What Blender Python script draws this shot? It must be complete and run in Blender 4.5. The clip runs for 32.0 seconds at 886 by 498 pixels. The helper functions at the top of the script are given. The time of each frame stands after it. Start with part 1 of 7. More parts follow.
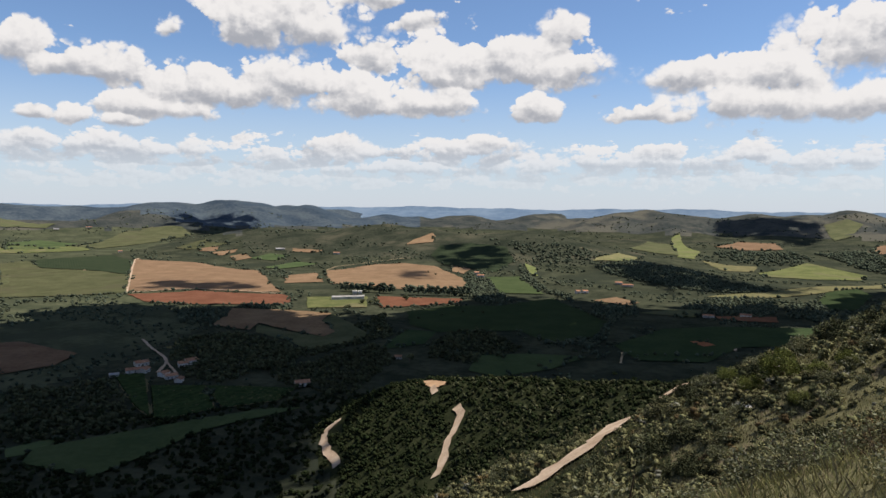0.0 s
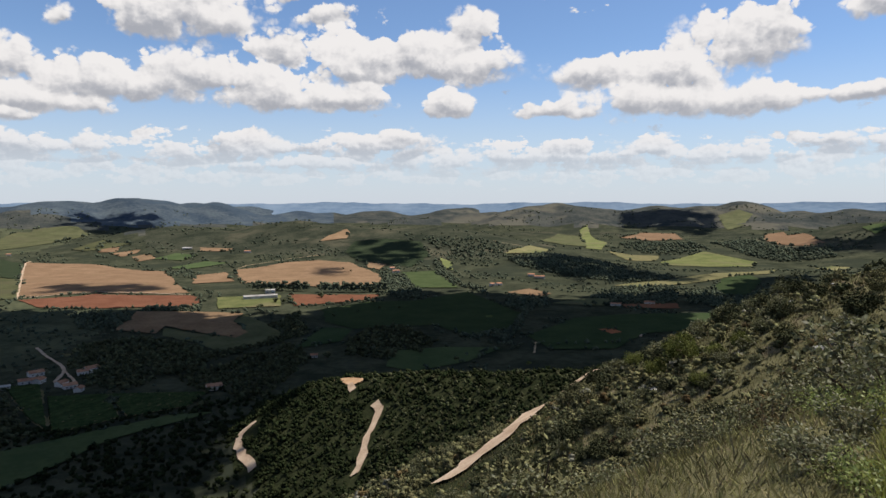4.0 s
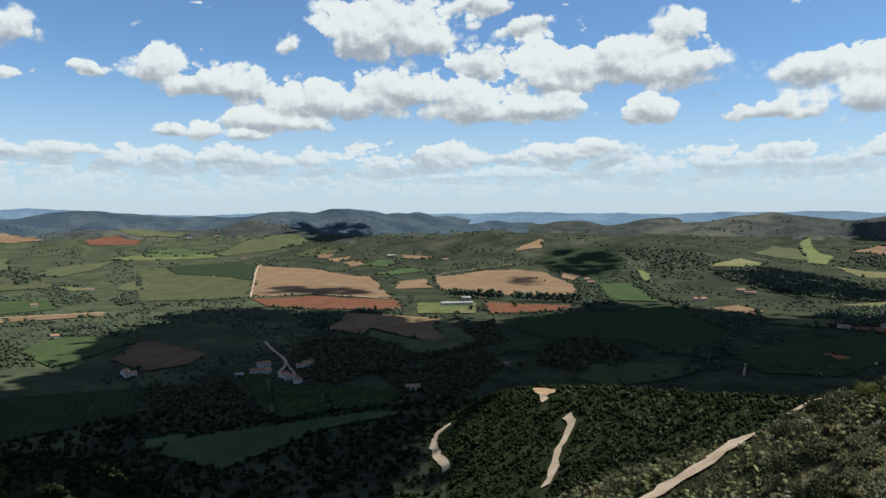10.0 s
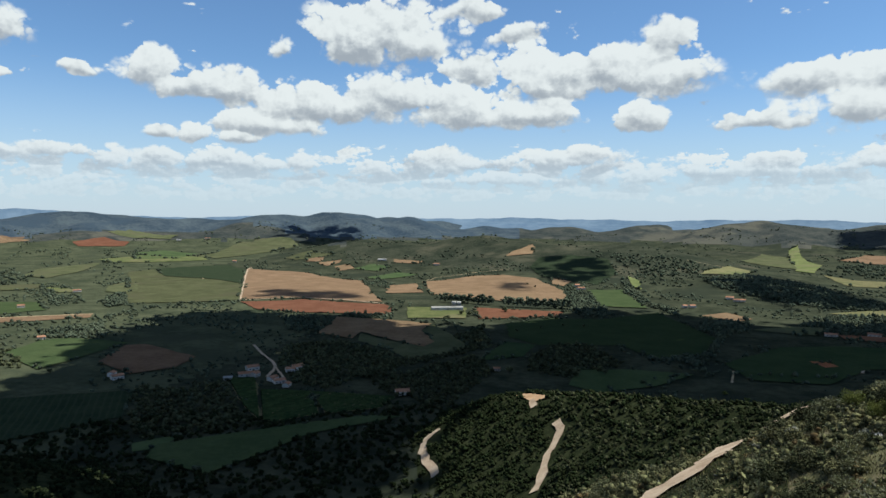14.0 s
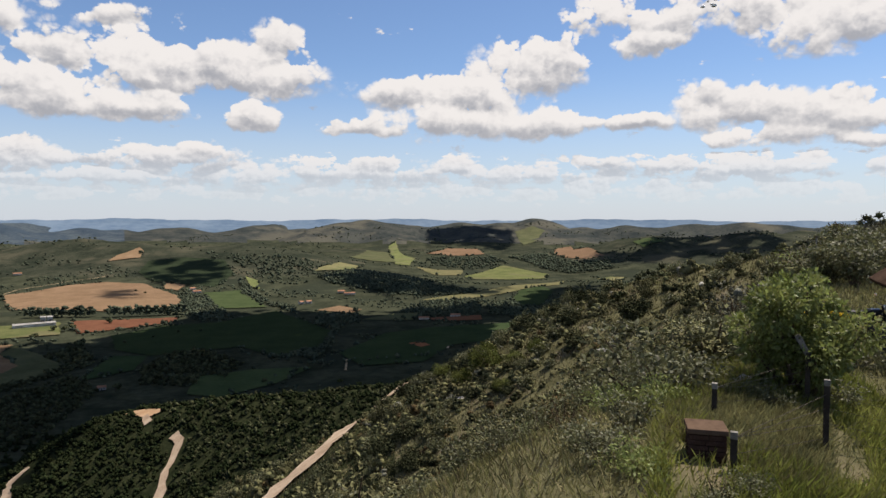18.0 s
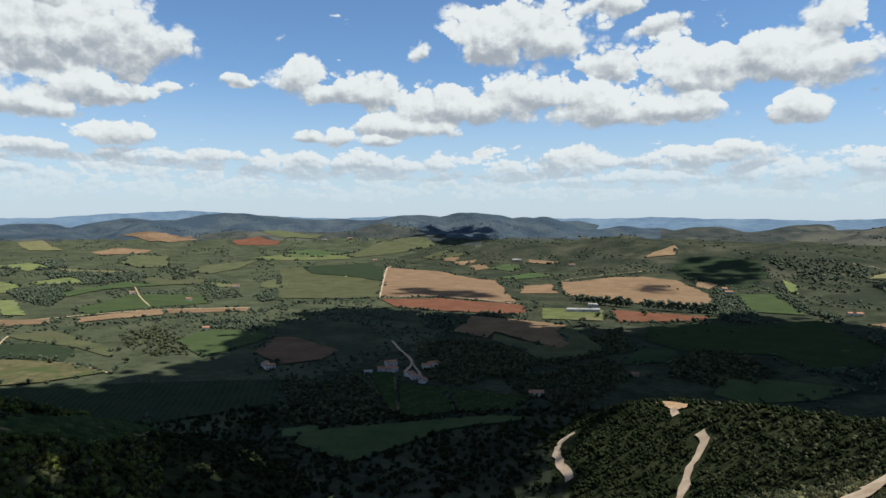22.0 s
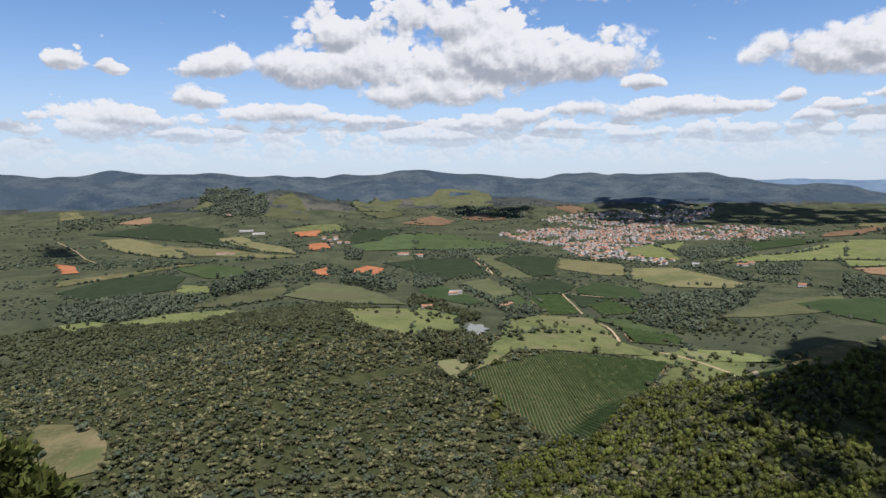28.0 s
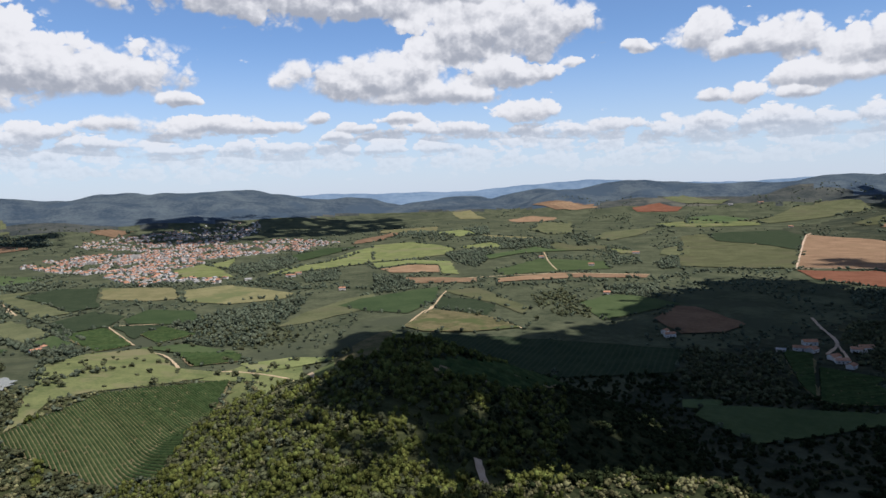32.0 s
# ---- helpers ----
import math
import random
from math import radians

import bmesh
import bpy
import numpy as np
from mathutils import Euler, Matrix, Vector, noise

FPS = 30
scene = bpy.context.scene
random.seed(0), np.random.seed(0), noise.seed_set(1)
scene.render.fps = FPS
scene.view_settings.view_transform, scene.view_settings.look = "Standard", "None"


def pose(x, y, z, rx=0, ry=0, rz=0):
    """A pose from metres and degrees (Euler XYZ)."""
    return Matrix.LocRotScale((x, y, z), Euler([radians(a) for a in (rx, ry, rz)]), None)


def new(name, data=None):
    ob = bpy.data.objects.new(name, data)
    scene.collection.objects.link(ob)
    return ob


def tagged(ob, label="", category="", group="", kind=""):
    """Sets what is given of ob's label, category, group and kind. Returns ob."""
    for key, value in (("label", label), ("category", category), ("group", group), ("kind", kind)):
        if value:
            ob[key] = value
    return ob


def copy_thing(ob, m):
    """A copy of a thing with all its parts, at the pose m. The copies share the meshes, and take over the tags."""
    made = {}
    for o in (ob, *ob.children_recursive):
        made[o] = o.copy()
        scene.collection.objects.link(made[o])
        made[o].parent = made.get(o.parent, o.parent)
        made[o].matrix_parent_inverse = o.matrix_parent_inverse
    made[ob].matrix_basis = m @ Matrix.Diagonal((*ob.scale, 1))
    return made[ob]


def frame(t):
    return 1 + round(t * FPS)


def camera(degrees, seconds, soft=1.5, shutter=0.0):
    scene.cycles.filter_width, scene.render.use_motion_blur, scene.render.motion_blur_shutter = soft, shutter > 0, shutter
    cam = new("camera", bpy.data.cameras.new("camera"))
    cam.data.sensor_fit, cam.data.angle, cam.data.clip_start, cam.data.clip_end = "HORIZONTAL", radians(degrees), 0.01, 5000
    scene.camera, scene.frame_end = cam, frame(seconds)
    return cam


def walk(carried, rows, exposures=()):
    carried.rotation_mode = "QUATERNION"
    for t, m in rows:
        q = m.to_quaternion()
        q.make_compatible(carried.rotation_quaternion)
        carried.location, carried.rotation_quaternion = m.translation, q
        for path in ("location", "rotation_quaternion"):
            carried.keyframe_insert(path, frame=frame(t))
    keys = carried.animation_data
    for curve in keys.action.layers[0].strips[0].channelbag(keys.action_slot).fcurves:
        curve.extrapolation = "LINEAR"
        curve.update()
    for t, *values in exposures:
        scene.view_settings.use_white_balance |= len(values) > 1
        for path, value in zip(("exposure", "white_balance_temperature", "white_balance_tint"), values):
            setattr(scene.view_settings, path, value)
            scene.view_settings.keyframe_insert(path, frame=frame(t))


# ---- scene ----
EYE = 180.0
cam = camera(66.85, 32.0)
walk(cam, [
    (0.0, pose(0, 0, EYE, 86.32, -0.60, -0.08)),
    (0.5, pose(0, 0, EYE, 86.38, -0.61, 0.06)),
    (1.0, pose(0, 0, EYE, 86.03, -0.36, -0.10)),
    (1.5, pose(0, 0, EYE, 85.75, -0.91, -1.92)),
    (2.0, pose(0, 0, EYE, 85.89, 0.15, -4.65)),
    (2.5, pose(0, 0, EYE, 85.84, 0.26, -8.10)),
    (4.5, pose(0, 0, EYE, 85.98, -0.24, -6.48)),
    (5.0, pose(0, 0, EYE, 86.02, -0.53, -4.82)),
    (5.5, pose(0, 0, EYE, 86.86, -0.08, -2.23)),
    (6.0, pose(0, 0, EYE, 87.15, -0.13, -0.38)),
    (6.5, pose(0, 0, EYE, 87.32, -0.18, 2.12)),
    (7.0, pose(0, 0, EYE, 87.50, -0.10, 3.07)),
    (7.5, pose(0, 0, EYE, 88.02, -0.07, 5.28)),
    (8.0, pose(0, 0, EYE, 87.84, -0.13, 6.64)),
    (8.5, pose(0, 0, EYE, 87.52, 0.17, 7.72)),
    (9.0, pose(0, 0, EYE, 87.38, 0.18, 8.52)),
    (9.5, pose(0, 0, EYE, 87.19, 0.12, 8.66)),
    (10.0, pose(0, 0, EYE, 86.82, 0.25, 9.11)),
    (10.5, pose(0, 0, EYE, 86.95, -0.29, 8.39)),
    (11.0, pose(0, 0, EYE, 87.12, -0.67, 8.59)),
    (11.5, pose(0, 0, EYE, 87.17, -0.62, 8.67)),
    (12.0, pose(0, 0, EYE, 87.02, -0.52, 8.88)),
    (12.5, pose(0, 0, EYE, 87.00, -0.36, 9.36)),
    (13.0, pose(0, 0, EYE, 87.19, -0.27, 9.56)),
    (13.5, pose(0, 0, EYE, 87.31, -0.42, 9.17)),
    (14.0, pose(0, 0, EYE, 87.23, -0.41, 8.37)),
    (14.5, pose(0, 0, EYE, 86.94, -0.45, 2.89)),
    (15.0, pose(0, 0, EYE, 87.29, -0.95, -5.94)),
    (15.5, pose(0, 0, EYE, 87.29, -0.51, -14.22)),
    (17.5, pose(0, 0, EYE, 87.42, 0.13, -25.32)),
    (18.0, pose(0, 0, EYE, 87.36, -0.08, -23.54)),
    (18.5, pose(0, 0, EYE, 87.41, -0.09, -21.10)),
    (19.0, pose(0, 0, EYE, 87.49, -0.04, -17.50)),
    (19.5, pose(0, 0, EYE, 87.48, -0.62, -13.80)),
    (20.0, pose(0, 0, EYE, 87.23, -0.50, -9.24)),
    (20.5, pose(0, 0, EYE, 87.90, -0.11, -6.86)),
    (21.0, pose(0, 0, EYE, 87.20, -0.78, -0.72)),
    (21.5, pose(0, 0, EYE, 87.61, 0.03, 10.85)),
    (22.0, pose(0, 0, EYE, 87.18, -0.16, 19.83)),
    (22.5, pose(0, 0, EYE, 86.50, 0.09, 26.50)),
    (23.0, pose(0, 0, EYE, 86.58, 0.69, 35.37)),
    (23.5, pose(0, 0, EYE, 87.65, 0.03, 46.71)),
    (24.0, pose(0, 0, EYE, 87.60, 0.12, 59.14)),
    (24.5, pose(0, 0, EYE, 85.76, 1.26, 69.36)),
    (25.0, pose(0, 0, EYE, 84.94, 2.03, 76.65)),
    (25.5, pose(0, 0, EYE, 84.88, 2.02, 80.68)),
    (26.0, pose(0, 0, EYE, 83.99, 0.63, 86.68)),
    (26.5, pose(0, 0, EYE, 82.79, 1.07, 89.66)),
    (28.5, pose(0, 0, EYE, 84.48, 0.34, 90.15)),
    (29.0, pose(0, 0, EYE, 84.57, 0.40, 89.55)),
    (29.5, pose(0, 0, EYE, 84.65, -0.28, 87.76)),
    (30.0, pose(0, 0, EYE, 84.70, 0.13, 85.10)),
    (30.5, pose(0, 0, EYE, 84.77, 0.28, 79.87)),
    (31.0, pose(0, 0, EYE, 84.81, 0.53, 71.73)),
    (31.5, pose(0, 0, EYE, 85.18, 0.78, 63.70)),
    (32.0, pose(0, 0, EYE, 84.91, 2.08, 52.94)),
], exposures=[(0, 0.62, 6850, 12), (6.5, 0.62, 6750, 12), (8.5, 0.6, 6300, 2), (14, 0.6, 6300, 2), (15.5, 0.62, 7000, 13), (20.5, 0.62, 7000, 13), (22, 0.6, 6400, 4),
    (24, 0.6, 6450, 4), (26, 0.62, 6400, 12), (32, 0.62, 6350, 13)])

# ---------------------------------------------------------------- light and sky
SUN_AZ, SUN_EL = -84.0, 62.0
sun = new("sun", bpy.data.lights.new("sun", "SUN"))
sun.data.energy, sun.data.angle, sun.data.color = 4.7, radians(0.55), (1.0, 0.95, 0.87)
sun.matrix_world = pose(0, 0, 3000, 90 - SUN_EL, 0, SUN_AZ + 180)

CLOUDS_TOP = [(75.9, 16.5, 9.5, 2.5), (63.1, 16.2, 10.8, 2.7), (53.6, 17.0, 7.5, 2.6), (51.2, 12.6, 5.1, 2.7), (46.2, 12.8, 4.5, 2.7), (57.4, 8.8, 5.2, 1.4), (52.2, 7.8, 3.8, 0.9), (48.4, 9.3, 3.2, 1.4), (86.6, 10.2, 7.1, 2.2), (90.2, 12.2, 3.2, 2.3), (79.9, 9.0, 4.6, 1.4)]
CLOUDS_AHEAD = [(13.4, 14.5, 5.4, 2.6), (16.5, 13.7, 3.0, 1.9), (21.5, 13.2, 1.2, 0.7), (6.0, 16.8, 2.8, 0.8), (2.0, 14.8, 2.0, 0.9), (31.7, 10.8, 2.1, 1.5), (25.9, 10.0, 3.4, 1.3), (29.3, 9.7, 2.2, 1.0), (20.4, 8.9, 3.8, 1.6), (13.9, 9.4, 4.5, 1.9), (8.4, 9.0, 4.2, 1.9), (6.5, 12.2, 2.3, 1.3), (-3.5, 12.3, 5.7, 2.2), (-9.4, 13.5, 2.6, 1.8), (0.3, 10.7, 3.8, 1.6), (-7.8, 11.1, 4.7, 1.6), (1.7, 8.4, 4.3, 1.2), (-7.6, 7.9, 2.0, 1.2)]
CLOUDS_LOW = [(24.5, 7.4, 2.4, 1.0), (21.2, 7.3, 2.5, 0.9), (28.5, 6.4, 1.1, 0.7), (8.9, 5.0, 2.2, 1.1), (7.9, 4.2, 2.3, 0.7), (-1.1, 4.6, 4.3, 1.1), (-4.0, 5.2, 2.1, 0.8), (-7.8, 3.2, 2.1, 0.7), (-17.0, 3.8, 4.0, 0.8), (-18.3, 4.4, 1.5, 0.6), (-23.3, 4.0, 2.0, 0.6), (31.5, 4.7, 1.7, 0.7), (26.8, 4.4, 2.1, 0.8), (21.3, 4.1, 2.1, 0.7), (14.4, 3.8, 1.8, 0.6), (3.7, 3.0, 2.9, 0.5), (-29.2, 3.5, 2.6, 0.6)]
CLOUDS_SPUR = [(-26.8, 9.9, 4.6, 2.3), (-30.4, 11.9, 3.9, 2.3), (-19.5, 10.4, 3.0, 1.4), (-23.7, 7.8, 5.2, 1.6), (-17.4, 7.4, 4.2, 0.7), (-30.5, 7.5, 3.9, 1.5), (-33.1, 12.7, 2.0, 1.5)]
CLOUDS_SPUR_FAR = [(-43.5, 15.7, 8.1, 1.7), (-40.1, 13.8, 2.4, 1.2), (-54.3, 13.7, 4.7, 2.3), (-47.4, 8.2, 4.5, 1.6), (-44.5, 9.2, 2.1, 1.2), (-52.6, 7.4, 4.5, 1.7), (-39.2, 7.6, 3.6, 0.7), (-49.9, 6.1, 4.4, 0.9), (-56.2, 5.6, 2.1, 0.6), (-37.4, 4.5, 1.1, 0.6), (-42.4, 4.2, 3.1, 0.6), (-48.7, 3.8, 3.6, 0.6), (-17.5, 4.2, 2.8, 0.8)]
CLOUDS_WEST = [(61.0, 14.5, 8.1, 1.6), (50.6, 15.7, 4.4, 1.1), (48.5, 12.9, 5.2, 1.9), (52.1, 11.0, 3.9, 1.4), (43.9, 13.0, 2.3, 1.4), (45.8, 9.2, 2.8, 0.9), (62.7, 9.5, 3.0, 1.2), (56.8, 8.6, 3.1, 1.2), (55.2, 7.6, 3.2, 0.8), (63.2, 6.2, 0.9, 0.6), (41.1, 10.0, 1.1, 0.7), (36.4, 10.9, 1.0, 0.6)]
CLOUDS_WEST_LOW = [(52.2, 5.0, 3.5, 0.7), (45.9, 6.1, 2.5, 0.9), (56.1, 5.7, 1.8, 0.5), (60.2, 5.1, 1.6, 0.5), (61.7, 4.5, 1.5, 0.4), (39.3, 4.6, 2.9, 0.6), (32.2, 4.2, 2.6, 0.8), (26.9, 4.4, 2.3, 0.7), (66.5, 3.8, 2.1, 0.6), (66.5, 5.5, 1.8, 0.5), (25.1, 6.2, 1.4, 0.6), (31.2, 6.3, 1.1, 0.6), (56.6, 3.4, 2.1, 0.4)]
CLOUDS_TOWN = [(90.5, 12.7, 5.6, 1.8), (99.2, 11.8, 2.5, 2.0), (104.5, 9.3, 4.1, 1.5), (97.0, 8.9, 6.4, 1.7), (85.8, 9.3, 6.1, 2.0), (78.3, 10.0, 4.6, 1.8), (90.6, 7.3, 5.6, 1.3), (108.7, 8.9, 2.6, 0.9), (110.0, 6.6, 1.9, 0.8), (119.1, 8.8, 1.3, 0.9), (116.1, 8.8, 1.3, 0.6), (59.8, 8.9, 4.9, 1.3), (55.5, 9.8, 2.7, 1.7), (73.8, 7.6, 1.7, 0.5)]
CLOUDS_TOWN_LOW = [(103.8, 5.4, 3.7, 0.9), (97.1, 5.2, 2.8, 0.6), (84.0, 5.2, 2.3, 0.8), (87.3, 4.6, 2.4, 0.7), (78.8, 5.8, 2.2, 0.9), (72.0, 5.6, 4.0, 0.9), (73.7, 3.7, 2.3, 0.4), (115.5, 4.9, 4.0, 1.0), (118.0, 4.0, 2.1, 0.7), (68.0, 5.4, 2.1, 0.6), (79.3, 4.2, 1.9, 0.5), (90.6, 3.6, 1.9, 0.5), (65.9, 4.0, 2.5, 0.6), (110.6, 3.8, 2.0, 0.4)]


class Nodes:
    """Short hand for wiring a node tree."""

    def __init__(self, tree):
        self.tree = tree

    def add(self, kind, **values):
        n = self.tree.nodes.new(kind)
        for k, v in values.items():
            if k == "op":
                n.operation = v
            elif k == "fac":
                n.noise_type = v
        return n

    def put(self, socket, v):
        if hasattr(v, "is_linked"):
            self.tree.links.new(v, socket)
        elif v is not None:
            socket.default_value = v

    def math(self, op, a, b=None, c=None, clamp=False):
        n = self.add("ShaderNodeMath", op=op)
        n.use_clamp = clamp
        for s, v in zip(n.inputs, (a, b, c)):
            self.put(s, v)
        return n.outputs[0]

    def vec(self, op, a, b=None, scale=None):
        n = self.add("ShaderNodeVectorMath", op=op)
        self.put(n.inputs[0], a)
        self.put(n.inputs[1], b)
        if scale is not None:
            self.put(n.inputs["Scale"], scale)
        return n.outputs["Value"] if op in ("LENGTH", "DOT_PRODUCT", "DISTANCE") else n.outputs["Vector"]

    def noise(self, vector, scale, detail=4.0, rough=0.55, lac=2.0):
        n = self.add("ShaderNodeTexNoise")
        self.put(n.inputs["Vector"], vector)
        n.inputs["Scale"].default_value, n.inputs["Detail"].default_value = scale, detail
        n.inputs["Roughness"].default_value, n.inputs["Lacunarity"].default_value = rough, lac
        return n.outputs["Fac"], n.outputs["Color"]

    def step(self, v, a, b, lo=0.0, hi=1.0):
        n = self.add("ShaderNodeMapRange")
        n.interpolation_type = "SMOOTHSTEP"
        for s, x in zip(n.inputs, (v, a, b, lo, hi)):
            self.put(s, x)
        return n.outputs[0]

    def mix(self, f, a, b):
        n = self.add("ShaderNodeMix")
        n.data_type = "RGBA"
        self.put(n.inputs["Factor"], f)
        self.put(n.inputs[6], a)
        self.put(n.inputs[7], b)
        return n.outputs[2]


def cloud_group():
    """Heap clouds over the sky, by bearing and height in degrees: flat-based heaps at their places; gives their thickness and the height inside the heap."""
    tree = bpy.data.node_groups.new("cloud_heaps", "ShaderNodeTree")
    tree.interface.new_socket("Place", in_out="INPUT", socket_type="NodeSocketVector")
    tree.interface.new_socket("Thickness", in_out="OUTPUT", socket_type="NodeSocketFloat")
    tree.interface.new_socket("Rise", in_out="OUTPUT", socket_type="NodeSocketFloat")
    w = Nodes(tree)
    place = w.add("NodeGroupInput").outputs[0]
    total = None
    for a, e, wide, high in CLOUDS_TOP + CLOUDS_AHEAD + CLOUDS_LOW + CLOUDS_SPUR + CLOUDS_SPUR_FAR + CLOUDS_WEST + CLOUDS_WEST_LOW + CLOUDS_TOWN + CLOUDS_TOWN_LOW:
        off = w.vec("MULTIPLY", w.vec("SUBTRACT", place, (a, e, 0)), (1 / wide, 1 / high, 0))
        off = w.vec("MINIMUM", off, w.vec("MULTIPLY", off, (1, 1.5, 1)))
        weight = w.math("POWER", 0.11, w.vec("DOT_PRODUCT", off, off))
        one = w.vec("SCALE", w.vec("ADD", w.vec("MULTIPLY", off, (0, 1, 0)), (1, 0, 0)), scale=weight)
        total = one if total is None else w.vec("ADD", total, one)
    both = w.add("ShaderNodeSeparateXYZ")
    w.put(both.inputs[0], total)
    total, rise = w.math("MAXIMUM", both.outputs[0], 1e-5), both.outputs[1]
    r = w.math("SQRT", w.math("MAXIMUM", w.math("LOGARITHM", total, 0.11), 0.0))
    out = w.add("NodeGroupOutput")
    w.put(out.inputs[0], w.math("SUBTRACT", 1.22, r))
    w.put(out.inputs[1], w.math("DIVIDE", rise, total))
    return tree


def billow_group():
    """Cauliflower billows: domes of four sizes."""
    tree = bpy.data.node_groups.new("cloud_billows", "ShaderNodeTree")
    tree.interface.new_socket("Place", in_out="INPUT", socket_type="NodeSocketVector")
    tree.interface.new_socket("Billow", in_out="OUTPUT", socket_type="NodeSocketFloat")
    w = Nodes(tree)
    place = w.add("NodeGroupInput").outputs[0]
    _, c = w.noise(place, 0.9, 3.0, 0.55)
    bent = w.vec("ADD", place, w.vec("SCALE", w.vec("SUBTRACT", c, (0.5, 0.5, 0.5)), scale=0.8))
    total = None
    for scale, share in ((0.24, 0.46), (0.52, 0.29), (1.2, 0.16), (2.8, 0.09)):
        vor = w.add("ShaderNodeTexVoronoi")
        vor.voronoi_dimensions, vor.feature = "2D", "SMOOTH_F1"
        w.put(vor.inputs["Vector"], w.vec("MULTIPLY", bent, (1, 1.25, 1)))
        vor.inputs["Scale"].default_value, vor.inputs["Smoothness"].default_value = scale, 0.25
        d = vor.outputs["Distance"]
        one = w.math("MULTIPLY", w.math("SUBTRACT", 1.0, w.math("MULTIPLY", w.math("MULTIPLY", d, d), 2.4)), share)
        total = one if total is None else w.math("ADD", total, one)
    out = w.add("NodeGroupOutput")
    w.put(out.inputs[0], total)
    return tree


def build_sky():
    world = bpy.data.worlds.new("sky")
    scene.world = world
    world.use_nodes = True
    tree = world.node_tree
    tree.nodes.clear()
    w = Nodes(tree)
    sky = w.add("ShaderNodeTexSky")
    sky.sky_type, sky.sun_disc = "NISHITA", False
    sky.sun_elevation, sky.sun_rotation = radians(SUN_EL), radians(-SUN_AZ)
    sky.altitude, sky.air_density, sky.dust_density, sky.ozone_density = 900, 1.0, 0.4, 3.0
    way = w.add("ShaderNodeTexCoord").outputs["Generated"]
    split = w.add("ShaderNodeSeparateXYZ")
    w.put(split.inputs[0], way)
    x, y, z = split.outputs
    az = w.math("MULTIPLY", w.math("ARCTAN2", w.math("MULTIPLY", x, -1.0), y), 57.29578)
    el = w.math("MULTIPLY", w.math("ARCSINE", z), 57.29578)
    join = w.add("ShaderNodeCombineXYZ")
    w.put(join.inputs[0], az)
    w.put(join.inputs[1], el)
    place = join.outputs[0]
    heaps, billows = cloud_group(), billow_group()

    def use(group, v):
        g = w.add("ShaderNodeGroup")
        g.node_tree = group
        w.put(g.inputs[0], v)
        return g.outputs

    swell = w.step(el, 1.0, 13.0, 0.3, 1.0)
    _, c = w.noise(place, 0.26, 3.0, 0.55)
    bent = w.vec("ADD", place, w.vec("SCALE", w.vec("SUBTRACT", c, (0.5, 0.5, 0.5)), scale=w.math("MULTIPLY", swell, 2.6)))
    body, rise = use(heaps, bent)
    # billows are finer low over the horizon, where the clouds are farther off
    low = w.step(el, 3.0, 9.0, 1.0, 0.0)
    sun_side = (-0.32, 0.60, 0)
    puff = w.math("ADD", w.math("MULTIPLY", use(billows, place)[0], w.math("SUBTRACT", 1.0, low)), w.math("MULTIPLY", use(billows, w.vec("MULTIPLY", place, (1.9, 2.3, 1)))[0], low))
    lee = w.math("ADD", w.math("MULTIPLY", use(billows, w.vec("ADD", place, sun_side))[0], w.math("SUBTRACT", 1.0, low)),
                 w.math("MULTIPLY", use(billows, w.vec("ADD", w.vec("MULTIPLY", place, (1.9, 2.3, 1)), sun_side))[0], low))
    # a bank of small far heaps over the horizon, and high cloud overhead
    bank, _ = w.noise(w.vec("MULTIPLY", place, (0.34, 0.95, 0)), 1.0, 4.0, 0.55)
    band = w.math("MULTIPLY", w.step(el, 0.4, 2.2), w.step(el, 4.0, 6.5, 1.0, 0.0))
    bank = w.math("SUBTRACT", w.math("MULTIPLY", w.math("SUBTRACT", bank, 0.40), 3.2), w.math("SUBTRACT", 1.0, band))
    high, _ = w.noise(w.vec("MULTIPLY", place, (0.07, 0.10, 0)), 1.0, 4.0, 0.55)
    high = w.math("SUBTRACT", w.math("MULTIPLY", w.math("SUBTRACT", high, 0.55), 5.0), w.step(el, 19.5, 27.0, 1.5, 0.0))
    body = w.math("MAXIMUM", w.math("SMOOTH_MAX", body, bank, 0.12), high)
    wisp, _ = w.noise(place, 1.7, 6.0, 0.62)
    shape = w.math("ADD", body, w.math("MULTIPLY", w.math("SUBTRACT", puff, 0.55), 1.1))
    shape = w.math("ADD", shape, w.math("MULTIPLY", w.math("SUBTRACT", wisp, 0.5), 0.22))
    # tops are crisp, bases and torn edges soft
    torn, _ = w.noise(place, 0.16, 2.0, 0.5)
    soft = w.math("MULTIPLY_ADD", w.step(torn, 0.45, 0.7), 0.35, w.step(rise, -0.7, 0.2, 0.38, 0.14))
    cover = w.step(shape, w.math("MULTIPLY", soft, -0.5), w.math("MULTIPLY", soft, 0.9))
    cover = w.math("MULTIPLY", cover, w.step(body, -0.32, -0.06))
    slope = w.math("SUBTRACT", puff, lee)
    lit = w.math("ADD", w.math("MULTIPLY", slope, 0.8), w.math("MULTIPLY", w.step(rise, -0.75, 0.45), 0.75))
    lit = w.math("SUBTRACT", lit, w.math("MULTIPLY", w.step(shape, 0.35, 1.2), 0.22))
    lit = w.step(w.math("ADD", lit, w.math("MULTIPLY", w.math("SUBTRACT", wisp, 0.5), 0.25)), -0.22, 0.78)
    cloud = w.mix(lit, (0.25, 0.268, 0.305, 1), (0.555, 0.56, 0.57, 1))
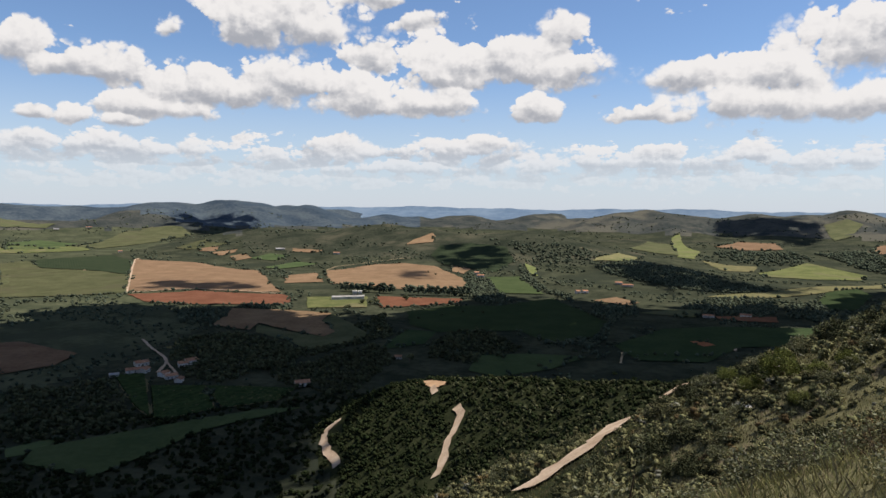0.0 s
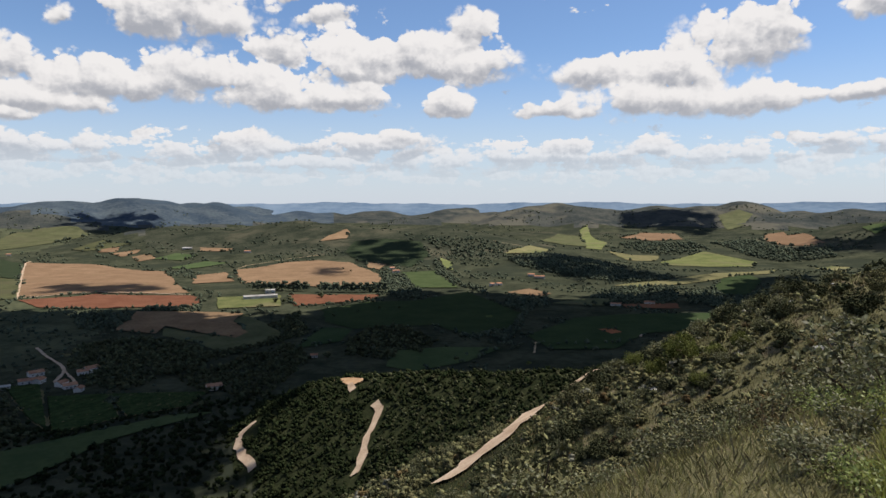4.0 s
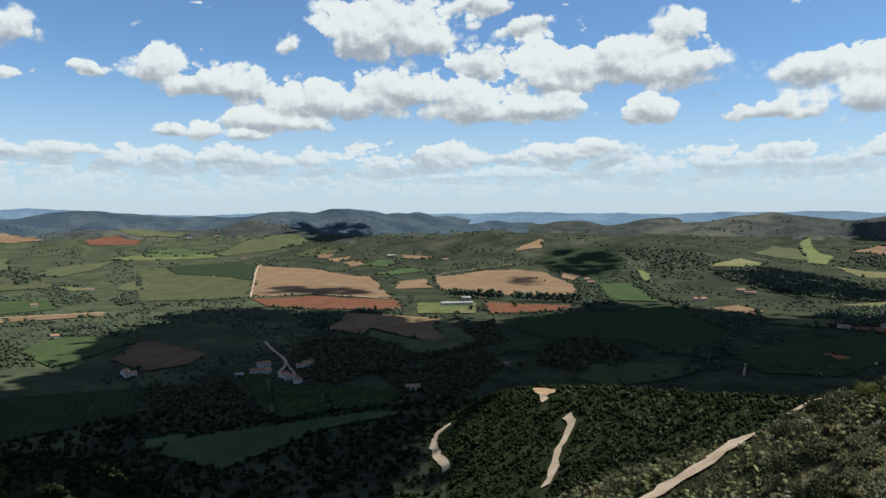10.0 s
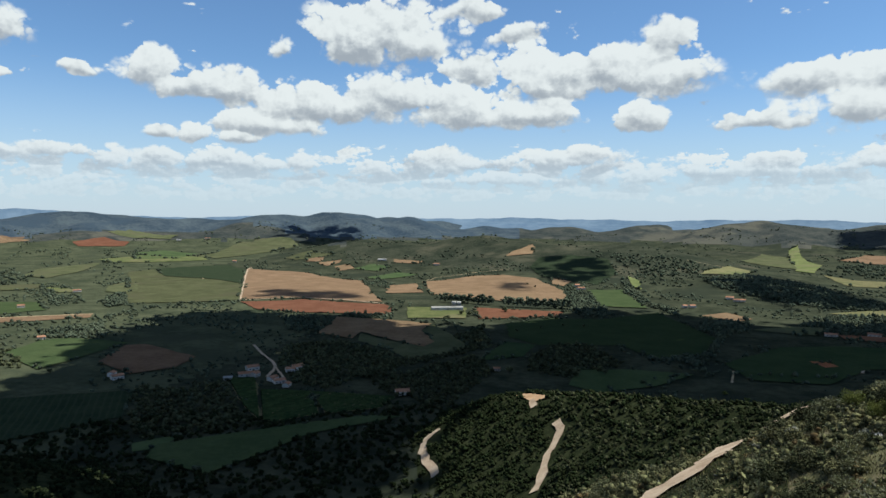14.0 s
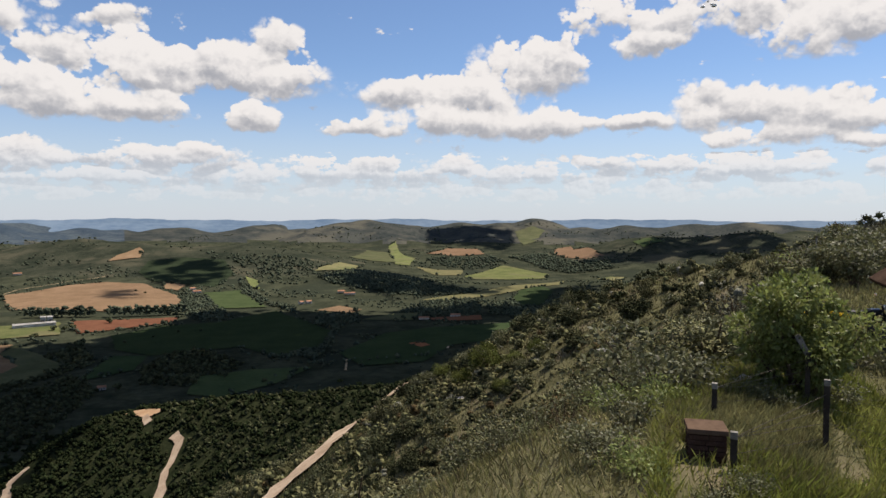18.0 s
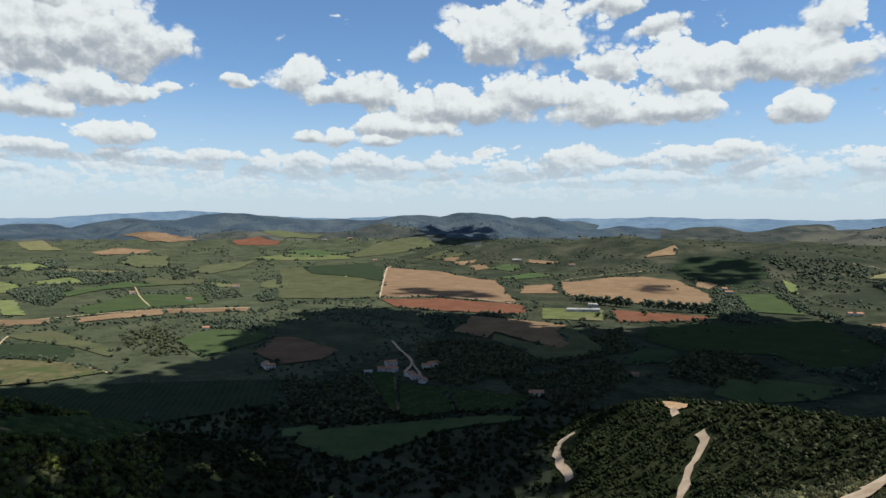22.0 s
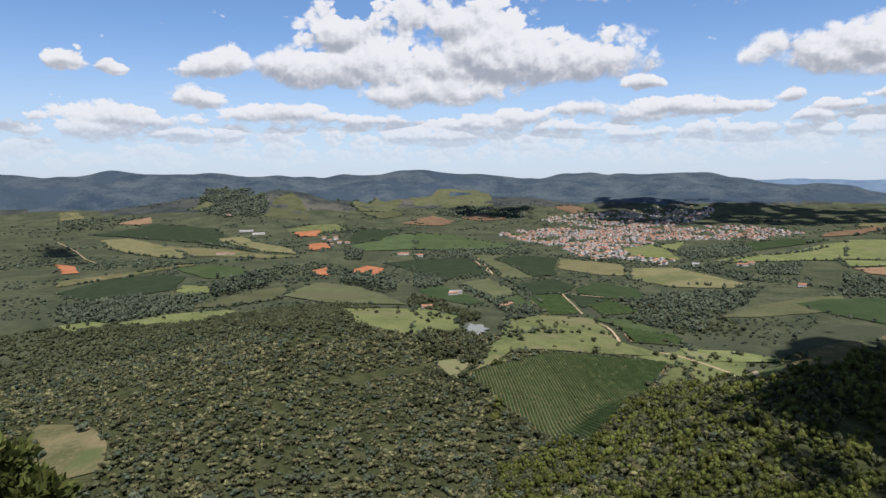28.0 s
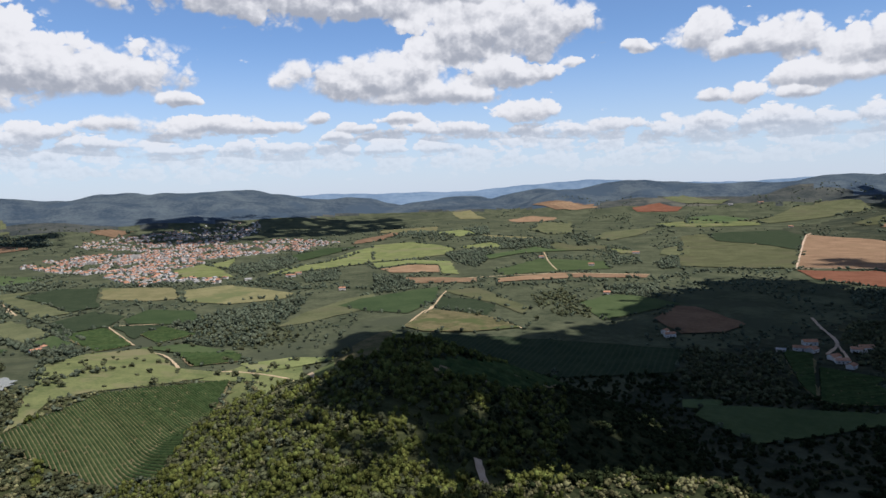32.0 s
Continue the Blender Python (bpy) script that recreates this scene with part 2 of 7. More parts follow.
    cloud = w.mix(w.step(el, 0.0, 8.0, 0.55, 0.0), cloud, (0.455, 0.485, 0.535, 1))
    air = w.vec("MULTIPLY", sky.outputs[0], (0.069, 0.078, 0.088))
    air = w.mix(w.step(el, -3.0, 13.0, 0.90, 0.0), air, (0.37, 0.425, 0.51, 1))
    fade = w.math("MULTIPLY", cover, w.step(el, 0.0, 6.0, 0.15, 0.98))
    back = w.add("ShaderNodeBackground")
    w.put(back.inputs[0], w.mix(fade, air, cloud))
    back.inputs[1].default_value = 1.0
    out = w.add("ShaderNodeOutputWorld")
    w.put(out.inputs[0], back.outputs[0])


build_sky()

# ---------------------------------------------------------------- materials


def surface(name, dark, light, coarse=30.0, fine=2.0, rough=0.9, bump=0.3, third=None, island=0.0, stripes=None, metal=0.0, mid=0.5, thin=0.0):
    """A matt, mottled surface: two colours mixed by coarse and fine noise, with relief; a third colour in patches; islands vary."""
    m = bpy.data.materials.new(name)
    m.use_nodes = True
    w = Nodes(m.node_tree)
    bsdf = m.node_tree.nodes["Principled BSDF"]
    place = w.add("ShaderNodeNewGeometry").outputs["Position"]
    big, _ = w.noise(place, 1.0 / coarse, 4.0, 0.6)
    small, _ = w.noise(place, 1.0 / fine, 5.0, 0.65)
    f = w.math("ADD", w.math("MULTIPLY", big, 0.6), w.math("MULTIPLY", small, 0.4))
    f = w.step(f, mid - 0.16, mid + 0.16)
    col = w.mix(f, (*dark, 1), (*light, 1))
    if third:
        patch, _ = w.noise(w.vec("ADD", place, (531.0, 77.0, 19.0)), 0.45 / coarse, 5.0, 0.6)
        col = w.mix(w.step(patch, 0.52, 0.64), col, (*third, 1))
    if stripes:
        angle, gap, tone = stripes
        turn = w.vec("DOT_PRODUCT", place, (math.cos(radians(angle)) / gap, math.sin(radians(angle)) / gap, 0))
        wave = w.math("SINE", w.math("MULTIPLY", w.math("ADD", turn, w.math("MULTIPLY", big, 0.8)), 6.2832))
        col = w.mix(w.step(wave, 0.2, 0.9, 0.0, 0.55), col, (*tone, 1))
    if island:
        r = w.add("ShaderNodeNewGeometry").outputs["Random Per Island"]
        o = w.add("ShaderNodeObjectInfo").outputs["Random"]
        v = w.math("ADD", w.math("MULTIPLY", r, island), w.math("MULTIPLY", o, island * 0.3))
        hsv = w.add("ShaderNodeHueSaturation")
        w.put(hsv.inputs["Hue"], w.math("ADD", 0.5 - 0.016 * island, w.math("MULTIPLY", r, 0.033 * island)))
        w.put(hsv.inputs["Value"], w.math("ADD", 1.0 - island * 0.55, v))
        w.put(hsv.inputs["Color"], col)
        col = hsv.outputs[0]
    w.put(bsdf.inputs["Base Color"], col)
    bsdf.inputs["Roughness"].default_value, bsdf.inputs["Metallic"].default_value = rough, metal
    bsdf.inputs["Specular IOR Level"].default_value = 0.0 if rough > 0.8 else 0.4
    if thin:
        glow = w.add("ShaderNodeBsdfTranslucent")
        w.put(glow.inputs["Color"], col)
        both = w.add("ShaderNodeMixShader")
        both.inputs[0].default_value = thin
        w.put(both.inputs[1], bsdf.outputs[0])
        w.put(both.inputs[2], glow.outputs[0])
        w.put(m.node_tree.nodes["Material Output"].inputs["Surface"], both.outputs[0])
    if bump:
        b = w.add("ShaderNodeBump")
        b.inputs["Strength"].default_value, b.inputs["Distance"].default_value = bump, fine * 0.3
        w.put(b.inputs["Height"], small)
        w.put(bsdf.inputs["Normal"], b.outputs[0])
    return m


M = {
    "valley": surface("valley_grass_and_scrub", (0.018, 0.022, 0.015), (0.052, 0.056, 0.036), 60, 9, third=(0.026, 0.031, 0.022)),
    "hill": surface("hill_grass", (0.052, 0.051, 0.026), (0.124, 0.116, 0.064), 3, 0.16, third=(0.126, 0.106, 0.068), bump=1.0),
    "wood_floor": surface("woodland_undergrowth", (0.020, 0.025, 0.011), (0.056, 0.060, 0.029), 12, 1.2, bump=0.9),
    # darker copy of the woodland floor; the slope's shade is put into its colour
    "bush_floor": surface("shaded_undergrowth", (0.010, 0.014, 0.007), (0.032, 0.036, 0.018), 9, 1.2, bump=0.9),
    "hillside": surface("wooded_hillside", (0.016, 0.021, 0.015), (0.046, 0.049, 0.034), 85, 10, third=(0.060, 0.058, 0.040), bump=0.7),
    "meadow": surface("open_grazing_land", (0.030, 0.037, 0.023), (0.068, 0.073, 0.044), 70, 9, third=(0.042, 0.048, 0.031)),
    # ridge faintly, range strongly blued: air haze is put into the base colours
    "ridge": surface("ridge_scrub_hazed", (0.022, 0.028, 0.029), (0.056, 0.059, 0.052), 110, 14, third=(0.076, 0.074, 0.060), bump=0.7),
    "range": surface("far_range_hazed", (0.024, 0.037, 0.054), (0.064, 0.080, 0.090), 150, 16, third=(0.036, 0.052, 0.070), bump=0.8),
    # blue-grey base colour stands in for haze over the far country
    "distance": surface("distant_country_haze_tint", (0.075, 0.115, 0.17), (0.12, 0.165, 0.22), 260, 50, bump=0),
    "soil_tan": surface("harvested_soil", (0.132, 0.086, 0.052), (0.190, 0.127, 0.080), 45, 5, third=(0.158, 0.106, 0.065), island=0.3),
    "soil_dull": surface("dull_brown_soil", (0.100, 0.064, 0.040), (0.150, 0.102, 0.064), 40, 5, island=0.3),
   
    "dirt": surface("trodden_dirt", (0.30, 0.19, 0.11), (0.40, 0.27, 0.17), 10, 1.2),
    "soil_red": surface("red_soil", (0.104, 0.048, 0.029), (0.144, 0.070, 0.043), 35, 5, island=0.3),
    "soil_clay": surface("bare_clay", (0.215, 0.084, 0.042), (0.290, 0.126, 0.068), 30, 4),
    "olive": surface("olive_crop", (0.050, 0.056, 0.029), (0.082, 0.085, 0.045), 50, 5, third=(0.068, 0.068, 0.039), island=0.3),
    "straw": surface("straw_coloured_pasture", (0.096, 0.094, 0.046), (0.142, 0.128, 0.068), 35, 5, third=(0.082, 0.090, 0.042), island=0.3),
    "green": surface("green_crop", (0.036, 0.054, 0.024), (0.056, 0.074, 0.034), 50, 5, island=0.3),
    "darkgreen": surface("dark_green_crop", (0.024, 0.038, 0.018), (0.036, 0.051, 0.024), 50, 5, island=0.3),
    "bright": surface("bright_pasture", (0.074, 0.088, 0.035), (0.124, 0.134, 0.056), 40, 4, third=(0.112, 0.110, 0.058), island=0.3),
    "pasture": surface("pasture", (0.062, 0.076, 0.032), (0.112, 0.120, 0.052), 30, 3, third=(0.118, 0.110, 0.060), island=0.3),
    "coffee": surface("coffee_plantation", (0.017, 0.026, 0.015), (0.029, 0.039, 0.022), 25, 3, stripes=(30, 6.5, (0.036, 0.044, 0.027))),
    "scrubland": surface("rough_pasture", (0.056, 0.059, 0.028), (0.128, 0.109, 0.060), 22, 3, third=(0.059, 0.073, 0.031), island=0.3),
    "rows": surface("soil_between_rows", (0.076, 0.073, 0.036), (0.122, 0.102, 0.058), 25, 2),
    "rowsdry": surface("dry_soil_between_rows", (0.112, 0.092, 0.052), (0.178, 0.139, 0.088), 25, 2),
    "road": surface("pale_dirt_road", (0.250, 0.180, 0.125), (0.410, 0.325, 0.245), 8, 0.8, bump=0.5),
    "track": surface("farm_track", (0.251, 0.191, 0.119), (0.343, 0.271, 0.178), 14, 2),
    "hedge": surface("coffee_row_leaves", (0.015, 0.028, 0.011), (0.040, 0.056, 0.022), 6, 0.8, island=0.3),
    "leaf": surface("broadleaf_foliage", (0.022, 0.026, 0.014), (0.062, 0.065, 0.035), 14, 0.5, island=0.9, bump=0.8),
    # paler, bluer copy of leaf; the haze over far trees is put into it
    "leaf_far": surface("foliage_hazed", (0.030, 0.039, 0.028), (0.068, 0.078, 0.052), 40, 3, island=0.7, bump=0.6),
    "leaf_lime": surface("yellow_green_foliage", (0.028, 0.034, 0.010), (0.084, 0.092, 0.026), 11, 0.5, island=0.8, bump=0.8),
    "shrub": surface("grey_green_shrub", (0.052, 0.052, 0.026), (0.128, 0.122, 0.064), 7, 0.3, island=0.9, bump=0.8),
    # dark green bushes, darkened further to stand for shade on the slope
    "bush_dark": surface("dark_shaded_scrub", (0.007, 0.011, 0.005), (0.021, 0.026, 0.012), 9, 0.5, island=0.9, bump=0.8),
    "pale": surface("silvery_shrub", (0.06, 0.062, 0.046), (0.18, 0.175, 0.145), 4, 0.3, island=0.8, bump=0.8),
    "dry": surface("dry_shrub", (0.05, 0.038, 0.02), (0.12, 0.09, 0.045), 4, 0.3, island=0.8, bump=0.8),
    "bark": surface("grey_brown_bark", (0.046, 0.033, 0.023), (0.106, 0.083, 0.059), 0.6, 0.08),
    "cloud": surface("cloud_white", (0.86, 0.87, 0.9), (0.94, 0.94, 0.95), 120, 30, bump=0),
}

# ---------------------------------------------------------------- the lie of the land
def at(az, d, el=0.0, z=None):
    """Plan place from bearing (degrees, left positive), distance and height or sight angle."""
    a = radians(az)
    return (-math.sin(a) * d, math.cos(a) * d, EYE + d * math.tan(radians(el)) if z is None else z)


def crest(x, y, line, fall, soft):
    """Height of a ridge whose crest follows a line of places and falls off to both sides."""
    best = np.full(np.shape(x), -1e4)
    for (x0, y0, z0), (x1, y1, z1) in zip(line, line[1:]):
        dx, dy = x1 - x0, y1 - y0
        s = np.clip(((x - x0) * dx + (y - y0) * dy) / (dx * dx + dy * dy), 0, 1)
        off = np.hypot(x - x0 - s * dx, y - y0 - s * dy)
        best = np.maximum(best, z0 + s * (z1 - z0) - fall * (np.sqrt(off * off + soft * soft) - soft))
    return best


RIDGES = [
    # the lookout's own hill, its shoulder with the chapel, and the long spur with the dirt road
    ([at(180, 150, z=192), at(0, 0, z=176.4), at(-44, 12, z=176.6), at(-53, 26, z=176.2), at(-56, 60, z=176.6), at(-58, 110, z=178.2)], 0.8, 3),
    ([at(-80, 80, z=184), at(-62, 110, z=180), at(-56, 115, -1.4), at(-51, 122, -2.8), at(-46, 130, -3.9), at(-42, 145, -4.7), at(-38, 165, -6.2), at(-33.5, 190, -9.3),
      at(-28, 235, -12.4), at(-20, 310, -14.3), at(-10, 390, -14.4), at(0, 470, -14.8), at(3.5, 505, -15.1), at(8, 555, -17.4)], 0.62, 8),
    # scrubby shoulder below the lookout
    ([at(50, 160, -29), at(46, 172, -25.4), at(38, 185, -24.3), at(32, 190, -24.0), at(25, 200, -25.2), at(19, 215, -26.5)], 0.62, 8),
    # wooded knoll
    ([at(64, 110, z=112), at(63, 230, z=86), at(59, 330, z=84), at(57, 410, z=86), at(51, 520, z=38)], 0.48, 20),
    # forest rise below the lookout
    ([at(112, 420, z=42), at(99, 640, z=42), at(90, 690, z=30)], 0.16, 60),
    # quarry hill
    ([at(14, 2900, -2.0), at(8, 2700, -2.1), at(0, 2500, -2.0), at(-6, 2350, -2.3), at(-11, 2150, -3.7), at(-17, 1850, -5.4)], 0.2, 120),
    # far ridge ahead on the spur's side
    ([at(-5, 3900, -1.7), at(-12, 4000, -0.9), at(-17, 4050, -0.1), at(-22, 4000, -0.6), at(-31.5, 4000, -0.3), at(-36, 4050, -0.8),
      at(-48, 4100, -0.5), at(-60, 4200, -0.4)], 0.21, 60),
    ([at(-35, 2900, -3.2), at(-43, 2950, -1.3), at(-50, 3000, -1.0), at(-60, 3000, -1.0)], 0.2, 80),
    # twin-topped hill
    ([at(28, 4300, -0.9), at(24.5, 4200, -0.3), at(23, 4200, 0.25), at(21, 4250, 0.0), at(16.5, 4300, 0.4), at(12, 4250, -0.2), at(8, 4200, -1.0)], 0.23, 60),
    ([at(30, 4350, -0.3), at(33.5, 4300, 0.0), at(37, 4250, -0.1), at(41, 4300, -0.1), at(46, 4350, -0.6)], 0.2, 60),
    # table-topped range behind the town
    ([at(125, 4400, 0.5), at(113, 4400, 0.8), at(106, 4400, 0.7), at(102.5, 4350, 0.3), at(92.5, 4400, 0.8), at(86, 4400, 0.35)], 0.24, 70),
    ([at(86, 4400, 0.3), at(83.5, 4400, 0.3), at(70.7, 4350, 0.55), at(68.6, 4350, 0.1), at(62, 4400, -0.4)], 0.22, 70),
    ([at(114, 3250, -1.8), at(104, 3250, -0.9), at(97, 3300, -1.8)], 0.22, 100),
    ([at(93, 3500, -1.5), at(84, 3500, -1.4), at(75, 3650, -1.9)], 0.2, 80),
]


def ground_z(x, y):
    """Height of the land, metres."""
    x, y = np.asarray(x, float), np.asarray(y, float)
    d = np.hypot(x, y)
    far = np.clip((d - 500) / 1200, 0, 1)
    z = far * (7 * np.sin(x / 330 + 1.3) * np.cos(y / 290 + 0.4) + 4 * np.sin((x + 1.4 * y) / 210) + 2.5 * np.sin((1.7 * x - y) / 130 + 2))
    z = z + 20 * np.clip((d - 2200) / 2000, 0, 1)
    z = z + 85 * np.clip((d - 3100) / 1300, 0, 1) ** 1.4
    for i, (line, fall, soft) in enumerate(RIDGES):
        s = 1.0 if i == 0 else 3.0 if i < 5 else 14.0
        z = s * np.logaddexp(z / s, crest(x, y, line, fall, soft) / s)
    rough = np.clip((d - 25) / 300, 0, 1) * np.clip(z / 60, 0, 1)
    z = z + rough * (1.4 * np.sin(x / 41 + 0.7 * np.sin(y / 57)) * np.sin(y / 37 + 1) + 0.8 * np.sin(x / 17 + y / 23) * np.sin(y / 19 - x / 31))
    hill = np.clip((d - 1800) / 900, 0, 1) * np.clip((z - 20) / 90, 0, 1)
    gully = np.abs(np.sin(x / 150 + 0.9 * np.sin(y / 210))) + np.abs(np.sin(y / 170 + 1.1 * np.sin(x / 230)))
    z = z + hill * (25 * (gully - 1.25) + 12 * np.sin(x / 120 + 1.1 * np.sin(y / 170)) * np.sin(y / 140 + 0.8 * np.sin(x / 190)) + 5 * np.sin(x / 53 + y / 71) * np.sin(y / 47 - x / 67))
    return z


def mesh_object(name, verts, faces, material, parent=None, label="", category="", group="", kind="", smooth=False):
    me = bpy.data.meshes.new(name)
    if isinstance(verts, np.ndarray):
        n, k = len(faces), faces.shape[1]
        me.vertices.add(len(verts))
        me.vertices.foreach_set("co", np.ascontiguousarray(verts, np.float32).ravel())
        me.loops.add(n * k)
        me.loops.foreach_set("vertex_index", np.ascontiguousarray(faces, np.int32).ravel())
        me.polygons.add(n)
        me.polygons.foreach_set("loop_start", np.arange(0, n * k, k, dtype=np.int32))
        me.update(calc_edges=True)
    else:
        me.from_pydata(verts, [], faces)
    for mt in material if isinstance(material, (list, tuple)) else [material]:
        me.materials.append(mt)
    if smooth:
        me.polygons.foreach_set("use_smooth", np.ones(len(me.polygons), bool))
    ob = new(name, me)
    if parent:
        ob.parent = parent
    return tagged(ob, label, category, group, kind)


def land():
    """One sheet of ground round the lookout, to the far ridges."""
    azs = np.concatenate([np.linspace(-64, 128, 380), np.linspace(128, 296, 40)[1:-1]])
    ds = np.concatenate([[0.0], np.geomspace(1.5, 4900, 310)])
    a, d = np.meshgrid(np.radians(azs), ds[1:])
    x, y = -np.sin(a) * d, np.cos(a) * d
    v = np.column_stack([x.ravel(), y.ravel(), ground_z(x, y).ravel()])
    m, n = x.shape
    i, j = np.meshgrid(np.arange(m - 1), np.arange(n), indexing="ij")
    k = (j + 1) % n
    f = np.column_stack([(i * n + j).ravel(), (i * n + k).ravel(), ((i + 1) * n + k).ravel(), ((i + 1) * n + j).ravel()])[:, ::-1]
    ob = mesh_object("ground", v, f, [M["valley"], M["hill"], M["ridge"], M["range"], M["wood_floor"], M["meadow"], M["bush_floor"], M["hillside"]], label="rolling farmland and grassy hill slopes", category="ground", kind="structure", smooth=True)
    c = v[f].mean(axis=1)
    dist = np.hypot(c[:, 0], c[:, 1])
    left = -c[:, 0] > -0.35 * c[:, 1]
    # slots 2 and 3, chosen by distance and height, carry the painted haze
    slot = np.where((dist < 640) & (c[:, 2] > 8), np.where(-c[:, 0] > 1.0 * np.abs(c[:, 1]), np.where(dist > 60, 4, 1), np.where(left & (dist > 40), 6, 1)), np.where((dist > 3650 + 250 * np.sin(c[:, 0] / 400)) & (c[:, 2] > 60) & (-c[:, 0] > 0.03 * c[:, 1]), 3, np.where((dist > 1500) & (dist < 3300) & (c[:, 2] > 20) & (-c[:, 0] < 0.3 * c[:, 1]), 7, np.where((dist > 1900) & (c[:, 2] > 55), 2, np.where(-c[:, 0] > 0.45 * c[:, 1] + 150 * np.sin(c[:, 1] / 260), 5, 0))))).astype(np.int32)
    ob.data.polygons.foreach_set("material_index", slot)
    # close the middle under the lookout
    mid = [(float(p[0]), float(p[1]), float(p[2])) for p in v[:n]]
    mesh_object("ground_lookout", mid, [tuple(range(n))], M["hill"], label="trodden grass under the lookout", category="ground", kind="structure")


land()


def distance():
    """Plain and hills past the ridges, a plain backdrop; their haze is painted as blue colour."""
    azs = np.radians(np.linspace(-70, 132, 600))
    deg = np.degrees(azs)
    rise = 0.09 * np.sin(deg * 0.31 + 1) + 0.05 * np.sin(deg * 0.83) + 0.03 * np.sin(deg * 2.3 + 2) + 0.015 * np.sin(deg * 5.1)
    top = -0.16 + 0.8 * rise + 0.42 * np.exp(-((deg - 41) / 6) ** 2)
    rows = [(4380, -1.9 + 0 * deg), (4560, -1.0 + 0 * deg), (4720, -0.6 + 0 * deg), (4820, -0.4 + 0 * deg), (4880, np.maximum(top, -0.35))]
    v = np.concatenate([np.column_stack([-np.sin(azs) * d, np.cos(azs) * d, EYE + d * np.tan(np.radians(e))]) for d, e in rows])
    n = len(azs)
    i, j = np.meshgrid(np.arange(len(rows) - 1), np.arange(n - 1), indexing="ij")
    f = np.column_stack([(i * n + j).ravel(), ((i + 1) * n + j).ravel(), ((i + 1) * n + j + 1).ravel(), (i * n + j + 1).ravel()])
    mesh_object("backdrop", v, f, M["distance"], label="distant plain and hills painted hazy blue", category="distant hills", kind="structure", smooth=True)


distance()

FIELD_WORDS = {
    "soil_tan": "pale harvested field of bare tan soil", "soil_dull": "dull brown ploughed field on a slope",
    "soil_red": "strip of reddish brown bare soil",
    "soil_clay": "patch of bare orange clay", "olive": "olive-green field of young crop", "straw": "straw-yellow pasture on a low rise",
    "green": "smooth green crop field", "darkgreen": "dark green crop field beside woods", "bright": "bright green open pasture",
    "pasture": "green pasture dotted with trees", "coffee": "dark green coffee plantation block", "scrubland": "rough dry pasture with bare patches",
    "dirt": "small clearing of bare pale dirt", "rows": "coffee field planted in even rows", "rowsdry": "coffee field with dry soil between rows",
}
POLYS = []


def inside(x, y, poly):
    """Which places lie inside a polygon."""
    hit = np.zeros(np.shape(x), bool)
    for (x0, y0), (x1, y1) in zip(poly, poly[1:] + poly[:1]):
        if y0 != y1:
            hit ^= ((y0 > y) != (y1 > y)) & (x < (x1 - x0) * (y - y0) / (y1 - y0) + x0)
    return hit


def lift(x, y):
    return ground_z(x, y) + 0.5 + 0.0005 * np.hypot(x, y)


def field(kind, *corners):
    """A field: a sheet laid over the ground inside its corners, its edges a little uneven."""
    rng = random.Random(str(corners))
    ring = []
    for (x0, y0), (x1, y1) in zip(corners, corners[1:] + corners[:1]):
        n = max(2, int(math.hypot(x1 - x0, y1 - y0) / 18))
        for i in range(n):
            s = i / n
            wob = 0 if i == 0 else min(4.0, 0.02 * math.hypot(x1 - x0, y1 - y0))
            ring.append((x0 + s * (x1 - x0) + rng.uniform(-wob, wob), y0 + s * (y1 - y0) + rng.uniform(-wob, wob)))
    bm = bmesh.new()
    bm.faces.new([bm.verts.new((x, y, 0)) for x, y in ring])
    xs, ys = [p[0] for p in ring], [p[1] for p in ring]
    for axis, lo, hi in ((0, min(xs), max(xs)), (1, min(ys), max(ys))):
        n = max(3, min(26, int((hi - lo) / 14)))
        for i in range(1, n):
            c, nrm = [0, 0, 0], [0, 0, 0]
            c[axis], nrm[axis] = lo + (hi - lo) * i / n, 1
            bmesh.ops.bisect_plane(bm, geom=bm.verts[:] + bm.edges[:] + bm.faces[:], plane_co=c, plane_no=nrm)
    bmesh.ops.triangulate(bm, faces=bm.faces[:])
    bmesh.ops.recalc_face_normals(bm, faces=bm.faces[:])
    z = lift(np.array([v.co.x for v in bm.verts]), np.array([v.co.y for v in bm.verts]))
    for v, h in zip(bm.verts, z):
        v.co.z = h + 0.14 * (len(POLYS) % 6)
    up = sum(f.normal.z for f in bm.faces)
    if up < 0:
        bmesh.ops.reverse_faces(bm, faces=bm.faces[:])
    me = bpy.data.meshes.new("field")
    bm.to_mesh(me)
    bm.free()
    me.materials.append(M[kind])
    me.polygons.foreach_set("use_smooth", np.ones(len(me.polygons), bool))
    ob = tagged(new("field", me), FIELD_WORDS[kind], "field", kind="structure")
    POLYS.append((kind, list(corners)))
    return ob


field("dirt", (-17, 483), (-11, 481), (4, 459), (6, 453), (-2, 455), (-8, 463))
field("soil_tan", (-984, 2146), (-735, 2032), (-498, 1820), (-381, 1489), (-319, 1338), (-511, 1394), (-637, 1354))
field("soil_red", (-619, 1314), (-525, 1351), (-504, 1374), (-311, 1303), (-284, 1262), (-267, 1178), (-339, 1181), (-445, 1198), (-544, 1231))
field("olive", (-1258, 1903), (-1221, 1973), (-1108, 1849), (-785, 1685), (-630, 1333), (-730, 1281), (-846, 1261))
field("coffee", (-1220, 1987), (-1078, 2193), (-969, 2102), (-792, 1697), (-1116, 1862))
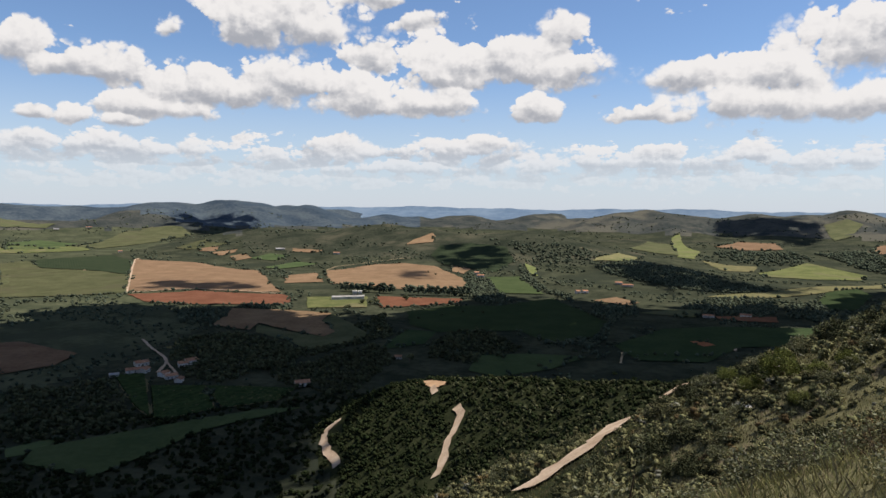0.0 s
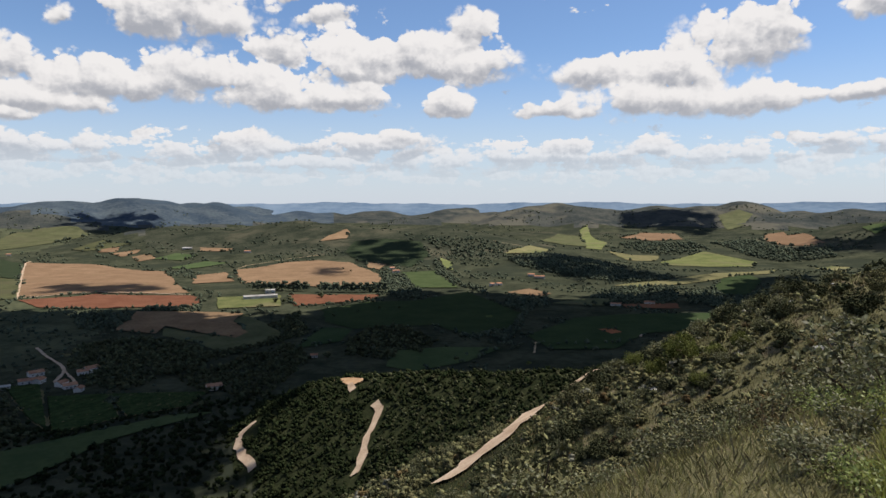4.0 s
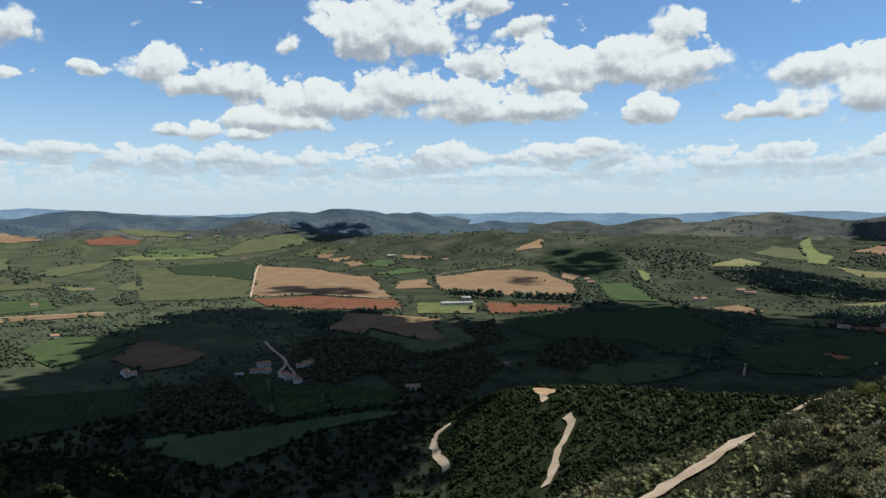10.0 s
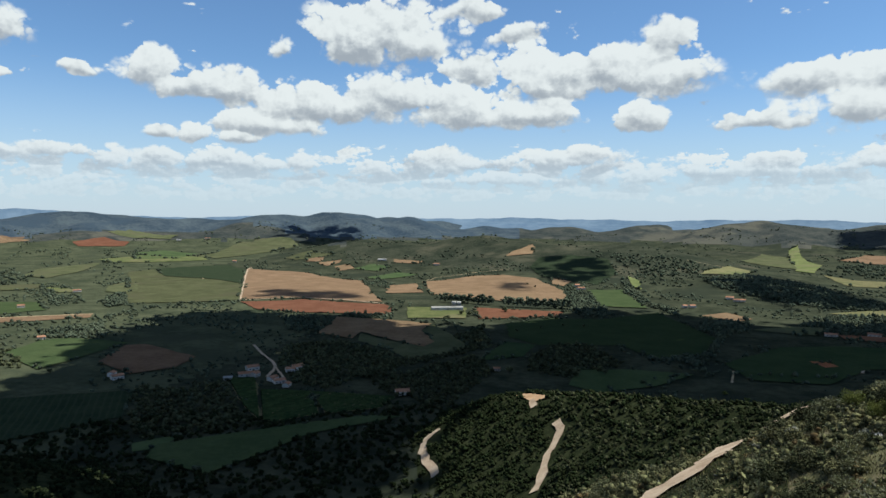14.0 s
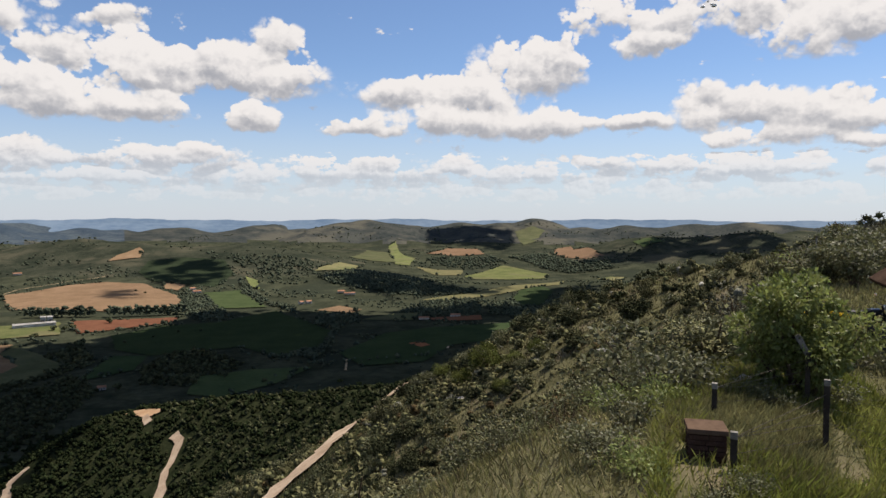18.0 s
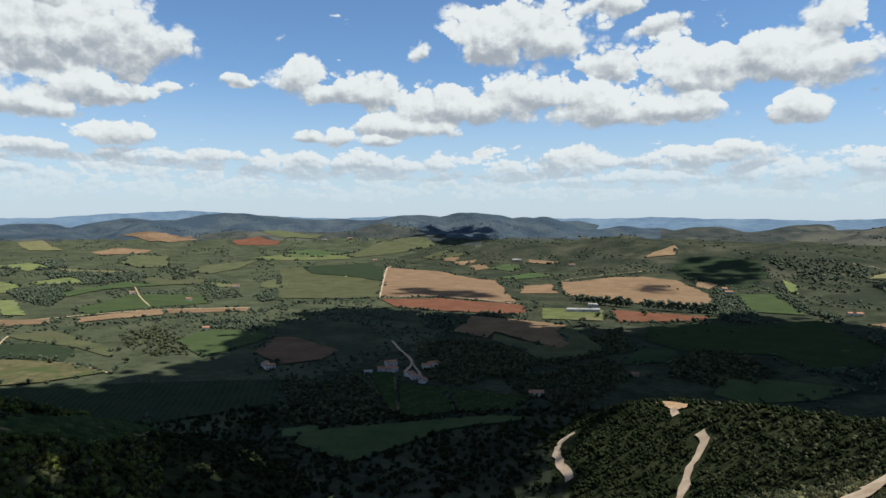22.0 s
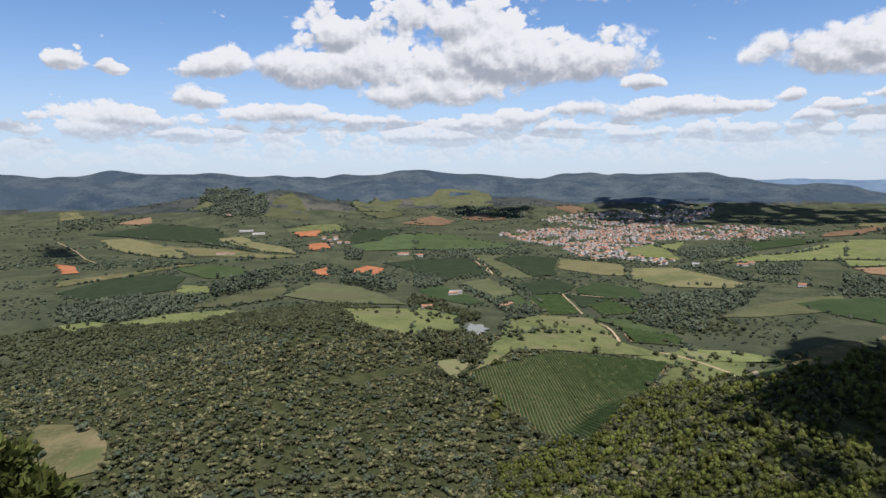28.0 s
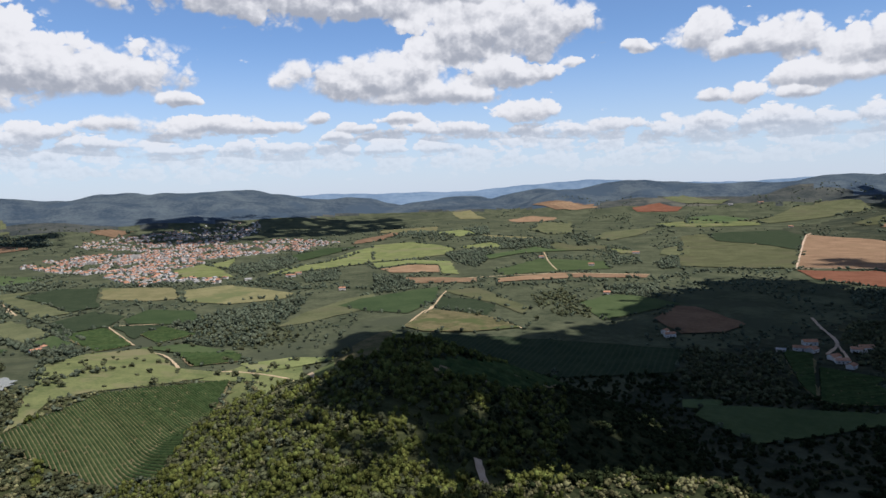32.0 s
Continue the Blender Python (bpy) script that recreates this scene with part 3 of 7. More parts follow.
field("soil_dull", (-358, 1141), (-264, 1127), (-181, 1107), (-187, 1043), (-152, 958), (-162, 918), (-278, 1014), (-276, 960), (-336, 986))
field("olive", (-176, 1102), (-104, 954), (-105, 910), (-133, 866), (-170, 840), (-210, 899), (-264, 948), (-277, 1004), (-224, 961), (-162, 923), (-153, 962), (-188, 1051))
field("soil_tan", (-316, 1804), (-193, 1934), (-108, 1940), (-21, 1863), (53, 1614), (56, 1462), (-81, 1394), (-245, 1480))
field("soil_tan", (-387, 1661), (-330, 1752), (-269, 1529), (-350, 1501))
field("soil_red", (-129, 1287), (43, 1284), (35, 1228), (-66, 1182), (-107, 1170))
field("pasture", (-255, 1262), (-142, 1280), (-130, 1168), (-230, 1150))
field("green", (113, 1648), (196, 1669), (211, 1360), (119, 1381))
field("darkgreen", (-58, 1134), (18, 1193), (103, 1191), (216, 1295), (264, 1048), (222, 932), (149, 888), (110, 966), (-2, 951), (-47, 1013))
field("darkgreen", (-50, 973), (-6, 951), (-21, 872), (-76, 837))
field("green", (45, 807), (108, 821), (178, 807), (125, 744), (62, 705), (31, 730))
field("soil_tan", (-96, 2268), (-32, 2367), (-21, 2315), (-30, 2220), (-118, 2206))
field("soil_tan", (28, 1845), (79, 1781), (56, 1696), (28, 1739))
field("bright", (234, 1867), (256, 1805), (241, 1675), (226, 1716))
field("soil_tan", (-886, 2437), (-798, 2414), (-787, 2333), (-849, 2350))
field("soil_tan", (-795, 2311), (-713, 2344), (-706, 2290), (-736, 2225))
field("soil_tan", (-514, 2310), (-394, 2235), (-408, 2205), (-500, 2249))
field("green", (-618, 2155), (-572, 2237), (-495, 2181), (-519, 2103))
field("green", (-524, 1947), (-445, 2060), (-365, 1973), (-451, 1861))
field("olive", (-961, 2422), (-930, 2640), (-884, 2555), (-901, 2377))
field("pasture", (-1628, 2277), (-1696, 2655), (-1360, 2566), (-1276, 2430), (-1388, 2243), (-1535, 2178))
field("olive", (-1415, 2553), (-1486, 3182), (-1413, 3329), (-1283, 3315), (-1186, 3178), (-1166, 2747), (-1282, 2511))
field("olive", (-2160, 3092), (-2146, 3261), (-1840, 3208), (-1821, 3094), (-2087, 3075))
field("soil_red", (-2142, 2815), (-2098, 2979), (-1950, 2962), (-1923, 2876), (-2072, 2760))
field("soil_dull", (-524, 729), (-554, 825), (-533, 839), (-429, 784), (-423, 727), (-453, 684))
field("green", (-252, 509), (-215, 536), (-156, 579), (-122, 582), (-150, 555), (-186, 522), (-211, 461), (-227, 427), (-251, 436), (-286, 449), (-294, 476))
field("green", (-315, 476), (-303, 490), (-288, 502), (-287, 471), (-304, 460))
field("rows", (-342, 693), (-312, 699), (-242, 550), (-272, 585))
field("rows", (-285, 651), (-233, 653), (-197, 577), (-228, 546), (-239, 550))
field("rows", (-233, 653), (-141, 648), (-148, 604), (-191, 578))
field("green", (1757, 2143), (1859, 2139), (1838, 2056), (1711, 2025))
field("soil_tan", (-943, 834), (-899, 971), (-847, 927), (-909, 804))
field("soil_tan", (-886, 974), (-785, 1081), (-761, 1039), (-849, 938))
field("soil_dull", (-1140, 740), (-978, 818), (-946, 784), (-1035, 707))
field("soil_tan", (-1332, 813), (-1325, 896), (-1254, 922), (-1135, 843), (-1247, 793))
field("bright", (-2002, 1196), (-1930, 1319), (-1563, 1218), (-1455, 1097), (-1450, 961), (-1497, 894))
field("bright", (-1457, 870), (-1412, 955), (-1274, 979), (-1058, 832), (-1105, 826), (-1264, 935), (-1345, 909), (-1356, 818))
field("green", (-1267, 1060), (-1416, 1407), (-1257, 1375), (-1254, 1192), (-1226, 1064))
field("green", (-1050, 916), (-1143, 1146), (-1023, 1240), (-890, 1098), (-927, 980), (-966, 870))
field("olive", (-1925, 1861), (-2271, 2295), (-2148, 2368), (-1679, 1851), (-1728, 1762))
field("olive", (-1481, 1735), (-1603, 1941), (-1531, 2156), (-1409, 1873), (-1388, 1711))
field("soil_tan", (-2434, 2230), (-2448, 2409), (-2316, 2444), (-2275, 2381), (-2344, 2186))
field("soil_dull", (-2715, 2671), (-2620, 2765), (-2397, 2828), (-2344, 2743), (-2476, 2612))
field("scrubland", (-729, 478), (-801, 575), (-755, 586), (-683, 594), (-610, 575), (-640, 516), (-686, 478))
field("coffee", (-819, 588), (-880, 651), (-823, 676), (-751, 658), (-699, 596), (-773, 594))
field("olive", (-922, 692), (-902, 748), (-698, 676), (-670, 638), (-764, 670))
field("green", (-667, 750), (-690, 845), (-652, 862), (-561, 847), (-559, 726), (-564, 679))
field("green", (-2284, -106), (-2177, -6), (-1873, 186), (-1814, 118), (-1805, 7), (-1746, -82))
field("olive", (-1622, 63), (-1620, 148), (-1522, 107), (-1227, 160), (-1224, 106))
field("coffee", (-1518, 111), (-1601, 184), (-1535, 256), (-1246, 205), (-1239, 161))
field("straw", (-1520, 257), (-1387, 367), (-1227, 336), (-1243, 283), (-1330, 225))
field("straw", (-1322, 368), (-1344, 460), (-1130, 506), (-1093, 471), (-1112, 380), (-1193, 329))
field("coffee", (-1163, 123), (-1213, 193), (-1133, 223), (-1064, 187), (-1042, 119))
field("coffee", (-1498, -71), (-1552, 55), (-1298, 79), (-1232, 3), (-1334, -64))
field("olive", (-1181, 24), (-1235, 79), (-1056, 116), (-1011, 72))
field("green", (-1007, 87), (-1040, 114), (-952, 127), (-932, 95))
field("darkgreen", (-1104, -48), (-1152, -9), (-980, 58), (-960, 32), (-1021, -23))
field("rows", (-1029, 123), (-1047, 179), (-893, 182), (-872, 138))
field("coffee", (-1056, 190), (-1009, 248), (-931, 192))
field("rows", (-958, 205), (-994, 244), (-899, 263), (-881, 208))
field("darkgreen", (-1106, 215), (-1160, 264), (-1099, 316), (-996, 296), (-1010, 253), (-1060, 211))
field("bright", (-1468, 593), (-1958, 1170), (-1475, 881), (-1464, 756), (-1448, 601))
field("olive", (-865, 358), (-950, 446), (-1004, 548), (-1004, 599), (-901, 538), (-863, 405))
field("bright", (-1667, 434), (-1885, 580), (-1479, 521), (-1548, 432))
field("bright", (-1828, 569), (-1933, 686), (-1621, 555))
field("soil_dull", (-2923, -134), (-3036, -58), (-2904, 34), (-2771, 13), (-2803, -129))
field("soil_dull", (-3013, 68), (-3069, 169), (-2950, 273), (-2921, 171))
field("soil_dull", (-3180, 511), (-3311, 616), (-3275, 708), (-3032, 589))
field("rows", (-523, 18), (-567, 55), (-618, 102), (-624, 140), (-633, 213), (-456, 126), (-349, 77), (-391, 72), (-439, 49), (-494, 21))
field("bright", (-950, -47), (-765, 14), (-663, 14), (-634, -10), (-621, -31))
field("pasture", (-737, 64), (-853, 123), (-856, 188), (-696, 181), (-659, 221), (-630, 141), (-626, 93), (-604, 59), (-555, 39), (-532, 23), (-571, 33), (-661, 55))
field("rowsdry", (-790, 205), (-749, 264), (-710, 254), (-702, 196))
field("green", (-864, 183), (-847, 235), (-756, 267), (-800, 206))
field("bright", (-695, 245), (-688, 300), (-647, 339), (-648, 246))
field("pasture", (-640, 226), (-374, 167), (-352, 149), (-552, 186), (-571, 186))
field("pasture", (-540, -11), (-555, 7), (-550, 19), (-503, 8), (-518, -3))
field("coffee", (-700, 446), (-680, 476), (-492, 581), (-406, 624), (-365, 537), (-430, 448))
field("rowsdry", (-310, 213), (-321, 275), (-444, 462), (-311, 336), (-287, 276), (-293, 216))
field("straw", (-2086, -1081), (-2169, -1032), (-1984, -842), (-1773, -696), (-1571, -618), (-1784, -830), (-1919, -969))
field("straw", (-2193, -759), (-2249, -679), (-1706, -398), (-1615, -364), (-1671, -465), (-2066, -667))
field("straw", (-1985, -839), (-1860, -669), (-1641, -464), (-1578, -343), (-1555, -408), (-1636, -616))
field("coffee", (-2351, -1268), (-2622, -1128), (-2417, -827), (-1791, -513), (-2094, -786), (-2168, -979))
field("coffee", (-1095, -646), (-1226, -633), (-1291, -551), (-1269, -496), (-1144, -472), (-1076, -514), (-1032, -568))
field("green", (-1361, -558), (-1446, -522), (-1421, -444), (-1352, -390), (-1256, -414), (-1253, -454))
field("olive", (-971, -390), (-1067, -353), (-1163, -288), (-1150, -271), (-1043, -264), (-986, -327))
field("olive", (-1068, -263), (-1208, -241), (-1211, -221), (-1146, -147), (-959, -55), (-993, -174))
field("bright", (-840, -499), (-871, -464), (-853, -431), (-800, -456))
field("bright", (-854, -428), (-925, -391), (-957, -318), (-938, -296), (-833, -318), (-849, -401))
field("soil_clay", (-1871, -385), (-1922, -344), (-1736, -297), (-1671, -341))
field("soil_clay", (-1393, -280), (-1437, -259), (-1316, -230), (-1340, -264))
field("soil_clay", (-1385, -203), (-1450, -173), (-1408, -130), (-1303, -134), (-1330, -181))
field("soil_clay", (-2371, -540), (-2469, -461), (-2163, -422), (-2204, -494))
field("scrubland", (-1210, -712), (-1323, -618), (-1460, -563), (-1435, -542), (-1281, -599), (-1178, -665), (-1145, -675))
field("soil_clay", (-1478, -867), (-1410, -788), (-1307, -721), (-1295, -750))
field("green", (-1803, -266), (-2218, -94), (-1936, 106), (-1812, 192), (-1759, 88), (-1754, -98), (-1681, -199))
field("coffee", (-1486, -140), (-1571, 52), (-1285, 83), (-1247, 3), (-1384, -78))
field("soil_dull", (-2786, -188), (-3020, -76), (-2904, 37), (-2724, -12))
field("soil_dull", (-2991, 63), (-3062, 168), (-2913, 272), (-2850, 157))
field("scrubland", (-395, -252), (-384, -214), (-352, -185), (-324, -174), (-311, -201))
field("bright", (-906, -148), (-876, -14), (-725, 13), (-663, 9), (-612, -41), (-643, -87))
field("bright", (-1264, 1552), (-1173, 1519), (-1082, 1445), (-1118, 1405))
field("olive", (-1123, 1616), (-1147, 1726), (-1071, 1662), (-978, 1506), (-984, 1460), (-1035, 1468))
field("olive", (-1420, 1460), (-1457, 1545), (-1369, 1521), (-1309, 1620), (-1241, 1489), (-1278, 1356))
field("soil_dull", (-2144, 1211), (-2381, 1523), (-2310, 1518), (-2086, 1285), (-2086, 1166))
field("straw", (-1847, 1563), (-1734, 1594), (-1640, 1633), (-1586, 1530), (-1725, 1509))
field("bright", (-1593, 1260), (-1583, 1385), (-1466, 1326), (-1519, 1243))
field("darkgreen", (-957, 503), (-982, 559), (-964, 712), (-862, 625), (-806, 535), (-889, 507))
field("darkgreen", (-1862, 826), (-2056, 1039), (-2021, 1152), (-1852, 975), (-1750, 811))
field("olive", (-3045, -1767), (-3073, -1735), (-2800, -1527), (-2853, -1612), (-2963, -1720))
field("soil_tan", (-2607, -1279), (-2682, -1240), (-2731, -1202), (-2627, -1153), (-2590, -1199))
field("olive", (-2903, -1120), (-3026, -1080), (-3004, -1024), (-2944, -1076))
field("bright", (-1126, -461), (-1185, -470), (-1172, -417), (-1118, -389), (-1098, -427))
field("pasture", (-2461, -584), (-2559, -523), (-2617, -427), (-2497, -367), (-2345, -461), (-2273, -522))
field("coffee", (-2490, -325), (-2403, -153), (-1920, -187), (-1866, -275))
field("olive", (-2894, -375), (-3079, -246), (-3008, -190), (-2848, -275))
field("olive", (1844, 3237), (1948, 3230), (1973, 3138), (1829, 2987), (1701, 2897))
field("green", (-1763, 2706), (-1701, 2830), (-1518, 2796), (-1401, 2431), (-1513, 2322))
field("olive", (-911, 2374), (-893, 2552), (-782, 2472), (-844, 2411))
field("soil_dull", (-699, 2207), (-666, 2253), (-612, 2163), (-649, 2106))
field("bright", (1078, 3153), (1148, 3243), (1079, 2985), (969, 2501), (848, 2246), (808, 2282), (1002, 2909))
field("olive", (792, 2843), (960, 3121), (1040, 3018), (829, 2342), (776, 2449))
field("soil_tan", (1164, 2859), (1333, 3017), (1464, 2937), (1411, 2757), (1230, 2722))
field("straw", (858, 2214), (908, 2128), (996, 2108), (930, 1989), (839, 1990))
field("bright", (923, 1954), (1014, 2014), (1168, 2137), (1180, 1997), (1202, 1882), (1131, 1794), (988, 1772), (909, 1844))
field("straw", (550, 1384), (626, 1418), (724, 1437), (797, 1487), (1006, 1609), (1159, 1726), (1040, 1576), (777, 1393), (699, 1358), (597, 1350))
field("soil_tan", (1601, 2495), (1807, 2767), (1890, 2769), (1590, 2137), (1571, 2077), (1506, 2093), (1484, 2212))
field("darkgreen", (726, 1289), (823, 1420), (939, 1502), (896, 1383), (744, 1189), (699, 1205))
field("straw", (431, 1928), (568, 2162), (629, 2106), (546, 1946))
field("soil_dull", (292, 1284), (352, 1340), (381, 1277), (346, 1235))
field("olive", (341, 1146), (427, 1207), (478, 1204), (426, 1113))
field("darkgreen", (229, 875), (333, 994), (417, 1012), (587, 993), (480, 861), (389, 859), (312, 777), (235, 790))
field("straw", (1272, 1723), (1335, 1735), (1360, 1688), (1284, 1615))
field("soil_red", (461, 1120), (557, 1106), (534, 1049), (453, 1074))
field("soil_clay", (336, 897), (356, 896), (360, 870), (342, 862))
field("coffee", (-33, 2030), (-8, 2171), (99, 2174), (197, 2093), (209, 1907), (143, 1736), (80, 1796), (3, 1883))
field("olive", (-2690, -728), (-2930, -750), (-3015, -685), (-2865, -594), (-2642, -539), (-2659, -651))
field("olive", (-3525, -192), (-3844, -48), (-3934, 247), (-3272, 233), (-3231, 12), (-3267, -151))
field("olive", (-3166, -448), (-3700, -385), (-3378, -212), (-3052, -244), (-2965, -384))
field("straw", (-3057, -1762), (-3086, -1694), (-2732, -1475), (-2742, -1576))
field("scrubland", (-365, 187), (-684, 375), (-719, 433), (-721, 455), (-672, 421), (-326, 197))
field("pasture", (-639, 184), (-690, 247), (-670, 300), (-370, 194), (-339, 177), (-376, 169), (-619, 233))
field("bright", (-536, -8), (-556, 10), (-538, 17), (-507, 0))
field("straw", (-2201, 1628), (-2417, 1480), (-2683, 1667), (-2392, 1768))
field("soil_tan", (-2410, 2209), (-2457, 2365), (-2298, 2441), (-2279, 2304))
field("soil_tan", (-2610, 2684), (-2542, 2794), (-2317, 2769), (-2406, 2643))
field("olive", (-1854, 1812), (-2279, 2304), (-2031, 2248), (-1664, 1841), (-1707, 1753))
field("straw", (-2902, 2249), (-2861, 2345), (-2531, 2175), (-2636, 2092))
field("bright", (-2115, 1535), (-2109, 1671), (-1894, 1574), (-1874, 1484))


# ---------------------------------------------------------------- lanes


def lane(kind, width, *line):
    """A dirt lane laid over the ground along a line."""
    pts = []
    for (x0, y0), (x1, y1) in zip(line, line[1:]):
        n = max(2, int(math.hypot(x1 - x0, y1 - y0) / 6))
        pts += [(x0 + (x1 - x0) * i / n, y0 + (y1 - y0) * i / n) for i in range(n)]
    p = np.array(pts + [line[-1]], float)
    for _ in range(3):
        p[1:-1] = 0.25 * p[:-2] + 0.5 * p[1:-1] + 0.25 * p[2:]
    t = np.gradient(p, axis=0)
    t /= np.linalg.norm(t, axis=1)[:, None] + 1e-9
    nrm = np.column_stack([-t[:, 1], t[:, 0]])
    rng = np.random.default_rng(int(width * 10) + len(p))
    rows = []
    for k in (-0.5, -0.25, 0, 0.25, 0.5):
        q = p + nrm * (width * (k + (rng.uniform(-0.2, 0.2, len(p)) * (abs(k) == 0.5))))[:, None]
        rows.append(np.column_stack([q, lift(q[:, 0], q[:, 1]) + 0.25 - 0.12 * (abs(k) == 0.25)]))
    v, n = np.concatenate(rows), len(p)
    i, j = np.meshgrid(np.arange(4), np.arange(n - 1), indexing="ij")
    f = np.column_stack([(i * n + j).ravel(), (i * n + j + 1).ravel(), ((i + 1) * n + j + 1).ravel(), ((i + 1) * n + j).ravel()])
    if kind == "road":
        mesh_object("road", v, f, M["road"], label="pale tan dirt road through green scrub", category="road", kind="structure", smooth=True)
    else:
        mesh_object("track", v, f, M["track"], label="narrow sandy farm track between fields", category="road", kind="structure", smooth=True)
    LANES.append((p, width))


LANES = []
lane("road", 6.5, (99.4, 269.8), (88.8, 263.3), (78.3, 261.6), (42.6, 163.4), (33.4, 147.0), (27.7, 143.3), (22.3, 140.3), (17.7, 137.5))
lane("road", 5.0, (9.7, 413.1), (14.6, 401.9), (10.3, 393.2), (3.5, 380.0), (3.0, 359.9), (-1.5, 344.3))
lane("road", 5.0, (-73.6, 491.6), (-83.6, 488.8), (-85.6, 476.2), (-73.7, 441.0), (-65.9, 424.7))
lane("road", 4.0, (-5.3, 460.5), (-2.8, 447.1))
lane("road", 3.0, (-206, 168), (-198, 163), (-190, 158), (-177, 148), (-165, 138))
lane("road", 4.5, (-624.1, 1323.8), (-778.0, 1673.2), (-970.7, 2120.5), (-977.9, 2168.3))
lane("road", 4.0, (-629.3, 1337.4), (-515.2, 1400.9), (-412.9, 1374.3), (-312.5, 1312.5))
lane("road", 3.5, (-393.8, 878.2), (-360.2, 827.7), (-326.6, 783.4), (-310.0, 752.6), (-301.5, 705.4))
lane("road", 3.0, (-310.0, 752.6), (-273.2, 690.9))
lane("road", 4.0, (372.0, 837.2), (400.0, 899.1), (426.4, 944.6), (443.0, 959.7))
lane("road", 3.5, (343.9, 983.1), (335.9, 930.1), (329.5, 899.3))
lane("track", 2.6, (-320.0, 1798.8), (-298.1, 1900.9), (-194.3, 1987.2), (-111.9, 2013.3))
lane("track", 2.6, (440.5, 2137.0), (545.8, 2123.7))
lane("track", 3.2, (-829.5, 179.8), (-788.9, 191.8), (-719.4, 185.8), (-689.1, 181.0))
lane("track", 3.2, (-689.1, 181.0), (-668.1, 198.1), (-666.1, 227.1), (-642.1, 247.8), (-606.6, 264.4), (-356.5, 170.7))
lane("track", 3.2, (-350.9, 71.8), (-372.0, 86.0), (-396.2, 97.9), (-413.2, 106.4))
lane("track", 2.6, (-744.5, 502.7), (-800.0, 568.9), (-826.6, 595.2))
lane("track", 3.2, (-734.8, 485.6), (-805.1, 565.9), (-803.3, 576.8), (-728.4, 566.9), (-660.9, 588.7), (-607.9, 574.3))
lane("track", 3.2, (-803.3, 576.8), (-877.9, 648.5), (-917.6, 692.2))
lane("track", 3.0, (-1426.6, 1432.1), (-1125.1, 1153.3), (-945.2, 995.4))
lane("track", 2.6, (-1056.8, 184.1), (-888.7, 182.0))
lane("track", 3.0, (-1058.6, 189.3), (-1019.4, 248.5))
lane("track", 3.0, (-1536.4, 59.0), (-1291.0, 84.9))
lane("track", 3.0, (-1586.0, 71.1), (-1281.1, 89.8))
lane("track", 2.6, (-2069.6, -1207.8), (-1849.1, -1022.9), (-1479.3, -779.0))
lane("track", 5.0, (-997.9, 803.4), (-895.1, 965.2), (-780.9, 1075.8))
lane("track", 3.0, (-1047.8, 1950.9), (-882.8, 1662.1))
lane("track", 3.0, (-1076.0, 2004.9), (-906.1, 1702.9))
lane("track", 2.5, (210.6, 773.8), (228.6, 832.7))


# ---------------------------------------------------------------- planted rows


def hedge_rows(kind, poly, angle, gap):
    """Rows of low bushes across a field, as one mesh."""
    rng = np.random.default_rng(len(poly) * 7 + int(abs(poly[0][0])))
    ca, sa = math.cos(radians(angle)), math.sin(radians(angle))
    q = np.array(poly, float)
    u, v = q[:, 0] * ca + q[:, 1] * sa, -q[:, 0] * sa + q[:, 1] * ca
    along = np.arange(u.min(), u.max(), gap * 0.5)
    verts, faces, base = [], [], 0
    for c in np.arange(v.min() + gap / 2, v.max(), gap):
        cc = c + 1.5 * np.sin(along / 45.0)
        x, y = along * ca - cc * sa, along * sa + cc * ca
        ok = inside(x, y, poly)
        ok &= rng.random(len(ok)) > 0.012
        idx = np.flatnonzero(ok[:-1] & ok[1:])
        if len(idx) == 0:
            continue
        m = len(along)
        half, high = gap * rng.uniform(0.33, 0.43, m), gap * rng.uniform(0.36, 0.5, m)
        z = lift(x, y)
        for off, h in ((-1.0, 0.0), (-0.55, 0.8), (0.1, 1.0), (0.6, 0.75), (1.0, 0.0)):
            jit = rng.uniform(-0.15, 0.15, m) * gap
            verts.append(np.column_stack([x - sa * (half * off) + ca * jit, y + ca * (half * off) + sa * jit, z + high * h]))
        for k in range(4):
            faces.append(np.column_stack([base + k * m + idx, base + k * m + idx + 1, base + (k + 1) * m + idx + 1, base + (k + 1) * m + idx]))
        base += 5 * m
    mesh_object("coffee_rows", np.concatenate(verts), np.concatenate(faces), M["hedge"], label="even rows of dark green coffee bushes", category="crop rows", kind="stuff")


for kind, poly in POLYS:
    if kind in ("rows", "rowsdry"):
        cx, cy = sum(p[0] for p in poly) / len(poly), sum(p[1] for p in poly) / len(poly)
        d = math.hypot(cx, cy)
        if kind == "rowsdry":
            hedge_rows(kind, poly, 60 if d < 700 else 100, 7.0)
        else:
            hedge_rows(kind, poly, 2 if cx < -350 and d < 900 else 65, 2.6 if d < 800 else 4.5)

# ---------------------------------------------------------------- trees and scrub


def ico(level):
    bm = bmesh.new()
    bmesh.ops.create_icosphere(bm, subdivisions=level, radius=1.0)
    v = np.array([p.co[:] for p in bm.verts])
    f = np.array([[p.index for p in q.verts] for q in bm.faces])
    bm.free()
    return v, f


ICO = {1: ico(1), 2: ico(2)}


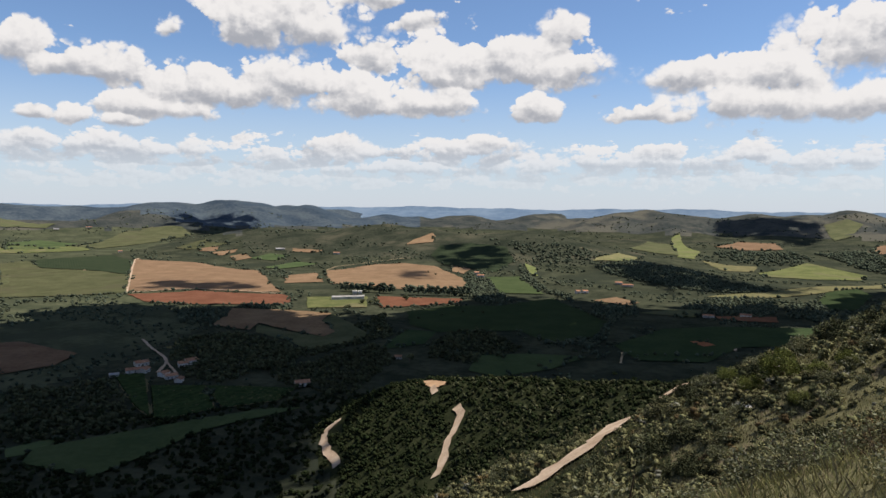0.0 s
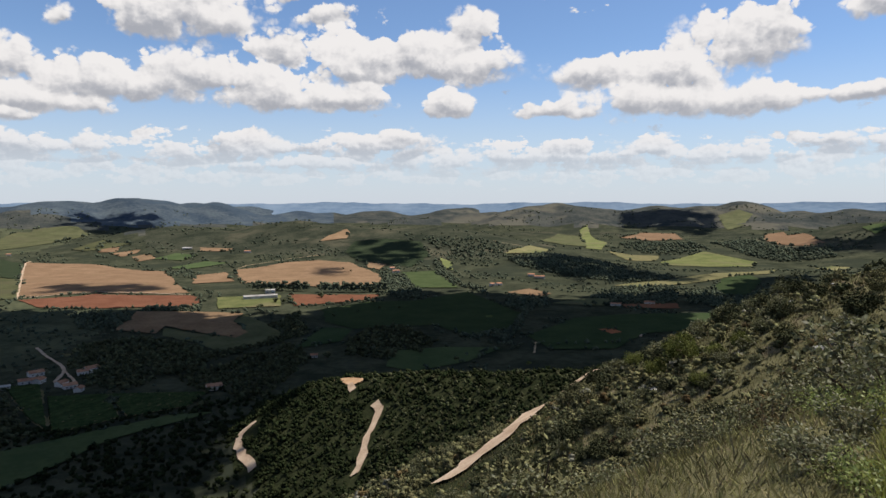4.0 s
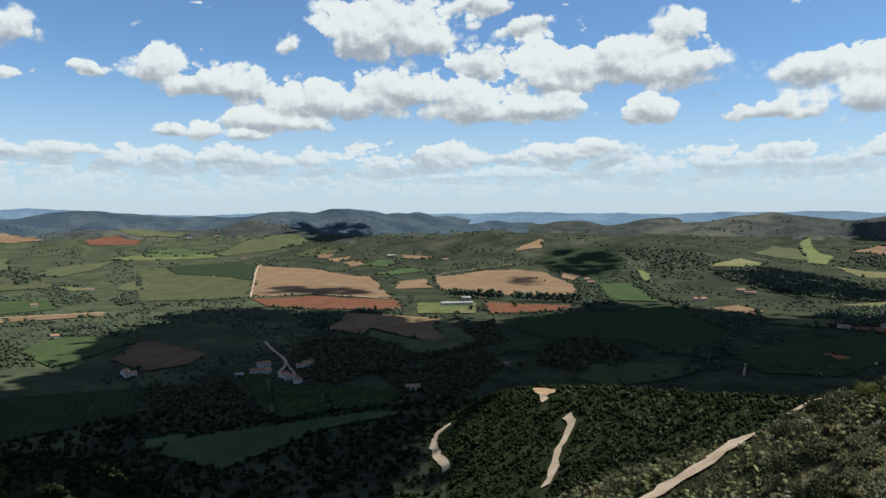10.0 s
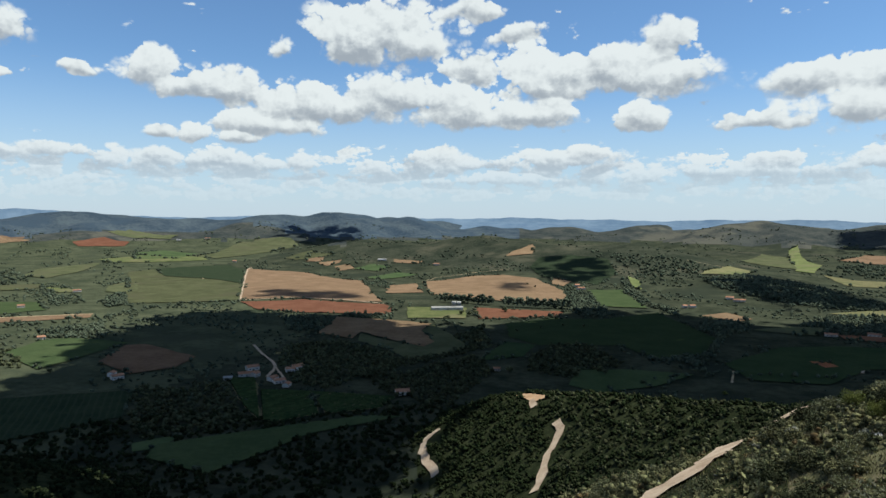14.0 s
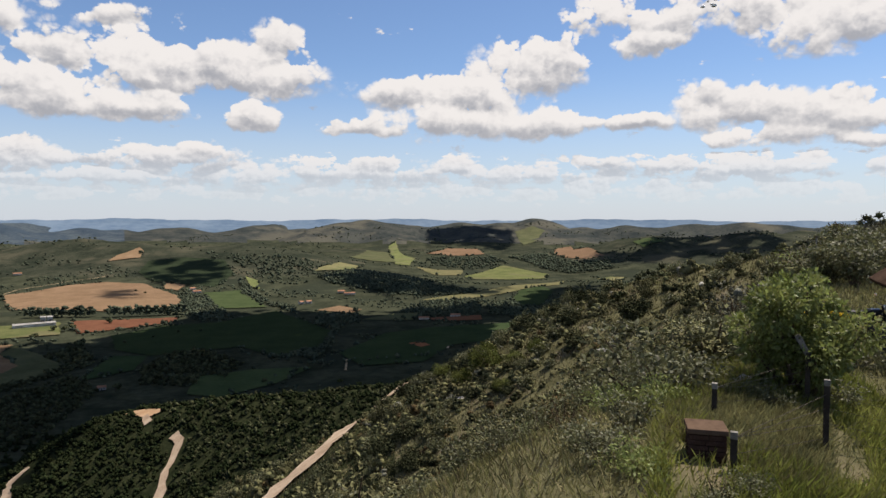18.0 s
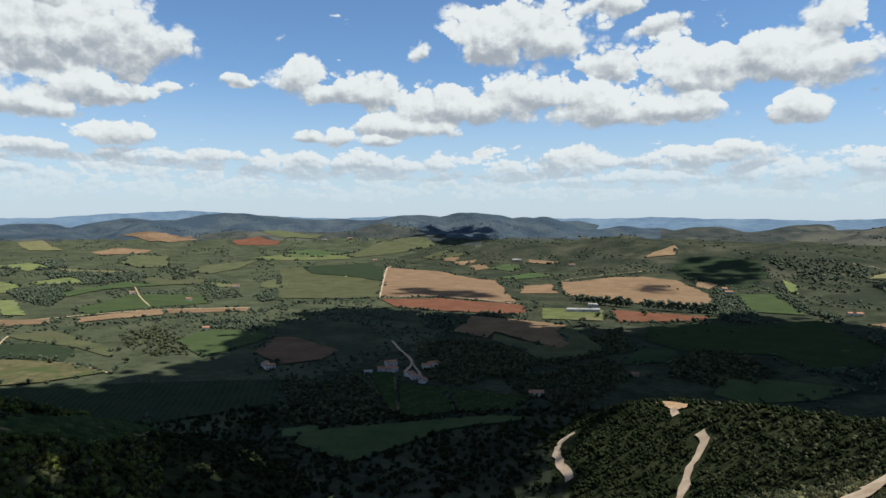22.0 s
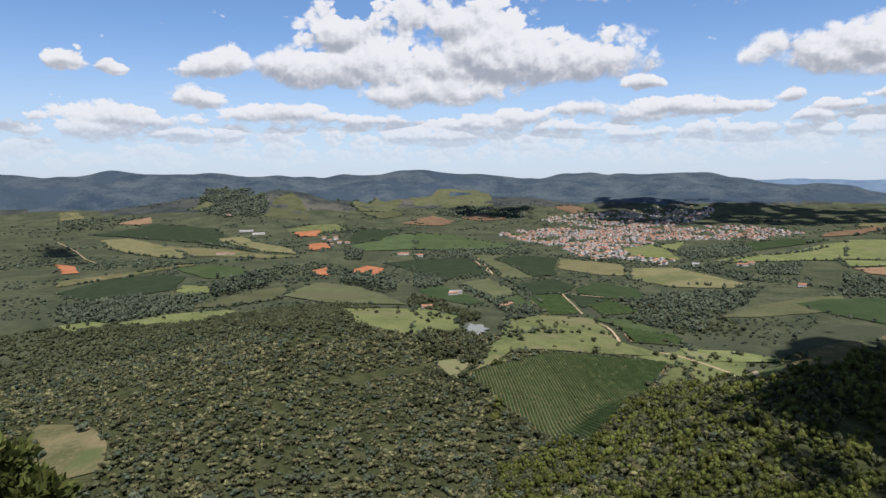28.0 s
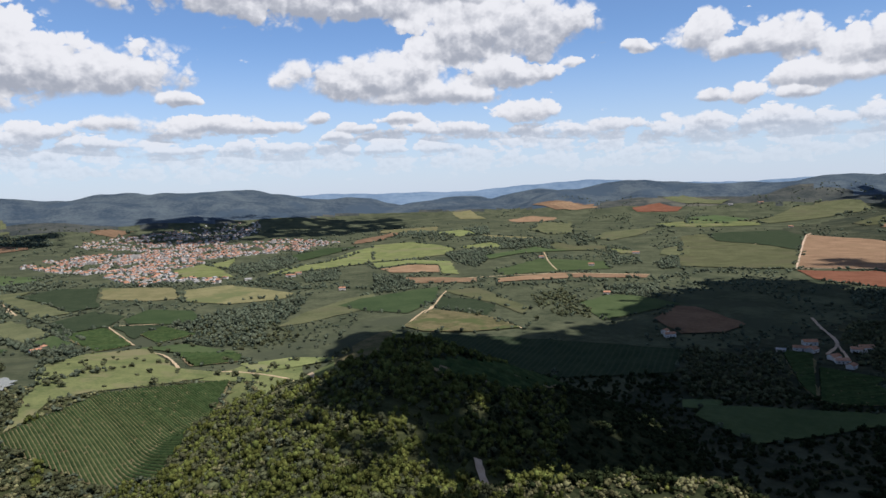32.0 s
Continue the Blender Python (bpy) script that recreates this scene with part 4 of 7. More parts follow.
def crown(seed, blobs, level, spread=0.55, size=(0.4, 0.62), tall=0.8, jitter=0.2, tufts=0, trunk=0.0, tuft=0.2):
    """A crown about one metre in radius: several ragged clumps, leafy tufts at the outside, and a trunk below if wanted."""
    rng = np.random.default_rng(seed)
    bv, bf = ICO[level]
    vs, fs, n = [], [], 0
    for b in range(blobs):
        a, r = rng.uniform(0, 6.283), spread * math.sqrt(rng.random())
        c = np.array([r * math.cos(a), r * math.sin(a), rng.uniform(0.35, 1.25) * tall * (1 - 0.45 * r)])
        s = rng.uniform(*size) * np.array([1, 1, rng.uniform(0.7, 0.95)])
        v = bv * (1 + rng.uniform(-jitter, jitter * 1.3, (len(bv), 1))) * s + c
        vs.append(v)
        fs.append(bf + n)
        n += len(v)
    if tufts:
        allv = np.concatenate(vs)
        mid = np.array([0, 0, 0.6 * tall])
        p = allv[rng.integers(0, len(allv), tufts)]
        p = mid + (p - mid) * rng.uniform(0.82, 1.22, (tufts, 1))
        d1, d2 = rng.normal(size=(tufts, 3)), rng.normal(size=(tufts, 3))
        d1 *= tuft / np.linalg.norm(d1, axis=1)[:, None]
        d2 *= 0.75 * tuft / np.linalg.norm(d2, axis=1)[:, None]
        vs.append(np.stack([p - d1, p + d2, p + d1], 1).reshape(-1, 3))
        fs.append(np.arange(tufts * 3).reshape(-1, 3) + n)
        n += tufts * 3
    if trunk:
        ring = np.array([[math.cos(k * 1.257), math.sin(k * 1.257)] for k in range(5)])
        lo = np.column_stack([ring * 0.09, np.full(5, -trunk)])
        hi = np.column_stack([ring * 0.05, np.full(5, 0.5)])
        vs += [lo, hi]
        k = np.arange(5)
        fs += [np.column_stack([n + k, n + (k + 1) % 5, n + 5 + k]), np.column_stack([n + (k + 1) % 5, n + 5 + (k + 1) % 5, n + 5 + k])]
    return np.concatenate(vs), np.concatenate(fs)


def scatter(name, x, y, radius, kind, material, label, seed, tall=(0.85, 1.25), raise_by=0.0, category="trees"):
    """Many crowns joined into one mesh, standing on the ground; the farther off, the plainer."""
    if len(x) == 0:
        return None
    rng = np.random.default_rng(seed)
    away = hidden(x, y, radius * 2.2)
    keep = ~away | (rng.random(len(x)) < 0.35)
    x, y, radius, away = x[keep], y[keep], radius[keep], away[keep]
    z = ground_z(x, y) + raise_by * radius - 0.1
    wide = 2 * radius / np.hypot(x, y) * 1188
    step = np.where(wide > 52, 0, np.where(wide > 30, 1, np.where(wide > 14, 2, np.where(wide > 7, 3, 4))))
    step = np.where(away, 4, step)
    vs, fs, n = [], [], 0
    for level in range(5):
        shapes = LADDER[kind][level]
        pick = np.where(step == level, rng.integers(0, len(shapes), len(x)), -1)
        for i, (sv, sf) in enumerate(shapes):
            k = np.flatnonzero(pick == i)
            if len(k) == 0:
                continue
            a = rng.uniform(0, 6.283, len(k))
            r = radius[k]
            ca, sa = np.cos(a) * r, np.sin(a) * r
            wx = sv[None, :, 0] * ca[:, None] - sv[None, :, 1] * sa[:, None] + x[k][:, None]
            wy = sv[None, :, 0] * sa[:, None] + sv[None, :, 1] * ca[:, None] + y[k][:, None]
            wz = sv[None, :, 2] * (r * rng.uniform(*tall, len(k)))[:, None] + z[k][:, None]
            vs.append(np.stack([wx, wy, wz], -1).reshape(-1, 3))
            fs.append((sf[None] + (np.arange(len(k)) * len(sv))[:, None, None] + n).reshape(-1, 3))
            n += len(k) * len(sv)
    return mesh_object(name, np.concatenate(vs), np.concatenate(fs), material, label=label, category=category, kind="stuff", smooth=True)


def in_fields(x, y, margin_kinds=None):
    hit = np.zeros(len(x), bool)
    for kind, poly in POLYS:
        hit |= inside(x, y, poly)
    return hit


def near_lane(x, y, extra):
    hit = np.zeros(len(x), bool)
    for p, width in LANES:
        lo, hi = p.min(0) - 12, p.max(0) + 12
        k = np.flatnonzero((x > lo[0]) & (x < hi[0]) & (y > lo[1]) & (y < hi[1]))
        if len(k):
            d = np.hypot(x[k, None] - p[None, :, 0], y[k, None] - p[None, :, 1]).min(1)
            hit[k] |= d < width * 0.5 + extra
    return hit


def in_sight_of_lane(x, y, reach, extra):
    """Places on a lane or just downhill of the lookout's side of it, kept clear of bushes."""
    d = np.hypot(x, y)
    hit = near_lane(x, y, extra)
    for k in (0.5, 1.0):
        hit |= near_lane(x * (1 + k * reach / d), y * (1 + k * reach / d), extra * 0.6)
    return hit


def spread_in(poly, gap, seed):
    """Uneven places all over a polygon, about gap metres apart."""
    rng = np.random.default_rng(seed)
    q = np.array(poly, float)
    lo, hi = q.min(0), q.max(0)
    gx, gy = np.meshgrid(np.arange(lo[0], hi[0], gap), np.arange(lo[1], hi[1], gap))
    x = gx.ravel() + rng.uniform(-0.48, 0.48, gx.size) * gap
    y = gy.ravel() + rng.uniform(-0.48, 0.48, gx.size) * gap
    k = inside(x, y, list(map(tuple, poly)))
    return x[k], y[k]


SPECK = [crown(s, 1, 1, 0.1, (0.75, 0.95), 0.7, 0.35, tufts=4, tuft=0.35) for s in range(6)]
FAR = [crown(s, 2, 1, 0.5, (0.42, 0.62), 0.75, 0.35, tufts=14, tuft=0.3) for s in range(6)]
MID = [crown(10 + s, 3, 1, 0.62, (0.28, 0.44), 0.85, 0.36, tufts=44, tuft=0.21) for s in range(6)]
FULL = [crown(20 + s, 5, 1, 0.7, (0.2, 0.34), 0.95, 0.34, tufts=100, trunk=0.4, tuft=0.16) for s in range(6)]
RICH = [crown(60 + s, 7, 1, 0.74, (0.18, 0.32), 0.98, 0.34, tufts=210, trunk=0.4, tuft=0.115) for s in range(5)]
TALL = [crown(30 + s, 5, 1, 0.3, (0.28, 0.42), 2.2, 0.3, trunk=0.6, tufts=40) for s in range(4)]
TALL_FAR = [crown(36 + s, 6, 1, 0.3, (0.36, 0.52), 1.55, 0.3, tufts=16) for s in range(4)]
BUSH = [crown(40 + s, 5, 1, 0.72, (0.15, 0.27), 0.70, 0.36, tufts=130, tuft=0.14) for s in range(6)]
BUSH_RICH = [crown(70 + s, 7, 1, 0.76, (0.12, 0.21), 0.75, 0.36, tufts=330, tuft=0.095) for s in range(5)]
BUSH_FAR = [crown(50 + s, 3, 1, 0.66, (0.26, 0.42), 0.66, 0.36, tufts=44, tuft=0.2) for s in range(6)]
LADDER = {"tree": (RICH, FULL, MID, FAR, SPECK), "tall": (TALL, TALL, TALL, TALL_FAR, TALL_FAR), "bush": (BUSH_RICH, BUSH, BUSH_FAR, FAR, SPECK)}


def hidden(x, y, top):
    """Which places lie out of sight behind a rise of the land."""
    d = np.hypot(x, y)
    tip = (ground_z(x, y) + top - EYE) / d
    worst = np.full(len(x), -9.0)
    for s in np.linspace(0.06, 0.96, 40):
        worst = np.maximum(worst, (ground_z(x * s, y * s) - EYE) / (d * s))
    return worst > tip + 0.004


CUT_WORD = {"dark": "dense dark green wood in the valley", "mixed": "loose stand of mixed green trees", "forest": "dense broadleaf forest on the slope",
            "euc": "tall dark eucalyptus plantation", "scrub": "low green scrub on a hillside"}


def wood(kind, *poly):
    """A wood inside its corners, as one mesh of many crowns."""
    d = np.hypot(*np.mean(poly, axis=0))
    seed = int(abs(poly[0][0]) + abs(poly[0][1]))
    gap = {"dark": 6.5, "mixed": 10.0, "forest": 5.6, "euc": 5.5, "scrub": 13.0}[kind] * (1.0 if d < 1000 else 1.25 if d < 2000 else 1.7)
    x, y = spread_in(poly, gap, seed)
    k = ~(in_fields(x, y) | near_lane(x, y, 3.0) | in_clearing(x, y))
    x, y = x[k], y[k]
    rng = np.random.default_rng(seed)
    size = {"dark": 4.0, "mixed": 4.0, "forest": 3.2, "euc": 3.6, "scrub": 5.0}[kind] * (1.0 if d < 1000 else 1.2 if d < 2000 else 1.5)
    r = size * rng.uniform(0.55, 1.25, len(x)) * (1 + 0.35 * (rng.random(len(x)) > 0.93))
    if kind == "mixed":
        keep = rng.random(len(x)) < 0.75
        x, y, r = x[keep], y[keep], r[keep]
    shapes = "tall" if kind == "euc" else "tree"
    # far and eucalyptus woods take the foliage with haze in its colour
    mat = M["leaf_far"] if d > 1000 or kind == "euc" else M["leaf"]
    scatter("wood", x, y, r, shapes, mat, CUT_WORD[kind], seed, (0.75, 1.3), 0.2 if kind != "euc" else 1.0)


def in_clearing(x, y):
    """Grassy gaps in the forest."""
    return (np.sin(x / 38 + 1.7 * np.sin(y / 61)) * np.sin(y / 43 + 1.1 * np.sin(x / 57 + 2)) > 0.80) & (np.hypot(x, y) < 760)


wood("dark", (-10, 889), (38, 993), (73, 939), (104, 847), (39, 759), (-16, 794))
wood("dark", (-132, 1007), (-94, 1079), (-65, 934), (-137, 821), (-180, 771), (-210, 805), (-147, 857))
wood("dark", (211, 1865), (225, 1665), (229, 1453), (261, 1351), (246, 1244), (219, 1390), (200, 1643))
wood("dark", (62, 1654), (122, 1567), (129, 1356), (116, 1214), (64, 1245))
wood("dark", (-459, 1140), (-359, 1128), (-331, 1009), (-388, 995))
wood("dark", (-378, 1221), (-281, 1221), (-249, 1128), (-343, 1139))
wood("dark", (-409, 621), (-367, 642), (-333, 674), (-267, 569), (-239, 539), (-268, 505), (-304, 493), (-319, 482))
wood("dark", (-351, 881), (-295, 944), (-197, 870), (-164, 783), (-195, 724), (-219, 663), (-263, 687), (-319, 782))
wood("dark", (-216, 754), (-154, 753), (-84, 866), (-52, 783), (-86, 615), (-135, 595), (-156, 663))
wood("dark", (-993, 248), (-1050, 317), (-1075, 446), (-1071, 504), (-970, 445), (-871, 351), (-778, 306), (-829, 211), (-896, 266))
wood("mixed", (-1791, 7), (-1788, 103), (-1791, 185), (-1684, 241), (-1637, 94), (-1623, 0))
wood("dark", (-1648, 556), (-1830, 760), (-1957, 977), (-1522, 631), (-1500, 544))
wood("dark", (-1394, 648), (-1424, 761), (-1238, 654), (-1245, 585))
wood("dark", (-3088, -59), (-3300, 111), (-3123, 351), (-2956, 354), (-2972, 264), (-3006, 46))
wood("mixed", (-1658, -78), (-1659, 59), (-1559, 66), (-1513, -72))
wood("mixed", (-1589, 240), (-1574, 345), (-1384, 453), (-1406, 553), (-1224, 568), (-1147, 526), (-1358, 464), (-1411, 347))
wood("dark", (-1455, 1097), (-1535, 1284), (-1297, 1146), (-1135, 941), (-1261, 978))
wood("mixed", (-776, 752), (-762, 834), (-635, 733), (-577, 677), (-636, 650))
wood("dark", (-746, 897), (-713, 1008), (-615, 876), (-675, 848))
wood("dark", (-923, 1302), (-1118, 1726), (-1013, 1564), (-807, 1208), (-821, 1164))
wood("dark", (-2039, 1612), (-2159, 1856), (-1832, 1590), (-1848, 1489))
wood("mixed", (-1629, 1781), (-1667, 1919), (-1369, 1631), (-1368, 1522))
wood("dark", (-1247, 745), (-1125, 769), (-979, 676), (-1004, 600))
wood("dark", (-622, 756), (-605, 786), (-566, 729), (-578, 708))
wood("dark", (-1794, 1472), (-1551, 1527), (-1453, 1535), (-1355, 1419), (-1431, 1300), (-1551, 1297))
wood("mixed", (-1104, 1361), (-1037, 1391), (-930, 1258), (-942, 1172))
wood("mixed", (-2772, 1656), (-2412, 1631), (-1975, 1561), (-1815, 1381), (-2079, 1364))
wood("dark", (-609, -31), (-663, 2), (-627, 44), (-569, 49), (-531, 18), (-547, -9), (-557, -28))
wood("forest", (-522, -27), (-513, 16), (-462, 32), (-394, 71), (-431, -23))
wood("dark", (-414, 148), (-349, 148), (-329, 163), (-334, 200), (-199, 119), (-344, 76), (-456, 126), (-547, 178))
wood("mixed", (-1053, 308), (-886, 318), (-909, 376), (-745, 346), (-769, 272), (-900, 250))
wood("dark", (-690, 49), (-736, 85), (-721, 129), (-664, 122), (-631, 93), (-648, 74))
wood("dark", (-1124, 25), (-1187, 86), (-1060, 123), (-838, 121), (-864, 79), (-1012, 61))
wood("forest", (-797, -474), (-851, -333), (-971, -243), (-995, -133), (-608, -62), (-542, 0))
wood("euc", (-1142, -410), (-1334, -352), (-1170, -309), (-1083, -358))
wood("dark", (-980, -579), (-1076, -514), (-1091, -397), (-991, -361), (-854, -438), (-861, -511))
wood("mixed", (-1395, -379), (-1494, -294), (-1450, -225), (-1254, -227), (-1201, -287), (-1257, -332))
wood("euc", (-1346, -212), (-1183, -97), (-1118, -87), (-1208, -190))
wood("dark", (-1053, -60), (-991, -6), (-733, 39), (-676, 13), (-942, -54))
wood("dark", (-1334, -64), (-1343, -8), (-1172, -4), (-1163, -51))
wood("dark", (-1673, -254), (-1701, -209), (-1536, -196), (-1539, -231))
wood("mixed", (-1781, -144), (-1818, -9), (-1771, 157), (-1627, 228), (-1679, 48))
wood("mixed", (-1179, 134), (-1055, 148), (-1028, 135), (-1148, 126))
wood("mixed", (-2710, -1575), (-2694, -1352), (-2681, -1207), (-2515, -1305), (-2443, -1423))
wood("mixed", (-2517, -624), (-2590, -504), (-2601, -355), (-2451, -238), (-2322, -318), (-2429, -533))
wood("dark", (416, 1827), (589, 1974), (696, 1867), (664, 1613), (755, 1498), (683, 1415), (566, 1444), (469, 1572), (425, 1675))
wood("dark", (528, 1345), (619, 1369), (663, 1315), (576, 1143), (509, 1127), (458, 1139), (389, 1099), (404, 1173), (488, 1276))
wood("scrub", (208, 2120), (330, 2151), (468, 2132), (439, 1925), (299, 1858), (250, 1936))
wood("dark", (56, 1503), (127, 1544), (94, 1274), (57, 1293))
wood("dark", (274, 1203), (352, 1218), (334, 1119), (281, 1072), (237, 935), (190, 836), (170, 880), (137, 857), (138, 908), (224, 985))
wood("dark", (632, 1229), (726, 1289), (694, 1197), (721, 1152), (604, 1002), (589, 1098))
wood("dark", (869, 1294), (988, 1349), (800, 1130), (630, 1008), (596, 1068), (710, 1156))
wood("mixed", (970, 2412), (1216, 2690), (1356, 2531), (1203, 2158), (1024, 2076), (961, 2225))
wood("dark", (1389, 2493), (1527, 2446), (1420, 2116), (1509, 1994), (1445, 1849), (1275, 1865), (1250, 2001))
wood("euc", (-1122, -402), (-1203, -405), (-1297, -345), (-1213, -319), (-1137, -352), (-1063, -374))
wood("euc", (-1230, -198), (-1316, -206), (-1224, -108), (-1105, -81), (-1073, -96), (-1168, -184))
wood("dark", (-1150, -57), (-1290, -58), (-1311, -11), (-1161, -4), (-1114, -29))
wood("dark", (-2818, -1038), (-3605, -1294), (-3889, -1263), (-3732, -1061), (-2893, -766), (-2675, -731), (-2646, -869))


def tree_line(kind, *line):
    """A row of trees along a field's edge or a stream."""
    seed = int(abs(line[0][0]) + abs(line[0][1]))
    rng = np.random.default_rng(seed)
    xs, ys = [], []
    for (x0, y0), (x1, y1) in zip(line, line[1:]):
        n = max(2, int(math.hypot(x1 - x0, y1 - y0) / (2.6 if kind == "euc" else 9.0)))
        s = (np.arange(n) + rng.random(n)) / n
        w = 2.0 if kind == "euc" else 6.0
        xs.append(x0 + s * (x1 - x0) + rng.uniform(-w, w, n))
        ys.append(y0 + s * (y1 - y0) + rng.uniform(-w, w, n))
    x, y = np.concatenate(xs), np.concatenate(ys)
    d = np.hypot(x, y).mean()
    r = (5.6 if kind == "euc" else 4.6) * rng.uniform(0.55, 1.25, len(x)) * (1 if d < 1400 else 1.3)
    shapes = "tall" if kind == "euc" else "tree"
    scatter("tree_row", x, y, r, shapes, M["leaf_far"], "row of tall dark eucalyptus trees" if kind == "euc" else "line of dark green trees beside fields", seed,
            (0.9, 1.2), 1.0 if kind == "euc" else 0.3)


tree_line("euc", (-201, 1344), (-95, 1329))
tree_line("euc", (-201, 1353), (-95, 1338))
tree_line("euc", (-73, 1318), (58, 1324))
tree_line("euc", (-73, 1327), (58, 1333))
tree_line("mixed", (-765, 1169), (-732, 1226), (-684, 1258))
tree_line("mixed", (-538, 1216), (-445, 1198))
tree_line("mixed", (-95, 1157), (-24, 1190), (40, 1216))
tree_line("mixed", (106, 928), (141, 892), (178, 821), (211, 822))
tree_line("mixed", (127, 774), (206, 813), (295, 818), (376, 787))
tree_line("mixed", (-824, 903), (-742, 1013), (-740, 1193), (-668, 1219))
tree_line("mixed", (-882, 781), (-814, 892))
tree_line("mixed", (-1548, 60), (-1166, 119), (-970, 137))
tree_line("mixed", (-1130, 23), (-989, 63), (-949, 89))
tree_line("mixed", (-1209, -58), (-1213, 3), (-1266, 81))
tree_line("mixed", (-885, 124), (-736, 73), (-671, 53))
tree_line("mixed", (-598, 12), (-669, 71), (-692, 127))
tree_line("mixed", (-822, 594), (-765, 599), (-594, 574))
tree_line("mixed", (-892, -439), (-966, -353), (-1043, -264))
tree_line("mixed", (-2135, -802), (-1727, -523))
tree_line("mixed", (-1313, -613), (-1441, -567), (-1560, -448))
tree_line("mixed", (-1341, 512), (-1560, 719), (-1775, 1009))
tree_line("mixed", (-1183, 515), (-1131, 594), (-972, 645))
tree_line("mixed", (-1135, 413), (-1086, 522))


def loose_trees():
    """Trees along field edges and scattered over the open land, in three belts of distance."""
    rng = np.random.default_rng(77)
    for belt, (near, far, number, size) in enumerate(((560, 1100, 2000, 3.6), (1100, 2100, 6000, 3.9), (2100, 3900, 5200, 4.8))):
        a = np.radians(rng.uniform(-50, 124, number * 4))
        d = np.sqrt(rng.uniform(near ** 2, far ** 2, number * 4))
        x, y = -np.sin(a) * d, np.cos(a) * d
        clump = np.sin(x / 97 + 1.3 * np.sin(y / 131)) * np.sin(y / 83 + 1.1 * np.sin(x / 149)) + 0.5 * np.sin(x / 31 + y / 43)
        ok = (clump > (0.0, 0.05, 0.3)[belt]) & ~in_fields(x, y) & ~near_lane(x, y, 3)
        ok &= (np.hypot(x, y) < 3300) | (-x < 1.2 * y)
        for poly in TOWN:
            ok &= ~inside(x, y, poly)
        x, y = x[ok][:number], y[ok][:number]
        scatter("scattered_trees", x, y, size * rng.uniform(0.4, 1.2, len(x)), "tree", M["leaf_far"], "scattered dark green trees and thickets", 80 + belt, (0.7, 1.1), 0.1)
    xs, ys = [], []
    for _, poly in POLYS:
        d = math.hypot(*np.mean(poly, axis=0))
        if d > 3300:
            continue
        for (x0, y0), (x1, y1) in zip(poly, poly[1:] + poly[:1]):
            if rng.random() < 0.55:
                n = int(math.hypot(x1 - x0, y1 - y0) / 11)
                s = rng.random(n)
                s = s[np.sin(s * 9 + x0) > -0.2]
                xs.append(x0 + s * (x1 - x0) + rng.normal(0, 2.5, len(s)))
                ys.append(y0 + s * (y1 - y0) + rng.normal(0, 2.5, len(s)))
    x, y = np.concatenate(xs), np.concatenate(ys)
    k = ~near_lane(x, y, 2)
    x, y = x[k], y[k]
    scatter("hedge_trees", x, y, rng.uniform(1.6, 4.6, len(x)) * (1 + np.hypot(x, y) / 4000), "tree", M["leaf_far"], "dark green hedge trees along field edges", 91, (0.7, 1.15), 0.15)


TOWN = [
    [(-2203, 158), (-2456, 344), (-2536, 508), (-2519, 828), (-2351, 811), (-2473, 1027), (-2385, 1097), (-2174, 1156), (-2002, 922), (-1989, 713), (-1900, 598), (-1712, 449), (-1544, 419), (-1486, 514), (-1389, 462), (-1460, 377), (-1478, 317), (-1709, 298), (-1929, 270), (-2157, 191)],
    [(-2535, 543), (-2604, 423), (-2899, 397), (-3081, 660), (-3243, 905), (-3288, 1104), (-3299, 1324), (-2844, 1105), (-2537, 875)],
]

loose_trees()


